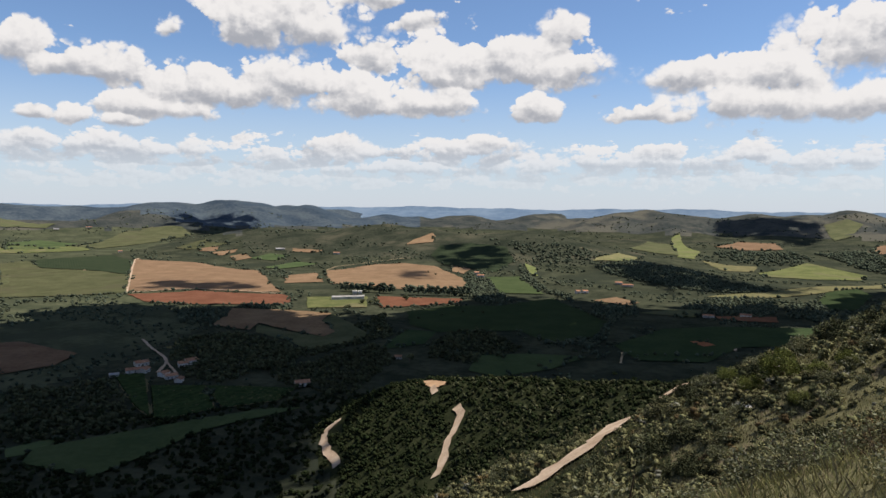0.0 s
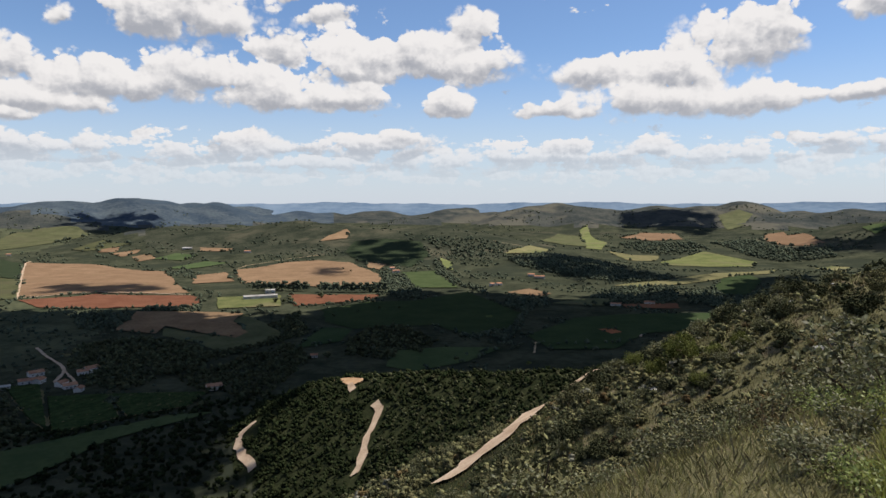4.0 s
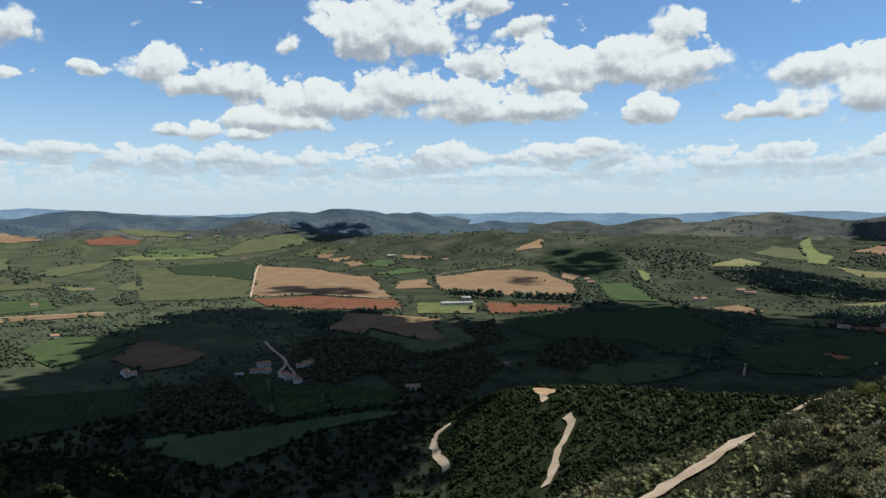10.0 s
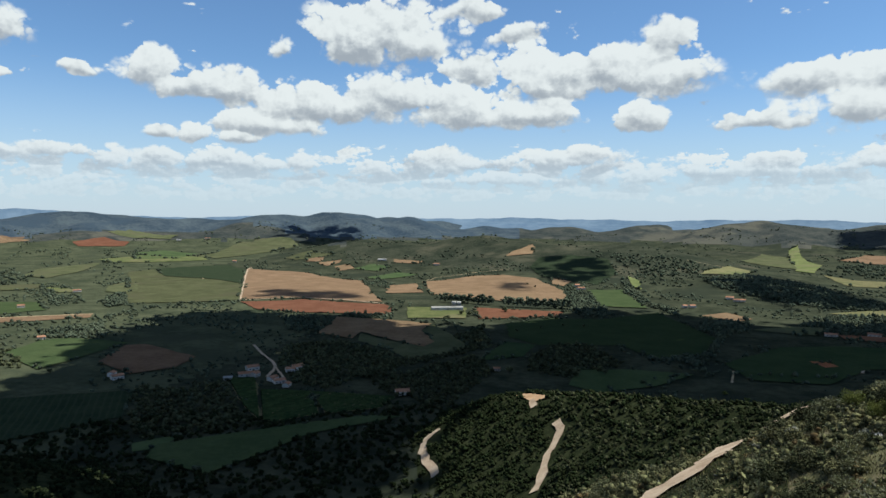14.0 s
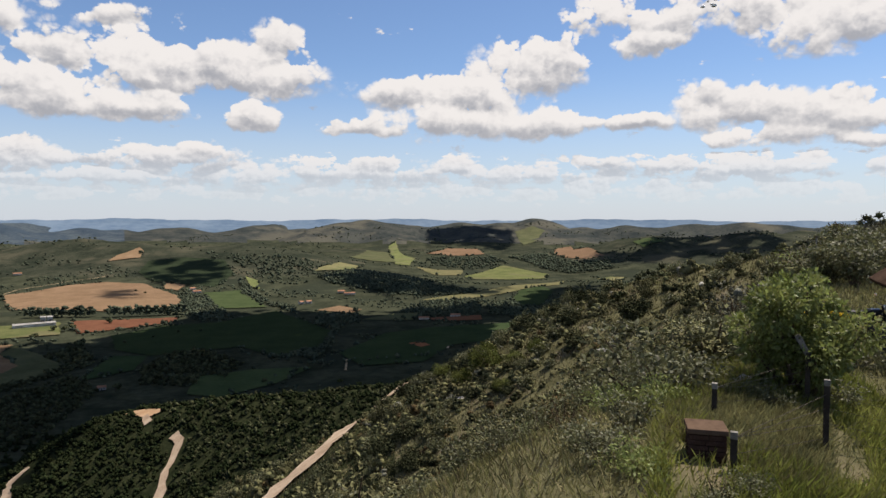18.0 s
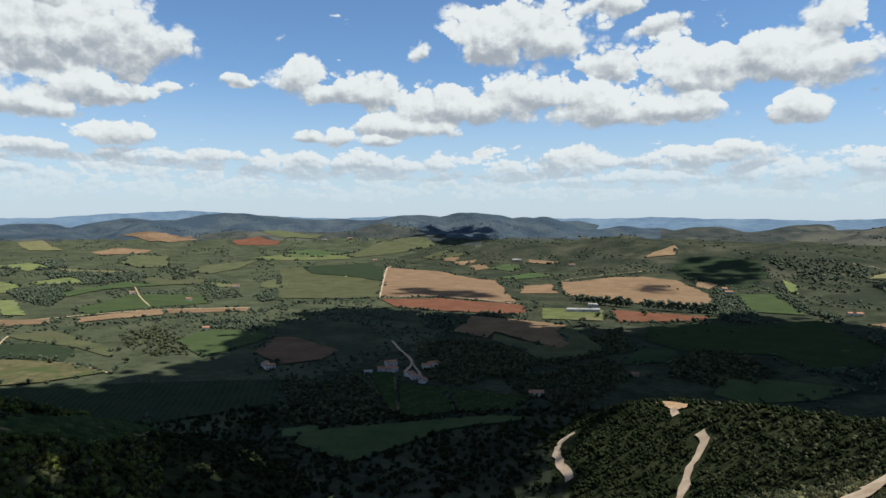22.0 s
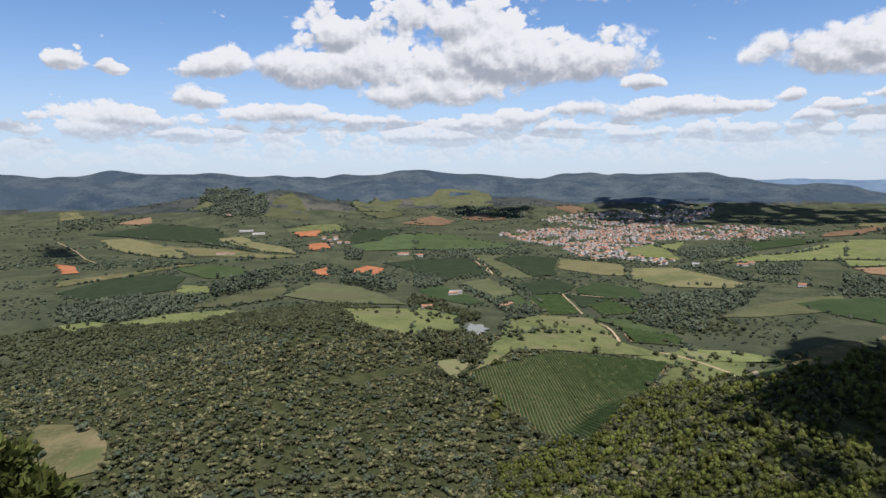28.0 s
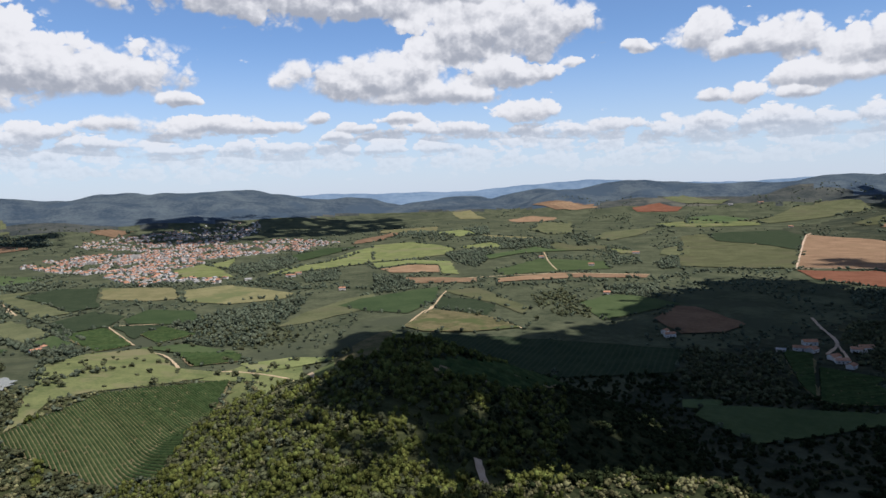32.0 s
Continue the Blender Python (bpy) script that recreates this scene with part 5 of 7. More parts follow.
def slopes():
    """Scrub on the spur, bushes on its far flank, the yellow-green wood on the knoll and the forest below the lookout."""
    rng = np.random.default_rng(5)

    def ring(a0, a1, d0, d1, n):
        a, d = np.radians(rng.uniform(a0, a1, n)), np.sqrt(rng.uniform(d0 ** 2, d1 ** 2, n))
        x, y = -np.sin(a) * d, np.cos(a) * d
        return x, y, d, np.degrees(a), ground_z(x, y)

    x, y, d, deg, z = ring(-64, 16, 40, 215, 5200)
    patch = np.sin(x / 13 + 1.5 * np.sin(y / 17)) * np.sin(y / 11 + 1.2 * np.sin(x / 19)) + 0.5 * np.sin(x / 4.1 + y / 5.3)
    ok = (z > 12) & ~in_sight_of_lane(x, y, 5.0, 2.2) & (rng.random(len(x)) < np.where(deg < -37, 0.42, np.where(d < 75, 0.5, 0.8)))
    x, y, d, patch = x[ok], y[ok], d[ok], patch[ok]
    size = rng.uniform(0.45, 1.35, len(x)) * (1 + d / 260) * np.where(patch > 0.1, 1.35, 0.85) * np.where(rng.random(len(x)) > 0.95, 1.5, 1.0)
    kind = rng.random(len(x))
    for lo, hi, mat, words in ((0.0, 0.62, "shrub", "grey-green shrubs on a grassy hillside"), (0.62, 0.90, "leaf", "dark green shrubs on a grassy hillside"),
                               (0.90, 0.94, "pale", "pale silvery flowering shrubs on the hillside"), (0.94, 1.0, "dry", "brownish dry shrubs among grass")):
        k = (kind >= lo) & (kind < hi)
        scatter("scrub", x[k], y[k], size[k], "bush", M[mat], words, 6 + int(lo * 100), (0.8, 1.4), category="shrubs")
    x, y, d, deg, z = ring(-40, 16, 195, 570, 15500)
    ok = (z > 10) & ~in_sight_of_lane(x, y, 8.0, 2.4) & ~in_fields(x, y)
    x, y = x[ok], y[ok]
    k = rng.random(len(x)) < np.where(x < 5, 1.0, 0.72)
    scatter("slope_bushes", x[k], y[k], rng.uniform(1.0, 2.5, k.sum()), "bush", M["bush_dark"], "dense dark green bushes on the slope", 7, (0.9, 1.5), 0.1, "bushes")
    scatter("slope_bushes", x[~k], y[~k], rng.uniform(1.0, 2.3, (~k).sum()), "bush", M["leaf"], "dense grey-green bushes on the slope", 71, (0.9, 1.5), 0.1, "bushes")
    x, y, d, deg, z = ring(43, 86, 85, 560, 6400)
    ok = (z > 22) & ~in_fields(x, y) & ~near_lane(x, y, 3.0)
    x, y = x[ok], y[ok]
    k = rng.random(len(x)) < 0.66
    scatter("knoll_wood", x[k], y[k], rng.uniform(1.6, 3.5, k.sum()), "tree", M["leaf_lime"], "yellow-green feathery wood on a steep knoll", 8, (1.0, 1.8), 0.5)
    scatter("knoll_wood", x[~k], y[~k], rng.uniform(1.3, 3.1, (~k).sum()), "tree", M["leaf"], "dark green trees among the lighter wood", 9, (0.9, 1.5), 0.4)
    x, y, d, deg, z = ring(27, 50, 140, 235, 1500)
    k = rng.random(len(x)) < 0.65
    scatter("shoulder_scrub", x[k], y[k], rng.uniform(0.8, 2.2, k.sum()), "bush", M["shrub"], "pale yellow-green scrub on a shoulder of the hill", 17, (0.8, 1.4), 0.1, "shrubs")
    scatter("shoulder_scrub", x[~k], y[~k], rng.uniform(0.8, 2.0, (~k).sum()), "bush", M["leaf_lime"], "fresh green bushes on a shoulder of the hill", 18, (0.8, 1.4), 0.1, "shrubs")
    x, y, d, deg, z = ring(6, 52, 150, 640, 3700)
    ok = ~in_fields(x, y) & ~near_lane(x, y, 2)
    x, y = x[ok], y[ok]
    # the shade over this wood is put into its leaf colour too
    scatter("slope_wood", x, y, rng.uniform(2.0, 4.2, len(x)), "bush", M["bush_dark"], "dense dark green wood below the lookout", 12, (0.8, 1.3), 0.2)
    x, y, d, deg, z = ring(62, 127, 200, 660, 14500)
    clear = np.sin(x / 38 + 1.7 * np.sin(y / 61)) * np.sin(y / 43 + 1.1 * np.sin(x / 57 + 2)) > 0.93
    clear |= (rng.random(len(x)) < 0.7) & ((np.hypot(x + 620, y + 330) < 62) | (np.hypot((x + 625) / 1.3, y + 125) < 50))
    ok = ~in_fields(x, y) & ~near_lane(x, y, 2) & ~clear
    x, y = x[ok], y[ok]
    kind = rng.random(len(x))
    thick = 0.5 + 0.5 * np.sin(x / 71 + 1.3 * np.sin(y / 47)) * np.sin(y / 59 + x / 97)
    size = rng.uniform(1.7, 3.7, len(x)) * (0.8 + 0.45 * thick) * np.where(rng.random(len(x)) > 0.96, 1.6, 1.0)
    for lo, hi, mat in ((0.0, 0.5, "leaf"), (0.5, 0.8, "shrub"), (0.8, 1.0, "leaf_far")):
        k = (kind >= lo) & (kind < hi)
        scatter("slope_forest", x[k], y[k], size[k], "tree", M[mat], "dense mixed forest canopy on the lower slope", 13 + int(lo * 10), (0.6, 1.0), 0.1)

    x, y, d, deg, z = ring(96, 127, 640, 960, 2600)
    ok = ~in_fields(x, y) & ~near_lane(x, y, 2)
    x, y = x[ok], y[ok]
    scatter("valley_wood", x, y, rng.uniform(2.2, 4.6, len(x)), "tree", M["leaf"], "dense dark green wood at the foot of the slope", 15, (0.7, 1.1), 0.1)


slopes()

# ---------------------------------------------------------------- clouds above the view


def overhead_cloud(*foot):
    """A heap cloud high over the land, whose shade falls on the ground inside the given corners."""
    seed = int(abs(foot[0][0]) + abs(foot[0][1]))
    rng = np.random.default_rng(seed)
    q = np.array(foot, float)
    wide = float(np.sqrt(np.ptp(q[:, 0]) * np.ptp(q[:, 1])))
    gap = min(42.0, max(12.0, wide / 11))
    x, y = spread_in(foot, gap, seed)
    poly = list(map(tuple, foot))
    deep = inside(x + 0.85 * gap, y, poly) & inside(x - 0.85 * gap, y, poly) & inside(x, y + 0.85 * gap, poly) & inside(x, y - 0.85 * gap, poly)
    deep &= rng.random(len(x)) > (0.0 if gap > 40 and np.hypot(*q.mean(0)) < 1500 else 0.42)
    x, y = x[deep], y[deep]
    high = 2100.0 if np.hypot(*q.mean(0)) > 1500 else 880.0
    bv, bf = ICO[2]
    vs, fs = [], []
    for i in range(len(x)):
        z0 = float(ground_z(x[i], y[i]))
        h = high + rng.uniform(-25, 25)
        run = (h - z0) / math.tan(radians(SUN_EL))
        c = np.array([x[i] - math.sin(radians(SUN_AZ)) * run, y[i] + math.cos(radians(SUN_AZ)) * run, h])
        s = gap * (rng.uniform(0.85, 1.1) if gap > 40 else rng.uniform(0.55, 1.2)) * np.array([1, 1, 0.55])
        vs.append(bv * (1 + rng.uniform(-0.1, 0.12, (len(bv), 1))) * s + c)
        fs.append(bf + i * len(bv))
    # torn edges: small puffs, fewer the farther out
    fine = gap * 0.36
    reach = 0.55 * gap
    q0, q1 = q.min(0) - reach, q.max(0) + reach
    ex, ey = spread_in([(q0[0], q0[1]), (q1[0], q0[1]), (q1[0], q1[1]), (q0[0], q1[1])], fine, seed + 1)
    part_in = sum(inside(ex + reach * math.cos(k * 0.785), ey + reach * math.sin(k * 0.785), poly).astype(float) for k in range(8)) / 8
    torn = (part_in > 0.05) & (part_in < 0.99) & (rng.random(len(ex)) < 0.9 * part_in ** 1.6)
    bv, bf = ICO[1]
    start = sum(len(v) for v in vs)
    for i, (px, py) in enumerate(zip(ex[torn], ey[torn])):
        h = high + rng.uniform(-40, 40)
        run = (h - float(ground_z(px, py))) / math.tan(radians(SUN_EL))
        c = np.array([px - math.sin(radians(SUN_AZ)) * run, py + math.cos(radians(SUN_AZ)) * run, h])
        vs.append(bv * (1 + rng.uniform(-0.2, 0.2, (len(bv), 1))) * fine * rng.uniform(0.3, 0.8) * np.array([1, 1, 0.6]) + c)
        fs.append(bf + start + i * len(bv))
    if vs:
        mesh_object("cloud", np.concatenate(vs), np.concatenate(fs), M["cloud"], label="white heap cloud with a flat grey base", category="cloud", group="clouds over the land", kind="structure", smooth=True)


overhead_cloud((-740, 430), (-680, 465), (-585, 540), (-575, 650), (-570, 715), (-640, 856), (-690, 1087), (-601, 1240), (-335, 1166), (-247, 1140), (-481, 1198), (-268, 1150), (-216, 1084), (-109, 1111), (-54, 1137), (59, 1277), (142, 1345), (247, 1300), (342, 1244), (495, 1266), (583, 1217), (411, 566), (255, 442), (161, 442), (85, 483), (0, 530), (-65, 526), (-90, 461), (-64, 405), (-70, 340), (-115, 265), (-145, 215), (-158, 180), (-145, 145), (-122, 110), (-110, 70), (-150, 74), (-189, 98), (-230, 116), (-262, 118), (-308, 132), (-371, 172), (-500, 225), (-640, 320), (-778, 431))
overhead_cloud((-3573, 802), (-3348, 1391), (-3100, 2033), (-2630, 1776), (-2459, 1307), (-2533, 1055), (-2556, 840), (-2828, 562))
overhead_cloud((-3326, 27), (-3186, 416), (-2845, 371), (-3006, 61))
overhead_cloud((-2038, -1238), (-1905, -1053), (-1469, -815), (-1459, -890))
overhead_cloud((-32, 2006), (-4, 2168), (67, 2179), (177, 2133), (204, 2007), (177, 1817), (78, 1752), (-4, 1869))
overhead_cloud((419, 1838), (500, 1902), (691, 2061), (737, 1790), (749, 1487), (852, 1529), (755, 1381), (594, 1443), (496, 1401), (464, 1555), (431, 1640))
overhead_cloud((1419, 3531), (1488, 3597), (1746, 3397), (1861, 3309), (1725, 3007), (1530, 2801), (1483, 2945), (1411, 3122), (1259, 3057))
overhead_cloud((1394, 2040), (1617, 2174), (1794, 2088), (2760, 2763), (2089, 1694), (1961, 1611), (1780, 1780), (1489, 1873))
overhead_cloud((-127, 1701), (-99, 1822), (-35, 1770), (-21, 1588), (-75, 1562))
overhead_cloud((661, 1174), (817, 1356), (1015, 1511), (1218, 1636), (978, 1312), (766, 1140), (597, 990), (429, 1041), (414, 1169), (596, 1319))
overhead_cloud((-629, 1388), (-674, 1570), (-539, 1518), (-426, 1509), (-386, 1414), (-488, 1373))
overhead_cloud((-1416, 3375), (-1409, 3596), (-1182, 3709), (-1007, 3679), (-762, 2696), (-1206, 3229))


# ---------------------------------------------------------------- buildings
M["roof"] = surface("clay_roof_tiles", (0.16, 0.08, 0.052), (0.30, 0.165, 0.11), 18, 1.2, island=0.5)
M["roof_grey"] = surface("grey_sheet_roof", (0.14, 0.135, 0.13), (0.30, 0.29, 0.28), 18, 1.5, island=0.4)
M["wall"] = surface("pale_plaster", (0.27, 0.25, 0.22), (0.46, 0.44, 0.41), 14, 1.0, island=0.35)
M["dark"] = surface("dark_opening", (0.03, 0.03, 0.035), (0.06, 0.06, 0.065), 2, 0.5)


def box_mesh(name, sx, sy, sz, material, z=0.0):
    v = [(a * sx / 2, b * sy / 2, z + c * sz) for c in (0, 1) for a, b in ((-1, -1), (1, -1), (1, 1), (-1, 1))]
    f = [(3, 2, 1, 0), (4, 5, 6, 7), (0, 1, 5, 4), (1, 2, 6, 5), (2, 3, 7, 6), (3, 0, 4, 7)]
    me = bpy.data.meshes.new(name)
    me.from_pydata(v, [], f)
    me.materials.append(material)
    return me


def roof_mesh(name, sx, sy, z, rise, over, material):
    """A gable roof with eaves and thickness."""
    a, b, t = sx / 2 + over, sy / 2 + over, 0.25
    v = []
    for dz in (0, t):
        v += [(-a, -b, z - 0.2 + dz), (a, -b, z - 0.2 + dz), (a, 0, z + rise + dz), (-a, 0, z + rise + dz), (-a, b, z - 0.2 + dz), (a, b, z - 0.2 + dz)]
    f = [(6, 7, 8, 9), (9, 8, 11, 10), (3, 2, 1, 0), (4, 5, 2, 3), (0, 1, 7, 6), (5, 4, 10, 11), (1, 2, 8, 7), (2, 5, 11, 8), (3, 0, 6, 9), (4, 3, 9, 10)]
    me = bpy.data.meshes.new(name)
    me.from_pydata(v, [], f)
    me.materials.append(material)
    return me


def gable_mesh(name, sx, sy, sz, rise, material):
    """Walls of a house with pointed gable ends."""
    a, b = sx / 2, sy / 2
    v = [(-a, -b, 0), (a, -b, 0), (a, b, 0), (-a, b, 0), (-a, -b, sz), (a, -b, sz), (a, b, sz), (-a, b, sz), (-a, 0, sz + rise), (a, 0, sz + rise)]
    f = [(0, 1, 5, 4), (2, 3, 7, 6), (1, 2, 6, 9, 5), (3, 0, 4, 8, 7), (3, 2, 1, 0)]
    me = bpy.data.meshes.new(name)
    me.from_pydata(v, [], f)
    me.materials.append(material)
    return me


def farm_building(kind, x, y, sx, sy, sz, turn):
    """A farmhouse, shed or long barn with walls, roof, door and windows."""
    rise = sy * 0.22
    grey = kind != "house"
    names = {"barn": ("barn", "long low white barn with a pale roof"), "shed": ("shed", "pale farm shed with a grey roof"), "house": ("farmhouse", "small white farmhouse with a clay roof")}
    ob = tagged(new(names[kind][0]), names[kind][1], names[kind][0], group="farm buildings")
    wall = new("wall", gable_mesh("wall", sx, sy, sz, rise, M["wall"]))
    roof = new("roof", roof_mesh("roof", sx, sy, sz, rise, 0.5, M["roof_grey" if grey else "roof"]))
    wall.parent = roof.parent = ob
    door = new("door", box_mesh("door", 1.6 if grey else 1.0, 0.16, 2.2, M["dark"]))
    door.location = (0, -sy / 2, 0)
    door.parent = ob
    for s in (-0.3, 0.3):
        win = new("window", box_mesh("window", 1.4, 0.16, 1.1, M["dark"], 1.1))
        win.location = (s * sx, -sy / 2, 0)
        win.parent = ob
    ob.matrix_world = pose(x, y, float(ground_z(x, y)) + 0.6 + 0.0005 * math.hypot(x, y), 0, 0, turn)


farm_building("barn", -174, 1246, 60, 9, 5, 16)
farm_building("shed", -169, 1305, 8, 7, 6, 7)
farm_building("shed", -159, 1306, 8, 7, 6, 7)
farm_building("house", -332, 736, 14, 9, 4, 44)
farm_building("house", -325, 705, 18, 8, 3.5, 30)
farm_building("house", -315, 705, 10, 8, 4, 84)
farm_building("house", -282, 748, 14, 10, 4.5, 51)
farm_building("house", -286, 736, 10, 8, 4, 31)
farm_building("house", -288, 690, 10, 8, 4, 68)
farm_building("house", -277, 681, 12, 8, 3.5, 37)
farm_building("house", -263, 667, 9, 7, 3.5, 91)
farm_building("shed", -337, 684, 9, 5, 3, 26)
farm_building("house", -137, 657, 14, 9, 4, 22)
farm_building("house", 96, 1652, 18, 10, 4, 17)
farm_building("house", 89, 1698, 12, 10, 4, 17)
farm_building("house", 405, 1522, 16, 10, 4, -15)
farm_building("house", 416, 1491, 24, 8, 4, -6)
farm_building("house", 299, 1389, 12, 9, 4, 18)
farm_building("house", 282, 1378, 9, 8, 5, 18)
farm_building("house", -336, 2145, 20, 9, 5, 9)
farm_building("shed", -552, 2295, 30, 12, 4, 14)
farm_building("house", -1105, 2303, 14, 10, 4, 26)
farm_building("shed", -1761, 3068, 22, 10, 5, 30)
farm_building("house", -1653, 3147, 26, 10, 5, 28)
farm_building("house", 510, 1113, 18, 8, 3.5, -25)
farm_building("house", 445, 1106, 18, 8, 3.5, -22)
farm_building("house", -50, 784, 8, 6, 3, 4)
farm_building("shed", -2347, -701, 46, 12, 5, -243)
farm_building("shed", -2279, -638, 40, 12, 5, -244)
farm_building("house", -2668, -865, 18, 10, 5, -252)
farm_building("house", -1644, -551, 30, 6, 3, -246)
farm_building("house", -1631, -523, 12, 6, 3, -247)
farm_building("house", -2028, -370, 12, 10, 6, -240)
farm_building("house", -1937, -338, 14, 10, 5, -210)
farm_building("house", -1979, -327, 12, 12, 9, -241)
farm_building("house", -1872, -298, 12, 10, 5, -261)
farm_building("house", -1805, -308, 10, 8, 4, -260)
farm_building("house", -1866, -275, 14, 8, 4, -262)
farm_building("house", -1051, 10, 14, 7, 3, 104)
farm_building("house", -926, 81, 12, 8, 4, 105)
farm_building("house", -946, 90, 10, 7, 4, 145)
farm_building("house", -1615, -104, 26, 9, 4, -261)
farm_building("house", -1594, -65, 18, 9, 4, -263)
farm_building("house", -1391, 618, 22, 8, 4, 66)
farm_building("house", -1415, 647, 14, 8, 4, 65)
farm_building("shed", -1394, 521, 14, 7, 4, 70)
farm_building("house", -1088, 582, 12, 8, 4, 62)
farm_building("house", -967, 1127, 12, 8, 4, 41)
farm_building("house", -1151, 1161, 12, 8, 4, 45)
farm_building("house", -1084, 1437, 18, 8, 4, 37)
farm_building("house", -453, 661, 12, 8, 4, 54)
farm_building("house", -466, 671, 9, 7, 4, 105)
farm_building("house", -895, -27, 14, 9, 4, -258)
farm_building("shed", -1059, 15, 20, 8, 4, 94)
farm_building("house", -691, 841, 10, 8, 4, 44)


def town():
    """Small tiled houses along a crooked street grid; those on the near side are things, the rest one mass."""
    rng = np.random.default_rng(31)
    kinds = []
    for i in range(8):
        sx, sy, sz = rng.uniform(8, 12.5), rng.uniform(6.5, 8.5), rng.choice([3.2, 3.4, 3.6, 6.2])
        rise = sy * 0.24
        mat = M["roof"] if i < 5 else M["roof_grey"]
        kinds.append((gable_mesh("wall", sx, sy, sz, rise, M["wall"]), roof_mesh("roof", sx, sy, sz, rise, 0.4, mat), i))
    places = []
    for part, poly in enumerate(TOWN):
        turn = 24 if part == 0 else 12
        x, y = spread_in(poly, 16.5, 400 + part)
        clump = np.sin(x / 47 + 1.3 * np.sin(y / 61)) * np.sin(y / 39 + 1.1 * np.sin(x / 83))
        street = (clump > -0.45) & (np.abs(((x * math.cos(0.4) + y * math.sin(0.4)) % 70) - 35) > 4) & (rng.random(len(x)) < (0.8 if part == 0 else 0.42))
        for px, py in zip(x[street], y[street]):
            places.append((math.hypot(px, py), px, py, turn + rng.choice([0, 90]) + rng.uniform(-6, 6), rng.integers(0, 8)))
        gx, gy = spread_in(poly, 15.0, 420 + part)
        k = rng.random(len(gx)) < 0.34
        scatter("town_trees", gx[k], gy[k], rng.uniform(1.6, 4.2, int(k.sum())), "tree", M["leaf_far"], "green street and garden trees between houses", 430 + part, (0.8, 1.2), 0.3)
    places.sort()
    vs, fs, ms, n = [], [], [], 0
    slots = [M["wall"], M["roof"], M["roof_grey"]]
    for i, (d, x, y, turn, k) in enumerate(places):
        m = pose(x, y, float(ground_z(x, y)), 0, 0, turn)
        wall_me, roof_me, kind = kinds[k]
        if i < 280:
            ob = tagged(new("house"), "small town house with clay tiled roof" if kind < 5 else "small town house with grey sheet roof", "house", group="houses of the town")
            for nm, me in (("wall", wall_me), ("roof", roof_me)):
                new(nm, me).parent = ob
            ob.matrix_world = m
        else:
            for me, slot in ((wall_me, 0), (roof_me, 1 if kind < 5 else 2)):
                v = [m @ p.co for p in me.vertices]
                for p in me.polygons:
                    fs.append([q + n for q in p.vertices])
                    ms.append(slot)
                vs += [tuple(q) for q in v]
                n += len(v)
    ob = mesh_object("town_houses", vs, fs, slots, label="mass of pale houses with clay roofs across town", category="houses", kind="stuff")
    ob.data.polygons.foreach_set("material_index", ms)
    return len(places)


town()


def town_block(x, y, sx, sy, sz, storeys, label):
    """A taller pale building with bands of windows."""
    ob = tagged(new("town_block"), label, "building", group="tall buildings of the town")
    new("wall", box_mesh("wall", sx, sy, sz, M["wall"])).parent = ob
    new("roof", box_mesh("roof", sx + 0.8, sy + 0.8, 0.6, M["roof_grey"], sz)).parent = ob
    for s in range(storeys):
        for side in (-1, 1):
            win = new("window_band", box_mesh("window_band", sx * 0.82, 0.2, 1.3, M["dark"], 1.2 + s * (sz - 1) / storeys))
            win.location = (0, side * sy / 2, 0)
            win.parent = ob
    ob.matrix_world = pose(x, y, float(ground_z(x, y)), 0, 0, 78)


town_block(-2202, 475, 26, 14, 17, 4, "white slab block among low houses")
town_block(-2164, 413, 22, 14, 12, 3, "pale office block among low houses")
town_block(-2315, 970, 14, 12, 12, 3, "white hall on the edge of town")
town_block(-2109, 537, 18, 12, 8, 2, "pale warehouse in the town")
town_block(-2186, 350, 24, 12, 7, 2, "pale warehouse in the town")
town_block(-2344, 709, 20, 12, 8, 2, "pale warehouse in the town")


# ---------------------------------------------------------------- single trees


def part(name, me_or_bm, material, parent, label=""):
    """Link a mesh or bmesh as one part under a thing."""
    if isinstance(me_or_bm, bmesh.types.BMesh):
        me = bpy.data.meshes.new(name)
        me_or_bm.to_mesh(me)
        me_or_bm.free()
    else:
        me = me_or_bm
    if not me.materials:
        me.materials.append(material)
    ob = new(name, me)
    ob.parent = parent
    return tagged(ob, label)


def arrays_mesh(name, v, f, material):
    me = bpy.data.meshes.new(name)
    me.from_pydata(v.tolist(), [], f.tolist())
    me.materials.append(material)
    return me


def limb(bm, p0, p1, r0, r1, sides=6):
    """A tapered round limb from place to place."""
    p0, p1 = Vector(p0), Vector(p1)
    side = (p1 - p0).orthogonal().normalized()
    other = (p1 - p0).normalized().cross(side)
    rings = [[bm.verts.new(p + (side * math.cos(k * 6.2832 / sides) + other * math.sin(k * 6.2832 / sides)) * r) for k in range(sides)] for p, r in ((p0, r0), (p1, r1))]
    for k in range(sides):
        bm.faces.new((rings[0][k], rings[0][(k + 1) % sides], rings[1][(k + 1) % sides], rings[1][k]))
    bm.faces.new(rings[1])
    bm.faces.new(rings[0][::-1])


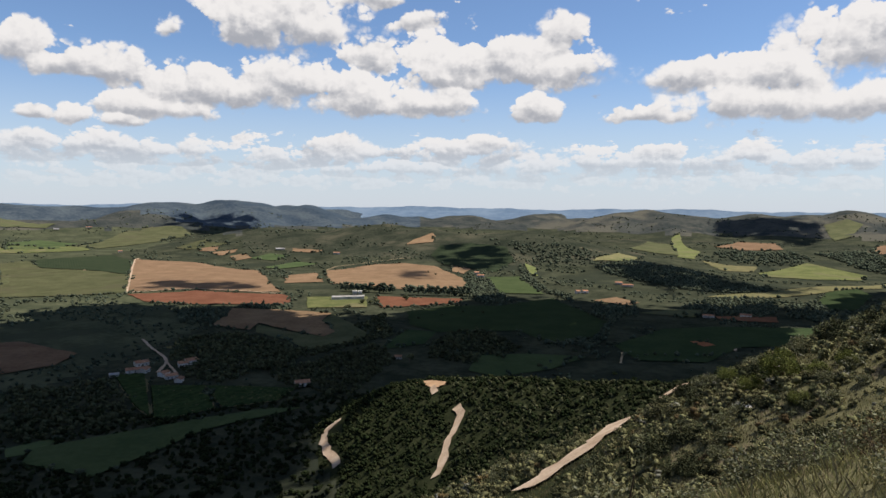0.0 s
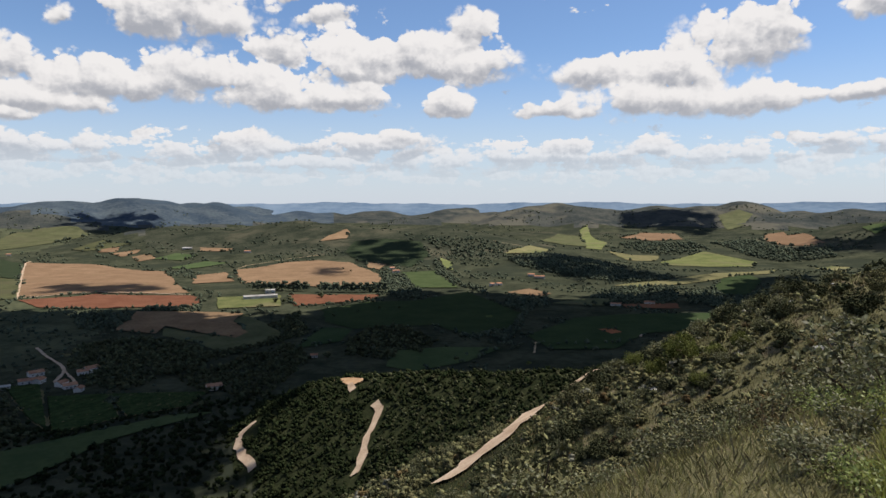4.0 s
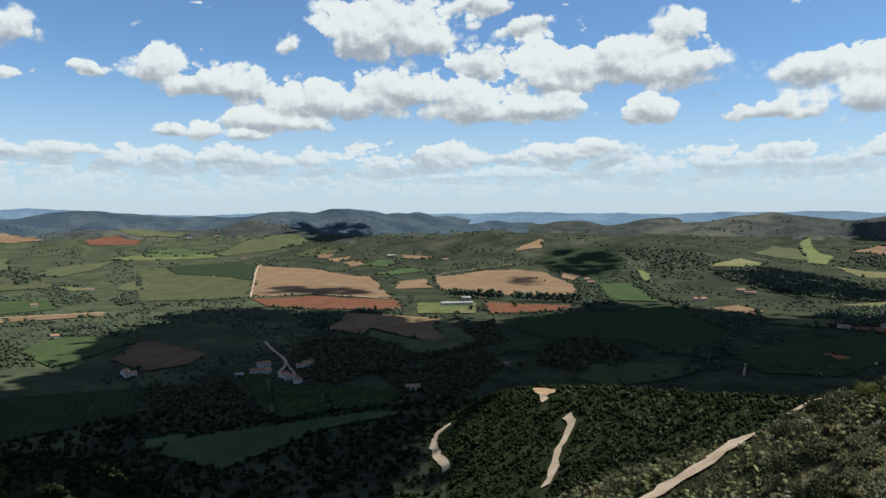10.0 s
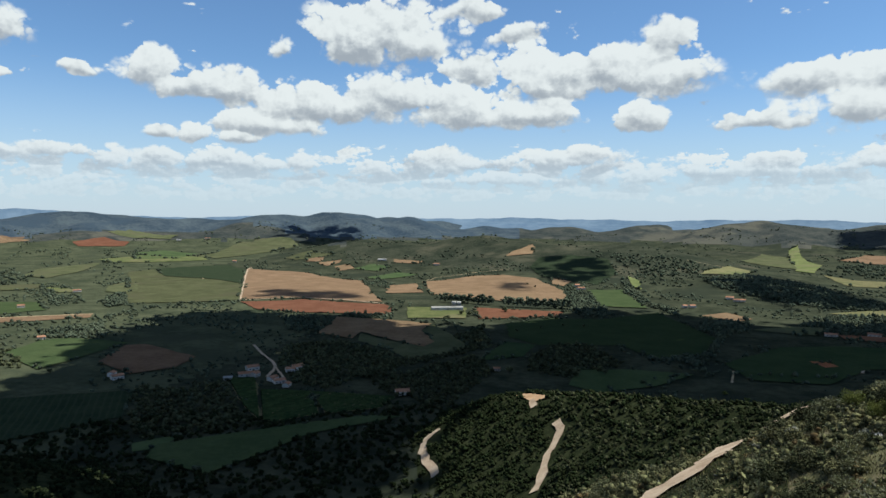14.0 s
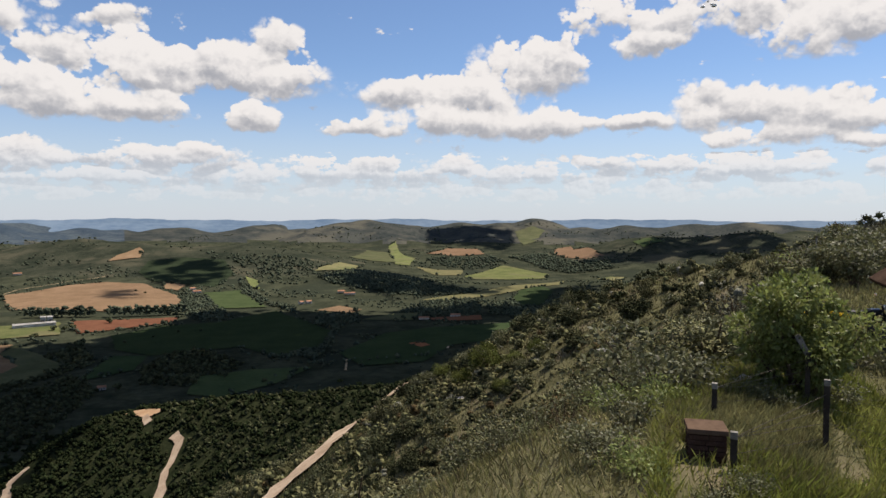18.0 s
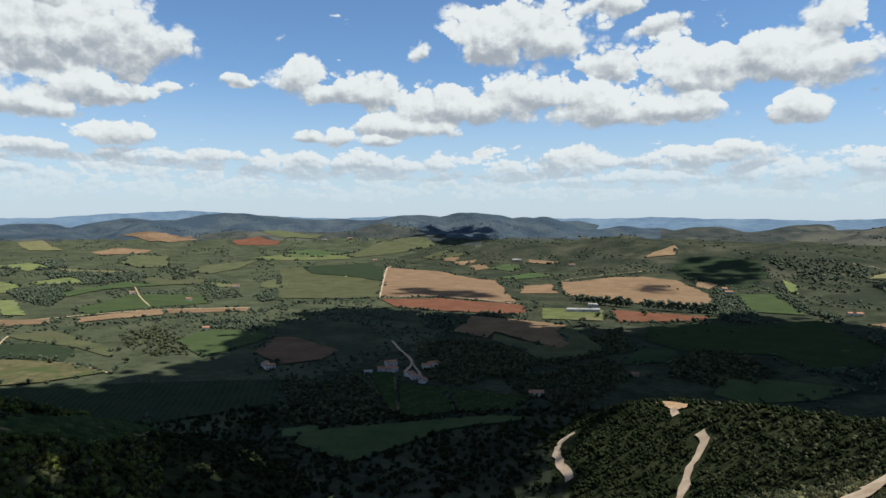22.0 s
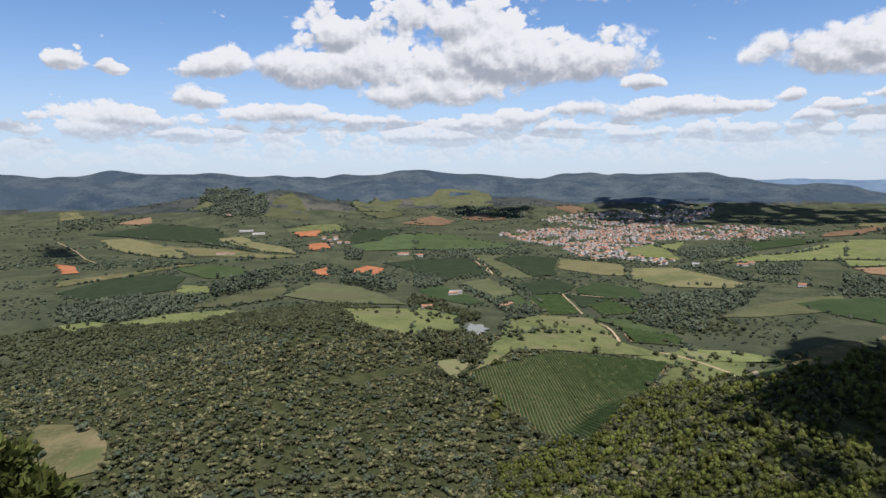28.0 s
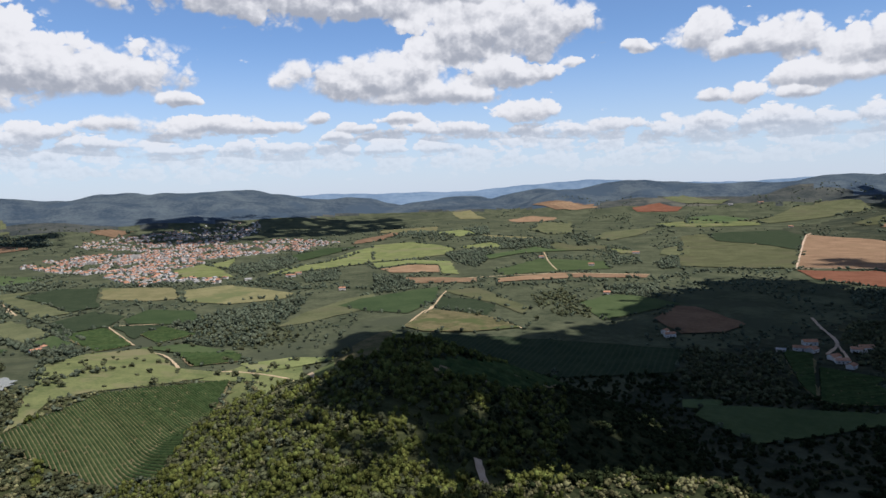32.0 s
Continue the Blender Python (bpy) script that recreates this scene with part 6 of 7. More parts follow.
def leaves(seed, clumps, number, size, droop=0.3):
    """Many folded leaf blades in clumps (x, y, z, radius); vertices and faces."""
    rng = np.random.default_rng(seed)
    c = np.array(clumps, float)
    share = c[:, 3] ** 2 / (c[:, 3] ** 2).sum()
    k = rng.choice(len(c), number, p=share)
    n = rng.normal(size=(number, 3))
    n /= np.linalg.norm(n, axis=1)[:, None]
    p = c[k, :3] + n * (c[k, 3] * rng.uniform(0.55, 1.08, number))[:, None] * np.array([1, 1, 0.8])
    along = n + rng.normal(0, 0.6, (number, 3)) - np.array([0, 0, droop])
    along /= np.linalg.norm(along, axis=1)[:, None]
    side = np.cross(along, rng.normal(size=(number, 3)))
    side /= np.linalg.norm(side, axis=1)[:, None] + 1e-9
    s = (size * rng.uniform(0.6, 1.4, number))[:, None]
    v = np.stack([p, p + along * s * 0.5 + side * s * 0.28, p + along * s, p + along * s * 0.5 - side * s * 0.28], 1).reshape(-1, 3)
    b = np.arange(number)[:, None] * 4
    return v, np.concatenate([b + [0, 1, 2], b + [0, 2, 3]])


def shade_tree(name, label, material, seed, blobs=9, tall=1.0, group="", tufts=240, tuft=0.13):
    """A round tree, one metre in crown radius: tapered trunk, limbs, and a ragged crown."""
    rng = random.Random(seed)
    ob = tagged(new(name), label, "tree", group)
    bm = bmesh.new()
    limb(bm, (0, 0, -0.25), (0.02, 0.01, 0.55), 0.075, 0.05)
    for k in range(4):
        a = k * 1.57 + rng.uniform(-0.4, 0.4)
        limb(bm, (0.02, 0.01, 0.45), (0.45 * math.cos(a), 0.45 * math.sin(a), rng.uniform(0.8, 1.1) * tall), 0.04, 0.015, 5)
    part("trunk", bm, M["bark"], ob)
    if tuft < 0.1:
        clumps = []
        for _ in range(blobs):
            a, s = rng.uniform(0, 6.283), 0.72 * math.sqrt(rng.random())
            clumps.append((s * math.cos(a), s * math.sin(a), tall * rng.uniform(0.45, 1.25) * (1.1 - 0.5 * s), rng.uniform(0.22, 0.36)))
        v, f = leaves(seed, clumps, tufts, tuft)
    else:
        v, f = crown(seed, blobs, 1, 0.66, (0.24, 0.42), 1.05 * tall, 0.32, tufts=tufts, tuft=tuft)
    v[:, 2] += 0.25
    part("crown", arrays_mesh("crown", v, f, material), material, ob)
    return ob


def plant(kinds, x, y, r, turn):
    ob = kinds[int(abs(x * 7 + y * 3)) % len(kinds)]
    m = pose(x, y, float(ground_z(x, y)), 0, 0, turn)
    if ob.get("used"):
        c = copy_thing(ob, m)
    else:
        c = ob
        ob["used"] = 1
        c.matrix_basis = m
    c.scale = (r, r, r * (0.85 + 0.3 * ((x * 13.7) % 1)))
    return c


PASTURE_TREES = [shade_tree("tree", "round dark green tree standing in pasture", M["leaf"], 200 + s, group="pasture trees") for s in range(4)]
M["spur_leaf"] = surface("fresh_yellow_green_leaves", (0.046, 0.056, 0.016), (0.115, 0.125, 0.040), 2.0, 0.3, island=0.8, bump=0, thin=0.3)
SPUR_TREES = [shade_tree("tree", "bushy yellow-green tree on the scrubby spur", M["spur_leaf"], 210 + s, 22, 0.8, "spur trees", 2600, 0.09) for s in range(3)]
plant(PASTURE_TREES, -678, 151, 4.0, 82)
plant(PASTURE_TREES, -825, 187, 4.5, 167)
plant(PASTURE_TREES, -726, 171, 3.6, 124)
plant(PASTURE_TREES, -726, 180, 3.2, 136)
plant(PASTURE_TREES, -680, 178, 3.0, 93)
plant(PASTURE_TREES, -652, 208, 4.2, 320)
plant(PASTURE_TREES, -645, 222, 5.0, 21)
plant(PASTURE_TREES, -714, 236, 5.0, 277)
plant(PASTURE_TREES, -670, 138, 2.6, 122)
plant(PASTURE_TREES, -710, 134, 3.0, 200)
plant(PASTURE_TREES, -712, 143, 3.2, 197)
plant(PASTURE_TREES, -700, 122, 4.0, 261)
plant(PASTURE_TREES, -632, 143, 4.8, 33)
plant(PASTURE_TREES, -628, 236, 4.5, 157)
plant(PASTURE_TREES, -665, 269, 4.0, 291)
plant(PASTURE_TREES, -653, 269, 4.0, 13)
plant(PASTURE_TREES, -548, 168, 4.0, 292)
plant(PASTURE_TREES, -477, 27, 5.0, 287)
plant(PASTURE_TREES, -744, -18, 4.5, 169)
plant(PASTURE_TREES, -735, -13, 4.0, 237)
plant(PASTURE_TREES, -682, -19, 3.0, 239)
plant(PASTURE_TREES, -721, 2, 3.0, 353)
plant(PASTURE_TREES, -744, -34, 3.6, 157)
plant(PASTURE_TREES, -779, 139, 2.5, 81)
plant(PASTURE_TREES, -832, 154, 2.5, 88)
plant(PASTURE_TREES, -729, 121, 3.5, 55)
plant(PASTURE_TREES, -690, 108, 4.5, 317)
plant(PASTURE_TREES, -706, 103, 4.0, 196)
plant(PASTURE_TREES, -688, 96, 4.0, 317)
plant(PASTURE_TREES, -851, 223, 3.4, 20)
plant(PASTURE_TREES, -593, 215, 3.4, 21)
plant(PASTURE_TREES, -601, 231, 3.0, 344)
plant(PASTURE_TREES, -614, 246, 3.0, 268)
plant(PASTURE_TREES, -376, 163, 3.0, 51)
plant(PASTURE_TREES, -565, 193, 3.0, 192)
plant(PASTURE_TREES, -578, 206, 2.5, 116)
plant(PASTURE_TREES, -660, 344, 4.5, 42)
plant(PASTURE_TREES, -633, 294, 3.0, 179)
plant(PASTURE_TREES, -671, 300, 4.0, 278)
plant(PASTURE_TREES, -376, 202, 4.0, 85)
plant(PASTURE_TREES, -647, 73, 5.0, 217)
plant(PASTURE_TREES, -659, 70, 5.0, 133)
plant(PASTURE_TREES, -655, 63, 4.5, 155)
plant(PASTURE_TREES, -1255, 32, 3.5, 243)
plant(PASTURE_TREES, -1306, -18, 3.0, 196)
plant(PASTURE_TREES, -938, -12, 5.0, 255)
plant(PASTURE_TREES, -873, -65, 3.5, 296)
plant(PASTURE_TREES, -891, 16, 3.0, 256)
plant(PASTURE_TREES, -933, 41, 3.5, 347)
plant(PASTURE_TREES, -882, -28, 3.0, 274)
plant(PASTURE_TREES, -852, 204, 4.0, 0)
plant(PASTURE_TREES, -807, 201, 4.0, 309)
plant(PASTURE_TREES, -852, 238, 4.0, 32)
plant(PASTURE_TREES, -824, 234, 4.0, 223)
plant(PASTURE_TREES, -869, 258, 3.0, 292)
plant(PASTURE_TREES, -755, -80, 3.0, 31)
plant(PASTURE_TREES, -66, 1251, 6.0, 63)
plant(PASTURE_TREES, 10, 1186, 3.5, 179)
plant(PASTURE_TREES, 37, 1118, 3.0, 298)
plant(PASTURE_TREES, 69, 1111, 3.5, 154)
plant(PASTURE_TREES, 2, 1088, 3.0, 25)
plant(PASTURE_TREES, -37, 1061, 4.0, 76)
plant(PASTURE_TREES, -34, 1730, 4.0, 46)
plant(PASTURE_TREES, -15, 1675, 4.0, 129)
plant(PASTURE_TREES, -144, 1204, 7.0, 192)
plant(PASTURE_TREES, -115, 1207, 7.0, 39)
plant(PASTURE_TREES, -127, 1197, 7.0, 302)
plant(PASTURE_TREES, -36, 772, 6.0, 158)
plant(PASTURE_TREES, 71, 804, 5.0, 227)
plant(PASTURE_TREES, 74, 788, 5.0, 226)
plant(PASTURE_TREES, 113, 754, 4.0, 106)
plant(PASTURE_TREES, 43, 773, 9.0, 356)
plant(PASTURE_TREES, -160, 1146, 7.0, 22)
plant(PASTURE_TREES, -91, 1053, 9.0, 53)
plant(PASTURE_TREES, -708, 587, 4.5, 307)
plant(PASTURE_TREES, -628, 620, 5.0, 180)
plant(PASTURE_TREES, -541, 669, 4.0, 117)
# more trees dotted over the near pastures
_rng = random.Random(55)
for _kind, _poly in POLYS:
    _cx, _cy = sum(p[0] for p in _poly) / len(_poly), sum(p[1] for p in _poly) / len(_poly)
    if _kind in ("pasture", "bright") and 380 < math.hypot(_cx, _cy) < 1000:
        _xs, _ys = spread_in(_poly, 17.0, int(abs(_cx)))
        for _x, _y in zip(_xs, _ys):
            if math.sin(_x / 23 + 1.1 * math.sin(_y / 31)) * math.sin(_y / 27) > 0.12 and _rng.random() < 0.55:
                plant(PASTURE_TREES, round(float(_x), 1), round(float(_y), 1), _rng.uniform(1.4, 3.6), _rng.uniform(0, 360))
plant(SPUR_TREES, 61, 118, 4.2, 189)
plant(SPUR_TREES, 65, 149, 3.0, 250)
plant(SPUR_TREES, 57, 121, 2.6, 162)
plant(SPUR_TREES, 62, 109, 2.2, 183)
plant(SPUR_TREES, 204, 695, 3.4, 326)
plant(SPUR_TREES, 190, 720, 3.4, 250)
plant(SPUR_TREES, 64, 104, 2.0, 199)
plant(SPUR_TREES, 54, 99, 1.8, 122)
plant(SPUR_TREES, 166, 683, 3.0, 45)


# ---------------------------------------------------------------- beside the lookout
M["leaf_near"] = surface("glossy_lime_leaves", (0.088, 0.115, 0.030), (0.195, 0.220, 0.070), 1.2, 0.15, rough=0.55, island=0.8, bump=0, thin=0.45)
M["leaf_dull"] = surface("dull_green_leaves", (0.048, 0.052, 0.024), (0.122, 0.124, 0.060), 1.2, 0.15, rough=0.6, island=0.9, bump=0, thin=0.35)
M["grass"] = surface("long_grass_blades", (0.080, 0.080, 0.034), (0.175, 0.165, 0.078), 2.5, 0.3, island=0.9, bump=0, thin=0.4)
M["grass_lime"] = surface("lush_grass_blades", (0.100, 0.118, 0.026), (0.205, 0.215, 0.058), 2.5, 0.3, island=0.7, bump=0, thin=0.45)
M["grass_dry"] = surface("dry_grass_blades", (0.10, 0.086, 0.048), (0.215, 0.182, 0.108), 2.5, 0.3, island=0.8, bump=0)
M["plaster"] = surface("peeling_whitewash", (0.26, 0.25, 0.225), (0.52, 0.51, 0.48), 1.6, 0.12, bump=0.7, third=(0.55, 0.54, 0.51))
M["tile_brown"] = surface("weathered_brown_tile", (0.045, 0.030, 0.022), (0.090, 0.060, 0.044), 0.9, 0.1, island=0.5, bump=0.5)
M["stone_dark"] = surface("dark_stone_slab", (0.045, 0.044, 0.045), (0.10, 0.098, 0.098), 0.7, 0.06, bump=0.4)
M["concrete"] = surface("weathered_concrete", (0.022, 0.019, 0.017), (0.050, 0.043, 0.037), 0.5, 0.05, bump=0.5)
M["limewash"] = surface("limewashed_post_top", (0.09, 0.085, 0.075), (0.24, 0.23, 0.21), 0.3, 0.05)
M["brick_red"] = surface("rusty_masonry", (0.034, 0.020, 0.016), (0.068, 0.041, 0.033), 0.35, 0.04, bump=0.6)
M["wire"] = surface("rusty_wire", (0.05, 0.04, 0.035), (0.11, 0.09, 0.075), 0.3, 0.03, rough=0.6, metal=0.6)
M["rock"] = surface("pale_quartzite", (0.22, 0.21, 0.19), (0.46, 0.45, 0.42), 0.8, 0.09, bump=0.8)
M["rubber"] = surface("black_rubber", (0.008, 0.008, 0.008), (0.02, 0.02, 0.02), 0.3, 0.03, rough=0.7)
M["paint_dark"] = surface("dark_enamel", (0.012, 0.012, 0.015), (0.03, 0.03, 0.034), 0.5, 0.05, rough=0.25, bump=0)
M["paint_yellow"] = surface("yellow_canvas", (0.42, 0.27, 0.012), (0.56, 0.38, 0.02), 0.6, 0.05, bump=0.2)
M["mirror"] = surface("mirror_glass", (0.75, 0.77, 0.8), (0.8, 0.82, 0.85), 0.3, 0.05, rough=0.05, metal=1.0, bump=0)


def bevel_box(sx, sy, sz, z=0.0, bev=0.02, x=0.0, y=0.0):
    bm = bmesh.new()
    bmesh.ops.create_cube(bm, size=1.0)
    for v in bm.verts:
        v.co = Vector((x + v.co.x * sx, y + v.co.y * sy, z + (v.co.z + 0.5) * sz))
    if bev:
        bmesh.ops.bevel(bm, geom=bm.edges[:], offset=bev, segments=2, affect="EDGES", profile=0.6)
    return bm


def chapel():
    """A small whitewashed chapel: thick walls with two narrow pointed windows, and a tiled hip of a roof with eaves."""
    far, near = Vector(at(-57.1, 27.9)[:2]), Vector(at(-58.9, 23.7)[:2])
    way = (near - far).normalized()
    out = Vector((-way.y, way.x))
    if out.dot(-far) < 0:
        out = -out
    length, depth, high = 7.2, 5.0, 2.62
    base = float(ground_z(far.x, far.y)) - 0.35
    ob = tagged(new("chapel"), "small whitewashed chapel with a brown tiled roof", "chapel")
    ob.matrix_world = Matrix.Translation((far.x, far.y, base)) @ Matrix.Rotation(math.atan2(way.y, way.x), 4, "Z")
    sign = 1 if Vector((-math.sin(math.atan2(way.y, way.x)), math.cos(math.atan2(way.y, way.x)))).dot(out) > 0 else -1
    spots, zw = (1.15, 3.05), 1.55
    bm = bmesh.new()

    def slab(x0, x1, z0, z1, y0, y1):
        vs = [bm.verts.new((x, y, z)) for z in (z0, z1) for x, y in ((x0, y0), (x1, y0), (x1, y1), (x0, y1))]
        for f in ((3, 2, 1, 0), (4, 5, 6, 7), (0, 1, 5, 4), (1, 2, 6, 5), (2, 3, 7, 6), (3, 0, 4, 7)):
            bm.faces.new([vs[i] for i in f])

    y0, y1 = (-0.22 * sign, 0.0)
    edges = [0.0]
    for s in spots:
        edges += [s - 0.17, s + 0.17]
    edges.append(length)
    for i in range(0, len(edges), 2):
        slab(edges[i], edges[i + 1], -0.4, high, y0, y1)
    for s in spots:
        slab(s - 0.17, s + 0.17, -0.4, zw, y0, y1)
        slab(s - 0.17, s + 0.17, zw + 0.92, high, y0, y1)
    slab(0, 0.22, -0.4, high, -(depth) * sign, y0)
    slab(length - 0.22, length, -0.4, high, -(depth) * sign, y0)
    slab(0.22, length - 0.22, -0.4, high, -depth * sign, -(depth - 0.22) * sign)
    bmesh.ops.recalc_face_normals(bm, faces=bm.faces[:])
    part("wall", bm, M["plaster"], ob)
    for s in spots:
        bm = bmesh.new()
        pts = [(s - 0.165, zw), (s + 0.165, zw), (s + 0.165, zw + 0.62), (s, zw + 0.9), (s - 0.165, zw + 0.62)]
        a = [bm.verts.new((x, -0.10 * sign, z)) for x, z in pts]
        b = [bm.verts.new((x, -0.15 * sign, z)) for x, z in pts]
        bm.faces.new(a)
        bm.faces.new(b[::-1])
        for i in range(5):
            bm.faces.new((a[i], b[i], b[(i + 1) % 5], a[(i + 1) % 5]))
        bmesh.ops.recalc_face_normals(bm, faces=bm.faces[:])
        win = part("window", bm, M["stone_dark"], ob, "narrow pointed window with a grey shutter")
        part("sill", bevel_box(0.42, 0.14, 0.05, zw - 0.05, 0.01, s, -0.04 * sign), M["limewash"], win)
    # roof: planks of tile courses down both slopes
    mid, over, rise = -depth * sign / 2, 0.42, 1.75
    under = bmesh.new()
    for side in (1, -1):
        eave_y, ridge_y = mid + side * (depth / 2 + over), mid
        q = [under.verts.new(p) for p in ((-over, eave_y, high - 0.3), (length + over, eave_y, high - 0.3), (length + over, ridge_y, high + rise), (-over, ridge_y, high + rise))]
        under.faces.new(q)
    bmesh.ops.solidify(under, geom=under.faces[:], thickness=0.08)
    bmesh.ops.recalc_face_normals(under, faces=under.faces[:])
    roof = part("roof", under, M["tile_brown"], ob, "weathered brown tiled roof")
    me = bpy.data.meshes.new("tile_run")
    run_bm = bmesh.new()
    span = math.hypot(depth / 2 + over, rise + 0.3)
    n = 9
    for k in range(n):
        limb(run_bm, (0, span * k / n, 0.012 * (k % 2)), (0, span * (k + 1.12) / n, 0.03 + 0.012 * (k % 2)), 0.105, 0.09, 7)
    run_bm.to_mesh(me)
    run_bm.free()
    me.materials.append(M["tile_brown"])
    for side in (1, -1):
        tilt = math.atan2(rise + 0.3, depth / 2 + over)
        for k in range(34):
            t = new("tile_run", me)
            t.parent = roof
            x = -over + 0.12 + (length + 2 * over - 0.24) * k / 33
            t.matrix_basis = Matrix.Translation((x, mid + side * (depth / 2 + over), high - 0.26)) @ Matrix.Rotation(math.pi if side > 0 else 0, 4, "Z") @ Matrix.Rotation(tilt, 4, "X")
    for x0 in (0.0, length):
        bm = bmesh.new()
        vs = [bm.verts.new(p) for p in ((x0, 0, high), (x0, -depth * sign, high), (x0, mid, high + rise - 0.12))]
        f = bm.faces.new(vs)
        bmesh.ops.solidify(bm, geom=[f], thickness=0.15)
        part("gable", bm, M["plaster"], ob)
    bench = tagged(new("bench"), "dark stone bench along the chapel wall", "bench")
    bench.matrix_world = ob.matrix_world @ Matrix.Translation((1.75, 0.36 * sign, 0.35))
    part("slab", bevel_box(3.2, 0.55, 0.11, 0.44, 0.02), M["stone_dark"], bench)
    for x in (-1.35, 0.0, 1.35):
        part("support", bevel_box(0.22, 0.45, 0.54, -0.1, 0.015, x), M["stone_dark"], bench)
    return ob


chapel()


def fence():
    """Old concrete fence posts, some with bent arms and limewashed tops, strung with rusty wire."""
    spots = [(-45.8, 12.4, 0.5, 0), (-47.3, 9.9, 0.48, 0), (-53.6, 12.6, 1.14, 0), (-52.3, 14.7, 1.12, 1), (-58.1, 18.2, 1.45, 1), (-61.5, 16.0, 1.3, 1)]
    tops = []
    for az, d, h, bent in spots:
        x, y, _ = at(az, d)
        z = float(ground_z(x, y))
        ob = tagged(new("fence_post"), "dark concrete fence post with a limewashed top", "fence post", "fence posts by the lookout")
        ob.matrix_world = pose(x, y, z - 0.15, 0, 0, az)
        part("shaft", bevel_box(0.092, 0.092, h + 0.15, 0, 0.012), M["concrete"], ob)
        if bent:
            arm = bevel_box(0.10, 0.09, 0.42, 0, 0.01)
            bmesh.ops.rotate(arm, verts=arm.verts, cent=(0, 0, 0), matrix=Matrix.Rotation(radians(28), 3, "Y"))
            bmesh.ops.translate(arm, verts=arm.verts, vec=(-0.0, 0, h + 0.10))
            bmesh.ops.rotate(arm, verts=arm.verts, cent=(0, 0, 0), matrix=Matrix.Rotation(radians(180), 3, "Z"))
            part("arm", arm, M["limewash"], ob, "limewashed bent arm")
        else:
            part("cap", bevel_box(0.097, 0.097, 0.10, h + 0.135, 0.012), M["limewash"], ob, "limewashed top")
        tops.append(Vector((x, y, z)))
    for line in ((1, 2, 5), (0, 3, 4)):
        ob = tagged(new("fence_wire"), "thin rusty wires strung between the posts", "wire")
        ob.matrix_world = Matrix.Translation(tops[line[0]])
        for h in (0.25, 0.5, 0.75, 0.98):
            bm = bmesh.new()
            for a, b in zip(line, line[1:]):
                p, q = tops[a] - tops[line[0]], tops[b] - tops[line[0]]
                limb(bm, p + Vector((0, 0, min(h, spots[a][2]))), q + Vector((0, 0, h)), 0.004, 0.004, 4)
            part("strand", bm, M["wire"], ob)


fence()


def pier():
    """A squat masonry pier with a rough cap slab."""
    x, y, _ = at(-45.2, 10.3)
    ob = tagged(new("masonry_pier"), "squat rusty brown masonry pier with slab top", "pier")
    ob.matrix_world = pose(x, y, float(ground_z(x, y)) - 0.22, 0, 0, -38)
    course, k = 0.0, 0
    rng = random.Random(4)
    while course < 0.58:
        for i in range(2):
            for side in range(4):
                a = side * 90
                bm = bevel_box(0.232, 0.10, 0.066, course, 0.006, -0.13 + 0.245 * i + (0.02 if k % 2 else -0.02), -0.20)
                bmesh.ops.rotate(bm, verts=bm.verts, cent=(0, 0, 0), matrix=Matrix.Rotation(radians(a), 3, "Z"))
                part("brick", bm, M["brick_red"], ob)
        course += 0.075
        k += 1
    part("core", bevel_box(0.40, 0.40, 0.60, 0, 0), M["concrete"], ob)
    part("cap", bevel_box(0.55, 0.54, 0.075, 0.605, 0.015), M["tile_brown"], ob, "rough brown cap slab")


pier()


def leafy_shrub(seed, label, material, number, size, stems=5, tall=1.0, name="shrub", category="shrub", group="", puff=1.0):
    """A shrub, about a metre in radius: stems and many leaf blades in clumps."""
    rng = random.Random(seed)
    ob = tagged(new(name), label, category, group)
    clumps = []
    bm = bmesh.new()
    for k in range(stems):
        a, r = k * 6.283 / stems + rng.uniform(-0.5, 0.5), rng.uniform(0.25, 0.75)
        tip = (r * math.cos(a), r * math.sin(a), tall * rng.uniform(0.55, 1.25) * (1.15 - 0.5 * r))
        limb(bm, (0.05 * math.cos(a), 0.05 * math.sin(a), -0.1), tip, 0.035, 0.01, 5)
        clumps.append((*tip, puff * rng.uniform(0.28, 0.46)))
        clumps.append((tip[0] * 0.6, tip[1] * 0.6, tip[2] * 0.62, puff * rng.uniform(0.3, 0.42)))
    part("woody_base", bm, M["bark"], ob)
    v, f = leaves(seed, clumps, number, size)
    part("foliage", arrays_mesh("leaves", v, f, material), material, ob)
    return ob


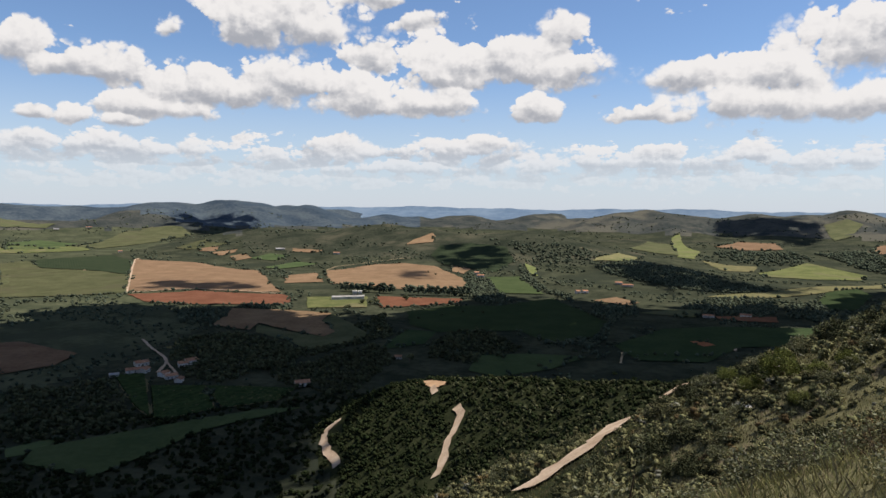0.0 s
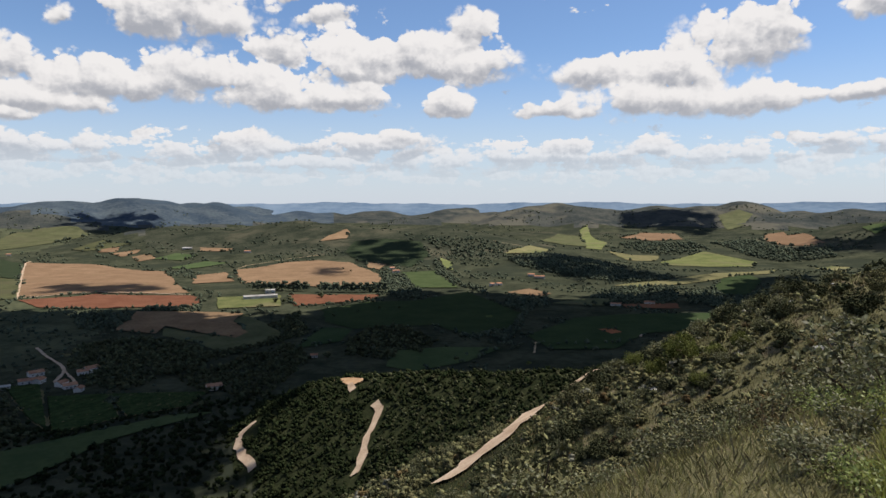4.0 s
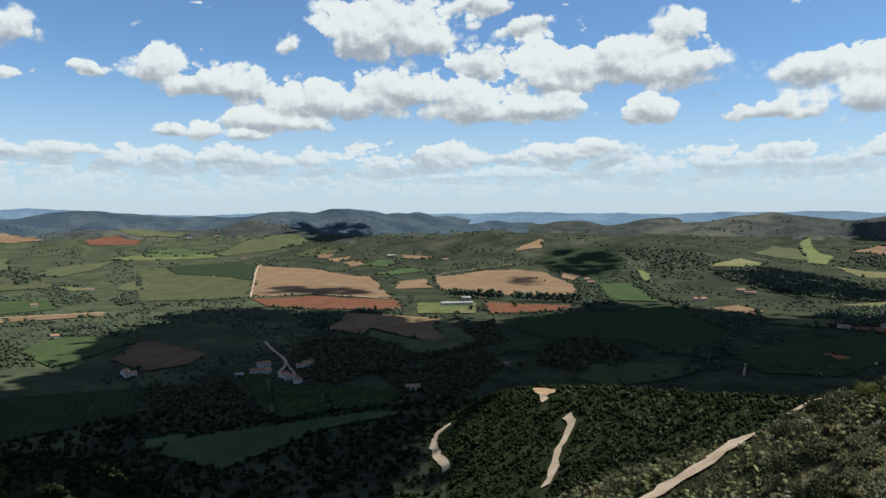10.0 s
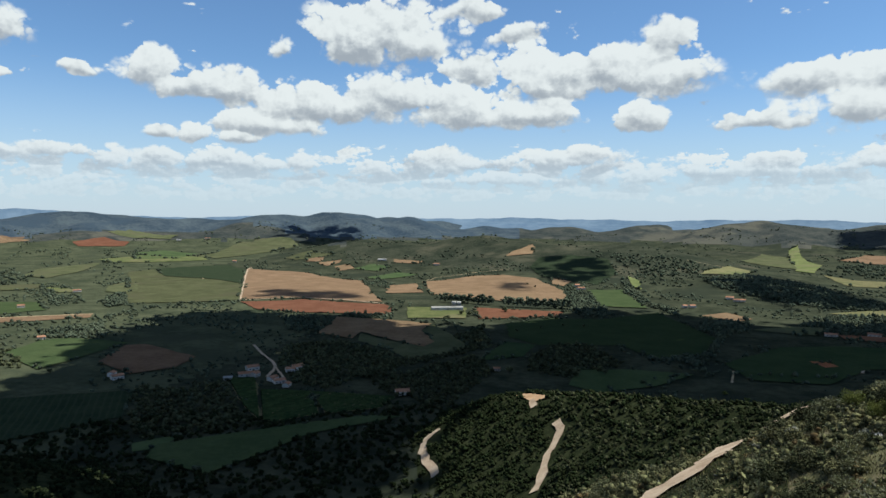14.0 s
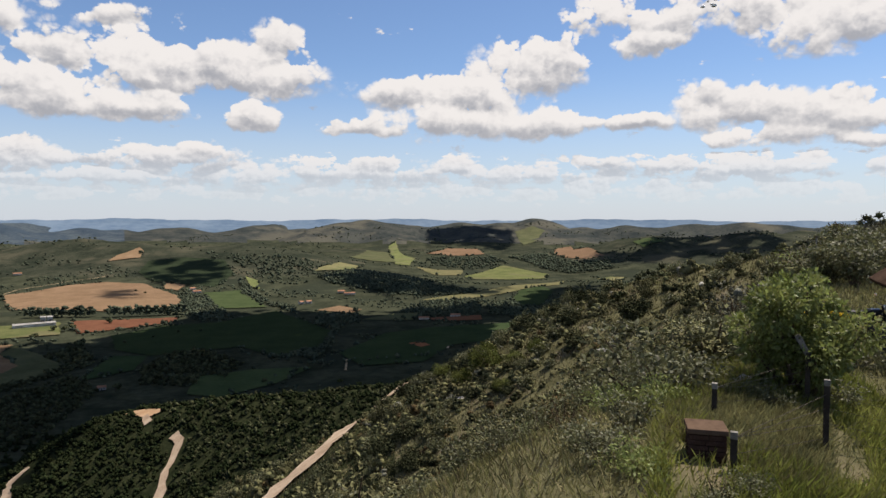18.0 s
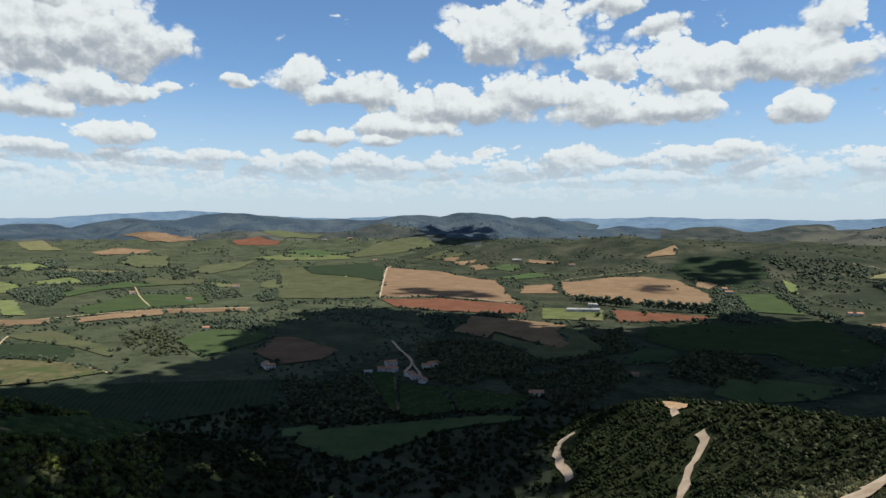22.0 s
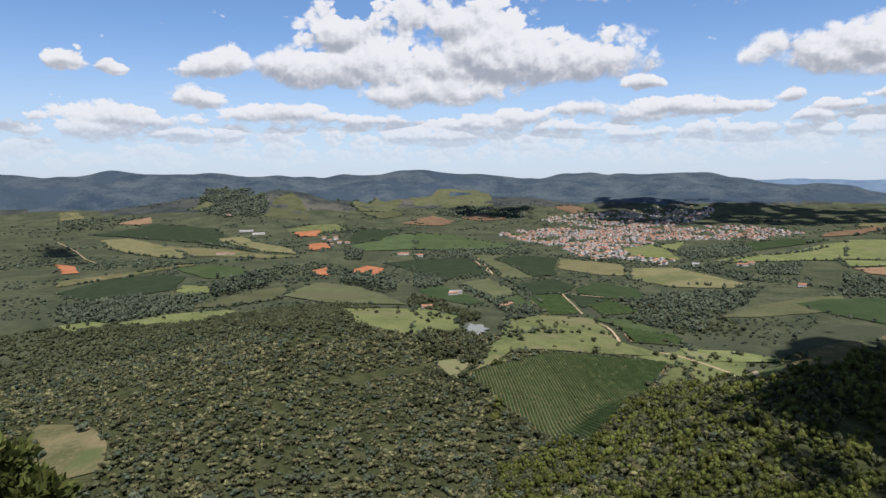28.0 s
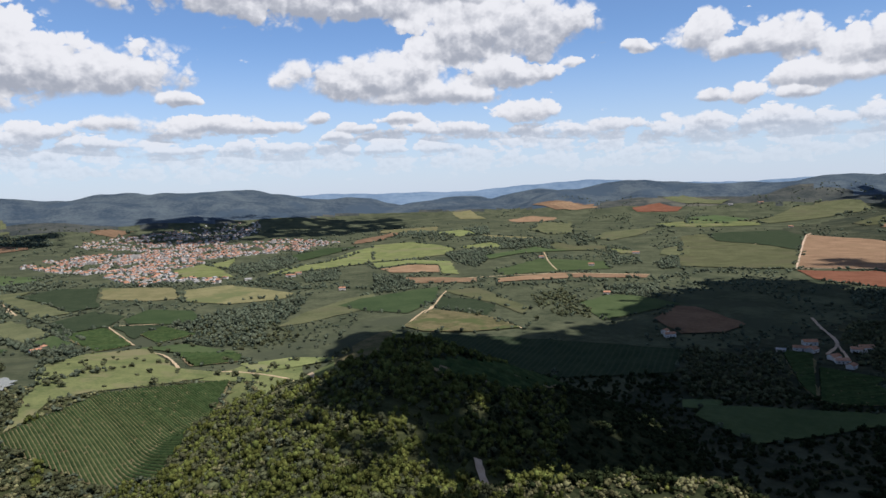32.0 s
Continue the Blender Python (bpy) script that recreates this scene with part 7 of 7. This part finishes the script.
def near_plants():
    rng = random.Random(12)
    # the bright tree by the fence
    x, y, _ = at(-51.8, 15.6)
    tree = leafy_shrub(3, "bright lime-green leafy tree beside the fence", M["leaf_near"], 19000, 0.062, 22, 1.2, "tree", "tree", puff=0.62)
    tree.matrix_world = pose(x, y, float(ground_z(x, y)) - 0.05, 0, 0, 20)
    tree.scale = (1.45, 1.45, 1.7)
    group = "shrubs by the lookout"
    kinds = [leafy_shrub(20, "dull green leafy shrub in long grass", M["leaf_dull"], 1200, 0.10, 7, group=group),
             leafy_shrub(21, "low dull green leafy shrub in long grass", M["leaf_dull"], 1200, 0.09, 8, 0.75, group=group),
             leafy_shrub(22, "fresh green shrub among grass", M["leaf_near"], 1100, 0.10, 7, 0.7, group=group),
             leafy_shrub(23, "sparse grey twiggy shrub among grass", M["shrub"], 520, 0.08, 11, 1.1, group=group),
             leafy_shrub(24, "brownish dry shrub among grass", M["dry"], 520, 0.08, 9, 0.8, group=group),
             leafy_shrub(25, "grey-green domed shrub on the hillside", M["shrub"], 1300, 0.09, 9, 0.8, group=group),
             leafy_shrub(26, "silvery white-flowering shrub on the hillside", M["pale"], 900, 0.07, 8, 0.7, group=group)]
    spots = [(-43.5, 15, 0, 0.9), (-41, 17, 1, 1.0), (-38, 14, 2, 0.7), (-36, 20, 0, 1.0), (-44, 24, 0, 1.3), (-47.5, 20, 3, 1.0), (-40, 9.5, 2, 0.55), (-48.5, 9.2, 1, 0.4),
             (-46.3, 8.8, 3, 0.35), (-34, 13, 4, 0.6), (-32, 17, 1, 0.9), (-29, 14, 0, 0.6), (-55.5, 21, 1, 0.9), (-54.5, 16, 0, 0.6), (-50, 26, 0, 1.2), (-45, 33, 3, 1.3),
             (-37.5, 10.2, 0, 0.6), (-39.5, 11.5, 0, 0.55), (-42, 13, 2, 0.6), (-43, 11, 4, 0.35), (-49.5, 14, 1, 0.5), (-45.2, 8.6, 1, 0.25), (-47.6, 8.4, 0, 0.3), (-35.5, 11, 1, 0.55)]
    for k in range(330):
        az, d = rng.uniform(-58, -12), 13 + 77 * rng.random() ** 0.75
        if az < -51.5 and d < 36:
            continue
        clump = math.sin(az * 0.9 + d * 0.13) * math.sin(d * 0.21 - az * 0.3)
        if clump < -0.55:
            continue
        kind = rng.choice([0, 0, 1, 1, 2, 3, 4, 5, 5, 5, 5]) if d < 45 or rng.random() < 0.8 else 6
        spots.append((az, d, kind, rng.uniform(0.6, 1.6) * (1.3 if clump > 0.2 else 0.85) * (1 + d / 110)))
    for az, d, k, s in spots:
        x, y, _ = at(az, d)
        c = copy_thing(kinds[k], pose(x, y, float(ground_z(x, y)) - 0.08 * s, 0, 0, rng.uniform(0, 360)))
        c.scale = (s, s, s * rng.uniform(0.75, 1.1))
    # broad bushes over the spur
    group = "bushes on the spur"
    broad = [leafy_shrub(31, "broad dull green bush on the grassy spur", M["leaf_dull"], 1400, 0.15, 9, 0.85, "bush", "bush", group),
             leafy_shrub(32, "rounded grey-green bush on the grassy spur", M["shrub"], 1400, 0.14, 11, 0.75, "bush", "bush", group),
             leafy_shrub(33, "dense dark green bush on the spur", M["leaf"], 1500, 0.15, 10, 0.95, "bush", "bush", group)]
    for ob, (az, d, s) in zip(broad, ((-33, 64, 1.8), (-27, 80, 1.7), (-30, 96, 2.0))):
        x, y, _ = at(az, d)
        ob.matrix_basis = pose(x, y, float(ground_z(x, y)) - 0.1, 0, 0, az)
        ob.scale = (s, s, s)
    placed = 0
    while placed < 300:
        az, d = rng.uniform(-52, -4), 32 + 150 * rng.random() ** 0.8
        x, y, _ = at(az, d)
        low = math.sin(x / 14 + 1.3 * math.sin(y / 19)) * math.sin(y / 12 - x / 23)
        if low < -0.25 or (az < -44 and d < 60) or (az < -35 and rng.random() < 0.72) or bool(in_sight_of_lane(np.array([x]), np.array([y]), 12.0, 4.5)[0]) or float(ground_z(x, y)) < 20:
            continue
        s = rng.uniform(1.0, 1.9) * (1.15 if low > 0.3 else 0.9) * (0.8 + d / 200)
        c = copy_thing(broad[rng.choice([0, 0, 1, 2, 2])], pose(x, y, float(ground_z(x, y)) - 0.12 * s, 0, 0, rng.uniform(0, 360)))
        c.scale = (s, s, s * rng.uniform(0.7, 1.1))
        placed += 1
    for ob, (az, d) in zip(kinds, ((-26, 19), (-23, 22), (-31, 24), (-37, 27), (-39, 31), (-35, 34), (-47, 52))):
        x, y, _ = at(az, d)
        ob.matrix_basis = pose(x, y, float(ground_z(x, y)), 0, 0, az)
    # slender trees behind the chapel yard
    slim = leafy_shrub(40, "slender dull green tree behind the chapel yard", M["leaf_dull"], 1500, 0.16, 8, 1.9, "tree", "tree", "trees behind the chapel")
    x, y, _ = at(-50.0, 62)
    slim.matrix_basis = pose(x, y, float(ground_z(x, y)), 0, 0, 0)
    slim.scale = (1.4, 1.4, 1.7)
    for az, d, s in ((-53.2, 42, 1.3), (-54.3, 46, 1.5), (-55.1, 41, 1.2), (-55.8, 48, 1.5), (-56.5, 44, 1.3), (-57.4, 52, 1.6), (-52.3, 52, 1.3), (-54.7, 58, 1.6), (-58.6, 60, 1.6), (-47.6, 70, 1.2)):
        x, y, _ = at(az, d)
        copy_thing(slim, pose(x, y, float(ground_z(x, y)), 0, 0, rng.uniform(0, 360))).scale = (s, s, s * 0.9)
    # the small tree that leans up from the steep side below the lookout
    for az, d, top, s in ((124.6, 9.0, 176.9, 0.5), (127.5, 9.5, 176.6, 0.7)):
        x, y, _ = at(az, d)
        z = float(ground_z(x, y))
        ob = tagged(new("tree"), "small gnarled tree with tufted leaf rosettes", "tree", "gnarled trees on the steep side")
        ob.matrix_world = pose(x, y, z, 0, 0, az)
        bm, clumps = bmesh.new(), []
        h = top - z
        limb(bm, (0, 0, -0.3), (0.15, 0, h * 0.55), 0.11, 0.07, 7)
        for k in range(7):
            a = k * 0.9
            tip = (0.15 + s * rng.uniform(0.3, 0.9) * math.cos(a), s * rng.uniform(0.3, 0.9) * math.sin(a), h * rng.uniform(0.82, 1.0))
            mid = (0.15 + tip[0] * 0.4, tip[1] * 0.4, h * 0.75)
            limb(bm, (0.15, 0, h * 0.55), mid, 0.05, 0.035, 5)
            limb(bm, mid, tip, 0.035, 0.015, 5)
            clumps.append((*tip, 0.26))
            clumps.append((tip[0] * 0.75, tip[1] * 0.75, tip[2] + 0.05, 0.24))
        part("trunk", bm, M["bark"], ob)
        v, f = leaves(60 + int(az), clumps, 1500, 0.13, -0.5)
        part("foliage", arrays_mesh("leaves", v, f, M["spur_leaf"]), M["spur_leaf"], ob)


near_plants()


def near_grass():
    """Long grass over the shoulder of the hill."""
    rng = np.random.default_rng(8)
    for seed, number, a0, a1, d0, d1, mat, words, hi in ((1, 95000, -64, -12, 5, 60, "grass", "long green grass on the shoulder of the hill", 0.21),
                                                       (2, 40000, -64, -41, 5, 19, "grass_lime", "lush yellow-green grass beside the fence", 0.25),
                                                       (4, 26000, -54, -41, 10, 18, "grass", "rough green grass round the fence posts", 0.22),
                                                       (5, 60000, -60, 8, 55, 205, "grass", "rough grass between shrubs on the spur", 0.2),
                                                       (3, 70000, -58, -8, 8, 150, "grass_dry", "dry tawny grass tufts on the slope", 0.24)):
        a, d = np.radians(rng.uniform(a0, a1, number)), d0 + (d1 - d0) * rng.random(number) ** 0.9
        x, y = -np.sin(a) * d, np.cos(a) * d
        patch = np.sin(x / 1.9 + 1.4 * np.sin(y / 2.3)) * np.sin(y / 1.7 + x / 3.1)
        k = patch > (-2.0 if seed in (1, 4, 5) else -0.5 if seed == 2 else -0.1)
        k &= ~((np.degrees(a) < -42.5) & (np.degrees(a) > -47.5) & (d > 8.2) & (d < 10.8) & (rng.random(len(x)) < 0.85))
        x, y, d = x[k], y[k], d[k]
        n = len(x)
        z = ground_z(x, y) - 0.03
        t = rng.uniform(0, 6.283, n)
        lean = rng.uniform(0.05, 0.22, n)
        h = hi * rng.uniform(0.4, 1.2, n) * (1 + d / 90)
        w = 0.004 + 0.0007 * d
        b = rng.uniform(0, 6.283, n)
        dx, dy = np.cos(b) * w, np.sin(b) * w
        v = np.stack([np.column_stack([x - dx, y - dy, z]), np.column_stack([x + dx, y + dy, z]),
                      np.column_stack([x + np.cos(t) * lean * 0.5 + dx * 0.6, y + np.sin(t) * lean * 0.5 + dy * 0.6, z + h * 0.6]),
                      np.column_stack([x + np.cos(t) * lean, y + np.sin(t) * lean, z + h])], 1).reshape(-1, 3)
        q = np.arange(n)[:, None] * 4
        mesh_object("grass", v, np.concatenate([q + [0, 1, 2], q + [0, 2, 3]]), M[mat], label=words, category="grass", kind="stuff")


near_grass()


def rocks():
    """Pale rocks that break through the grass on the spur."""
    rng = random.Random(9)
    bv, bf = ICO[2]
    for k in range(46):
        az, d = rng.uniform(-50, -22), rng.uniform(34, 150)
        if k < 14:
            az, d = rng.uniform(-47, -40), rng.uniform(36, 60)
        if k in (14, 15, 16):
            az, d = (-47.7, -46.9, -43.4)[k - 14], (15.2, 15.5, 18.5)[k - 14]
        x, y, _ = at(az, d)
        s = rng.uniform(0.25, 0.7) * (0.35 + d / 110)
        r = np.random.default_rng(k)
        v = bv * (1 + r.uniform(-0.22, 0.22, (len(bv), 1))) * np.array([1.0, rng.uniform(0.6, 0.9), rng.uniform(0.35, 0.6)]) * s
        v[:, 2] = np.round(v[:, 2] / (0.3 * s)) * 0.3 * s * 0.7 + v[:, 2] * 0.3
        ob = new("rock", arrays_mesh("rock", v, bf, M["rock"]))
        tagged(ob, "pale weathered rock in the hillside grass", "rock", "rocks on the spur")
        ob.matrix_world = pose(x, y, float(ground_z(x, y)) + 0.1 * s, rng.uniform(-12, 12), rng.uniform(-12, 12), rng.uniform(0, 360))


rocks()


def ring_bm(radius, thick, sides=20):
    bm = bmesh.new()
    rows = []
    for k in range(sides):
        a = k * 6.2832 / sides
        rows.append([bm.verts.new(((radius + thick * math.cos(b)) * math.cos(a), thick * math.sin(b), (radius + thick * math.cos(b)) * math.sin(a))) for b in (0, 1.57, 3.14, 4.71)])
    for k in range(sides):
        for i in range(4):
            bm.faces.new((rows[k][i], rows[(k + 1) % sides][i], rows[(k + 1) % sides][(i + 1) % 4], rows[k][(i + 1) % 4]))
    bmesh.ops.recalc_face_normals(bm, faces=bm.faces[:])
    return bm


def motorcycle():
    """A dark motorcycle parked by the chapel's corner."""
    x, y, _ = at(-56.0, 27.5)
    ob = tagged(new("motorcycle"), "dark motorcycle parked beside the chapel corner", "motorcycle")
    ob.matrix_world = pose(x, y, float(ground_z(x, y)), 0, 0, -20) @ pose(0, 0, 0, 8, 0, 0)
    for wx in (-0.62, 0.66):
        wheel = part("wheel", ring_bm(0.2, 0.03), M["concrete"], ob)
        wheel.location = (wx, 0, 0.31)
        part("tyre", ring_bm(0.28, 0.045), M["rubber"], wheel)
    bm = bmesh.new()
    limb(bm, (-0.62, 0, 0.31), (-0.1, 0, 0.5), 0.035, 0.04)
    limb(bm, (-0.1, 0, 0.45), (0.4, 0, 0.75), 0.05, 0.04)
    limb(bm, (0.66, 0, 0.31), (0.42, 0, 0.98), 0.035, 0.03)
    part("chassis", bm, M["paint_dark"], ob)
    part("engine", bevel_box(0.36, 0.28, 0.3, 0.26, 0.04, 0.02), M["stone_dark"], ob)
    part("tank", bevel_box(0.48, 0.26, 0.2, 0.68, 0.07, 0.16), M["paint_dark"], ob)
    part("seat", bevel_box(0.66, 0.25, 0.1, 0.72, 0.04, -0.42), M["rubber"], ob)
    part("mudguard", bevel_box(0.5, 0.13, 0.04, 0.64, 0.015, 0.68), M["paint_dark"], ob)
    bm = bmesh.new()
    limb(bm, (0.40, -0.38, 1.06), (0.42, 0, 1.0), 0.015, 0.015)
    limb(bm, (0.42, 0, 1.0), (0.40, 0.38, 1.06), 0.015, 0.015)
    part("handlebar", bm, M["wire"], ob)
    for s in (-1, 1):
        bm = bmesh.new()
        limb(bm, (0.41, 0.26 * s, 1.04), (0.38, 0.33 * s, 1.28), 0.008, 0.008)
        stalk = part("mirror_stalk", bm, M["wire"], ob)
        part("mirror", bevel_box(0.02, 0.12, 0.09, 1.26, 0.008, 0.38, 0.33 * s), M["mirror"], stalk)
    part("headlight", bevel_box(0.12, 0.17, 0.17, 0.84, 0.05, 0.52), M["mirror"], ob)


motorcycle()


def parasol():
    """A small yellow canopy that shows through the tree's leaves."""
    x, y, _ = at(-53.4, 23.5)
    ob = tagged(new("parasol"), "small yellow canvas parasol behind the leafy tree", "parasol")
    z = float(ground_z(x, y))
    ob.matrix_world = pose(x, y, z - 0.1, 0, 0, 0)
    bm = bmesh.new()
    limb(bm, (0, 0, 0), (0, 0, 1.1), 0.02, 0.02)
    part("pole", bm, M["wire"], ob)
    bm = bmesh.new()
    tip = bm.verts.new((0, 0, 1.18))
    low = [bm.verts.new((0.62 * math.cos(k * 0.785), 0.62 * math.sin(k * 0.785), 0.98 - 0.02 * (k % 2))) for k in range(8)]
    hem = [bm.verts.new((0.63 * math.cos(k * 0.785), 0.63 * math.sin(k * 0.785), 0.86)) for k in range(8)]
    for k in range(8):
        bm.faces.new((tip, low[k], low[(k + 1) % 8]))
        bm.faces.new((low[k], hem[k], hem[(k + 1) % 8], low[(k + 1) % 8]))
    bmesh.ops.solidify(bm, geom=bm.faces[:], thickness=0.01)
    part("canopy", bm, M["paint_yellow"], ob)


parasol()


def mark_pole():
    x, y, _ = at(-52.6, 43)
    ob = tagged(new("pole"), "slim pale weathered pole in the scrub", "pole")
    ob.matrix_world = pose(x, y, float(ground_z(x, y)) - 0.2, 0, 0, 0)
    bm = bmesh.new()
    limb(bm, (0, 0, 0), (0.05, 0, 3.1), 0.07, 0.05)
    part("shaft", bm, M["limewash"], ob)
    part("cap", bevel_box(0.14, 0.14, 0.06, 3.08, 0.01, 0.05), M["concrete"], ob)


mark_pole()


POND = (-671, 26)


def pond():
    """A small pond among the trees by the stream."""
    m = bpy.data.materials.new("still_water")
    m.use_nodes = True
    b = m.node_tree.nodes["Principled BSDF"]
    b.inputs["Base Color"].default_value, b.inputs["Roughness"].default_value = (0.09, 0.10, 0.085, 1), 0.08
    w = Nodes(m.node_tree)
    f, _ = w.noise(w.add("ShaderNodeNewGeometry").outputs["Position"], 0.8, 3.0)
    bump = w.add("ShaderNodeBump")
    bump.inputs["Strength"].default_value = 0.05
    w.put(bump.inputs["Height"], f)
    w.put(b.inputs["Normal"], bump.outputs[0])
    cx, cy = POND
    z = float(lift(cx, cy)) + 0.5
    pts = [(cx + (24 + 5 * math.sin(k * 1.9)) * math.cos(k * 0.3142), cy + (15 + 4 * math.sin(k * 2.7)) * math.sin(k * 0.3142), z) for k in range(20)]
    mesh_object("water", pts, [tuple(range(20))], m, label="small still pond among trees", category="pond", kind="structure")


pond()
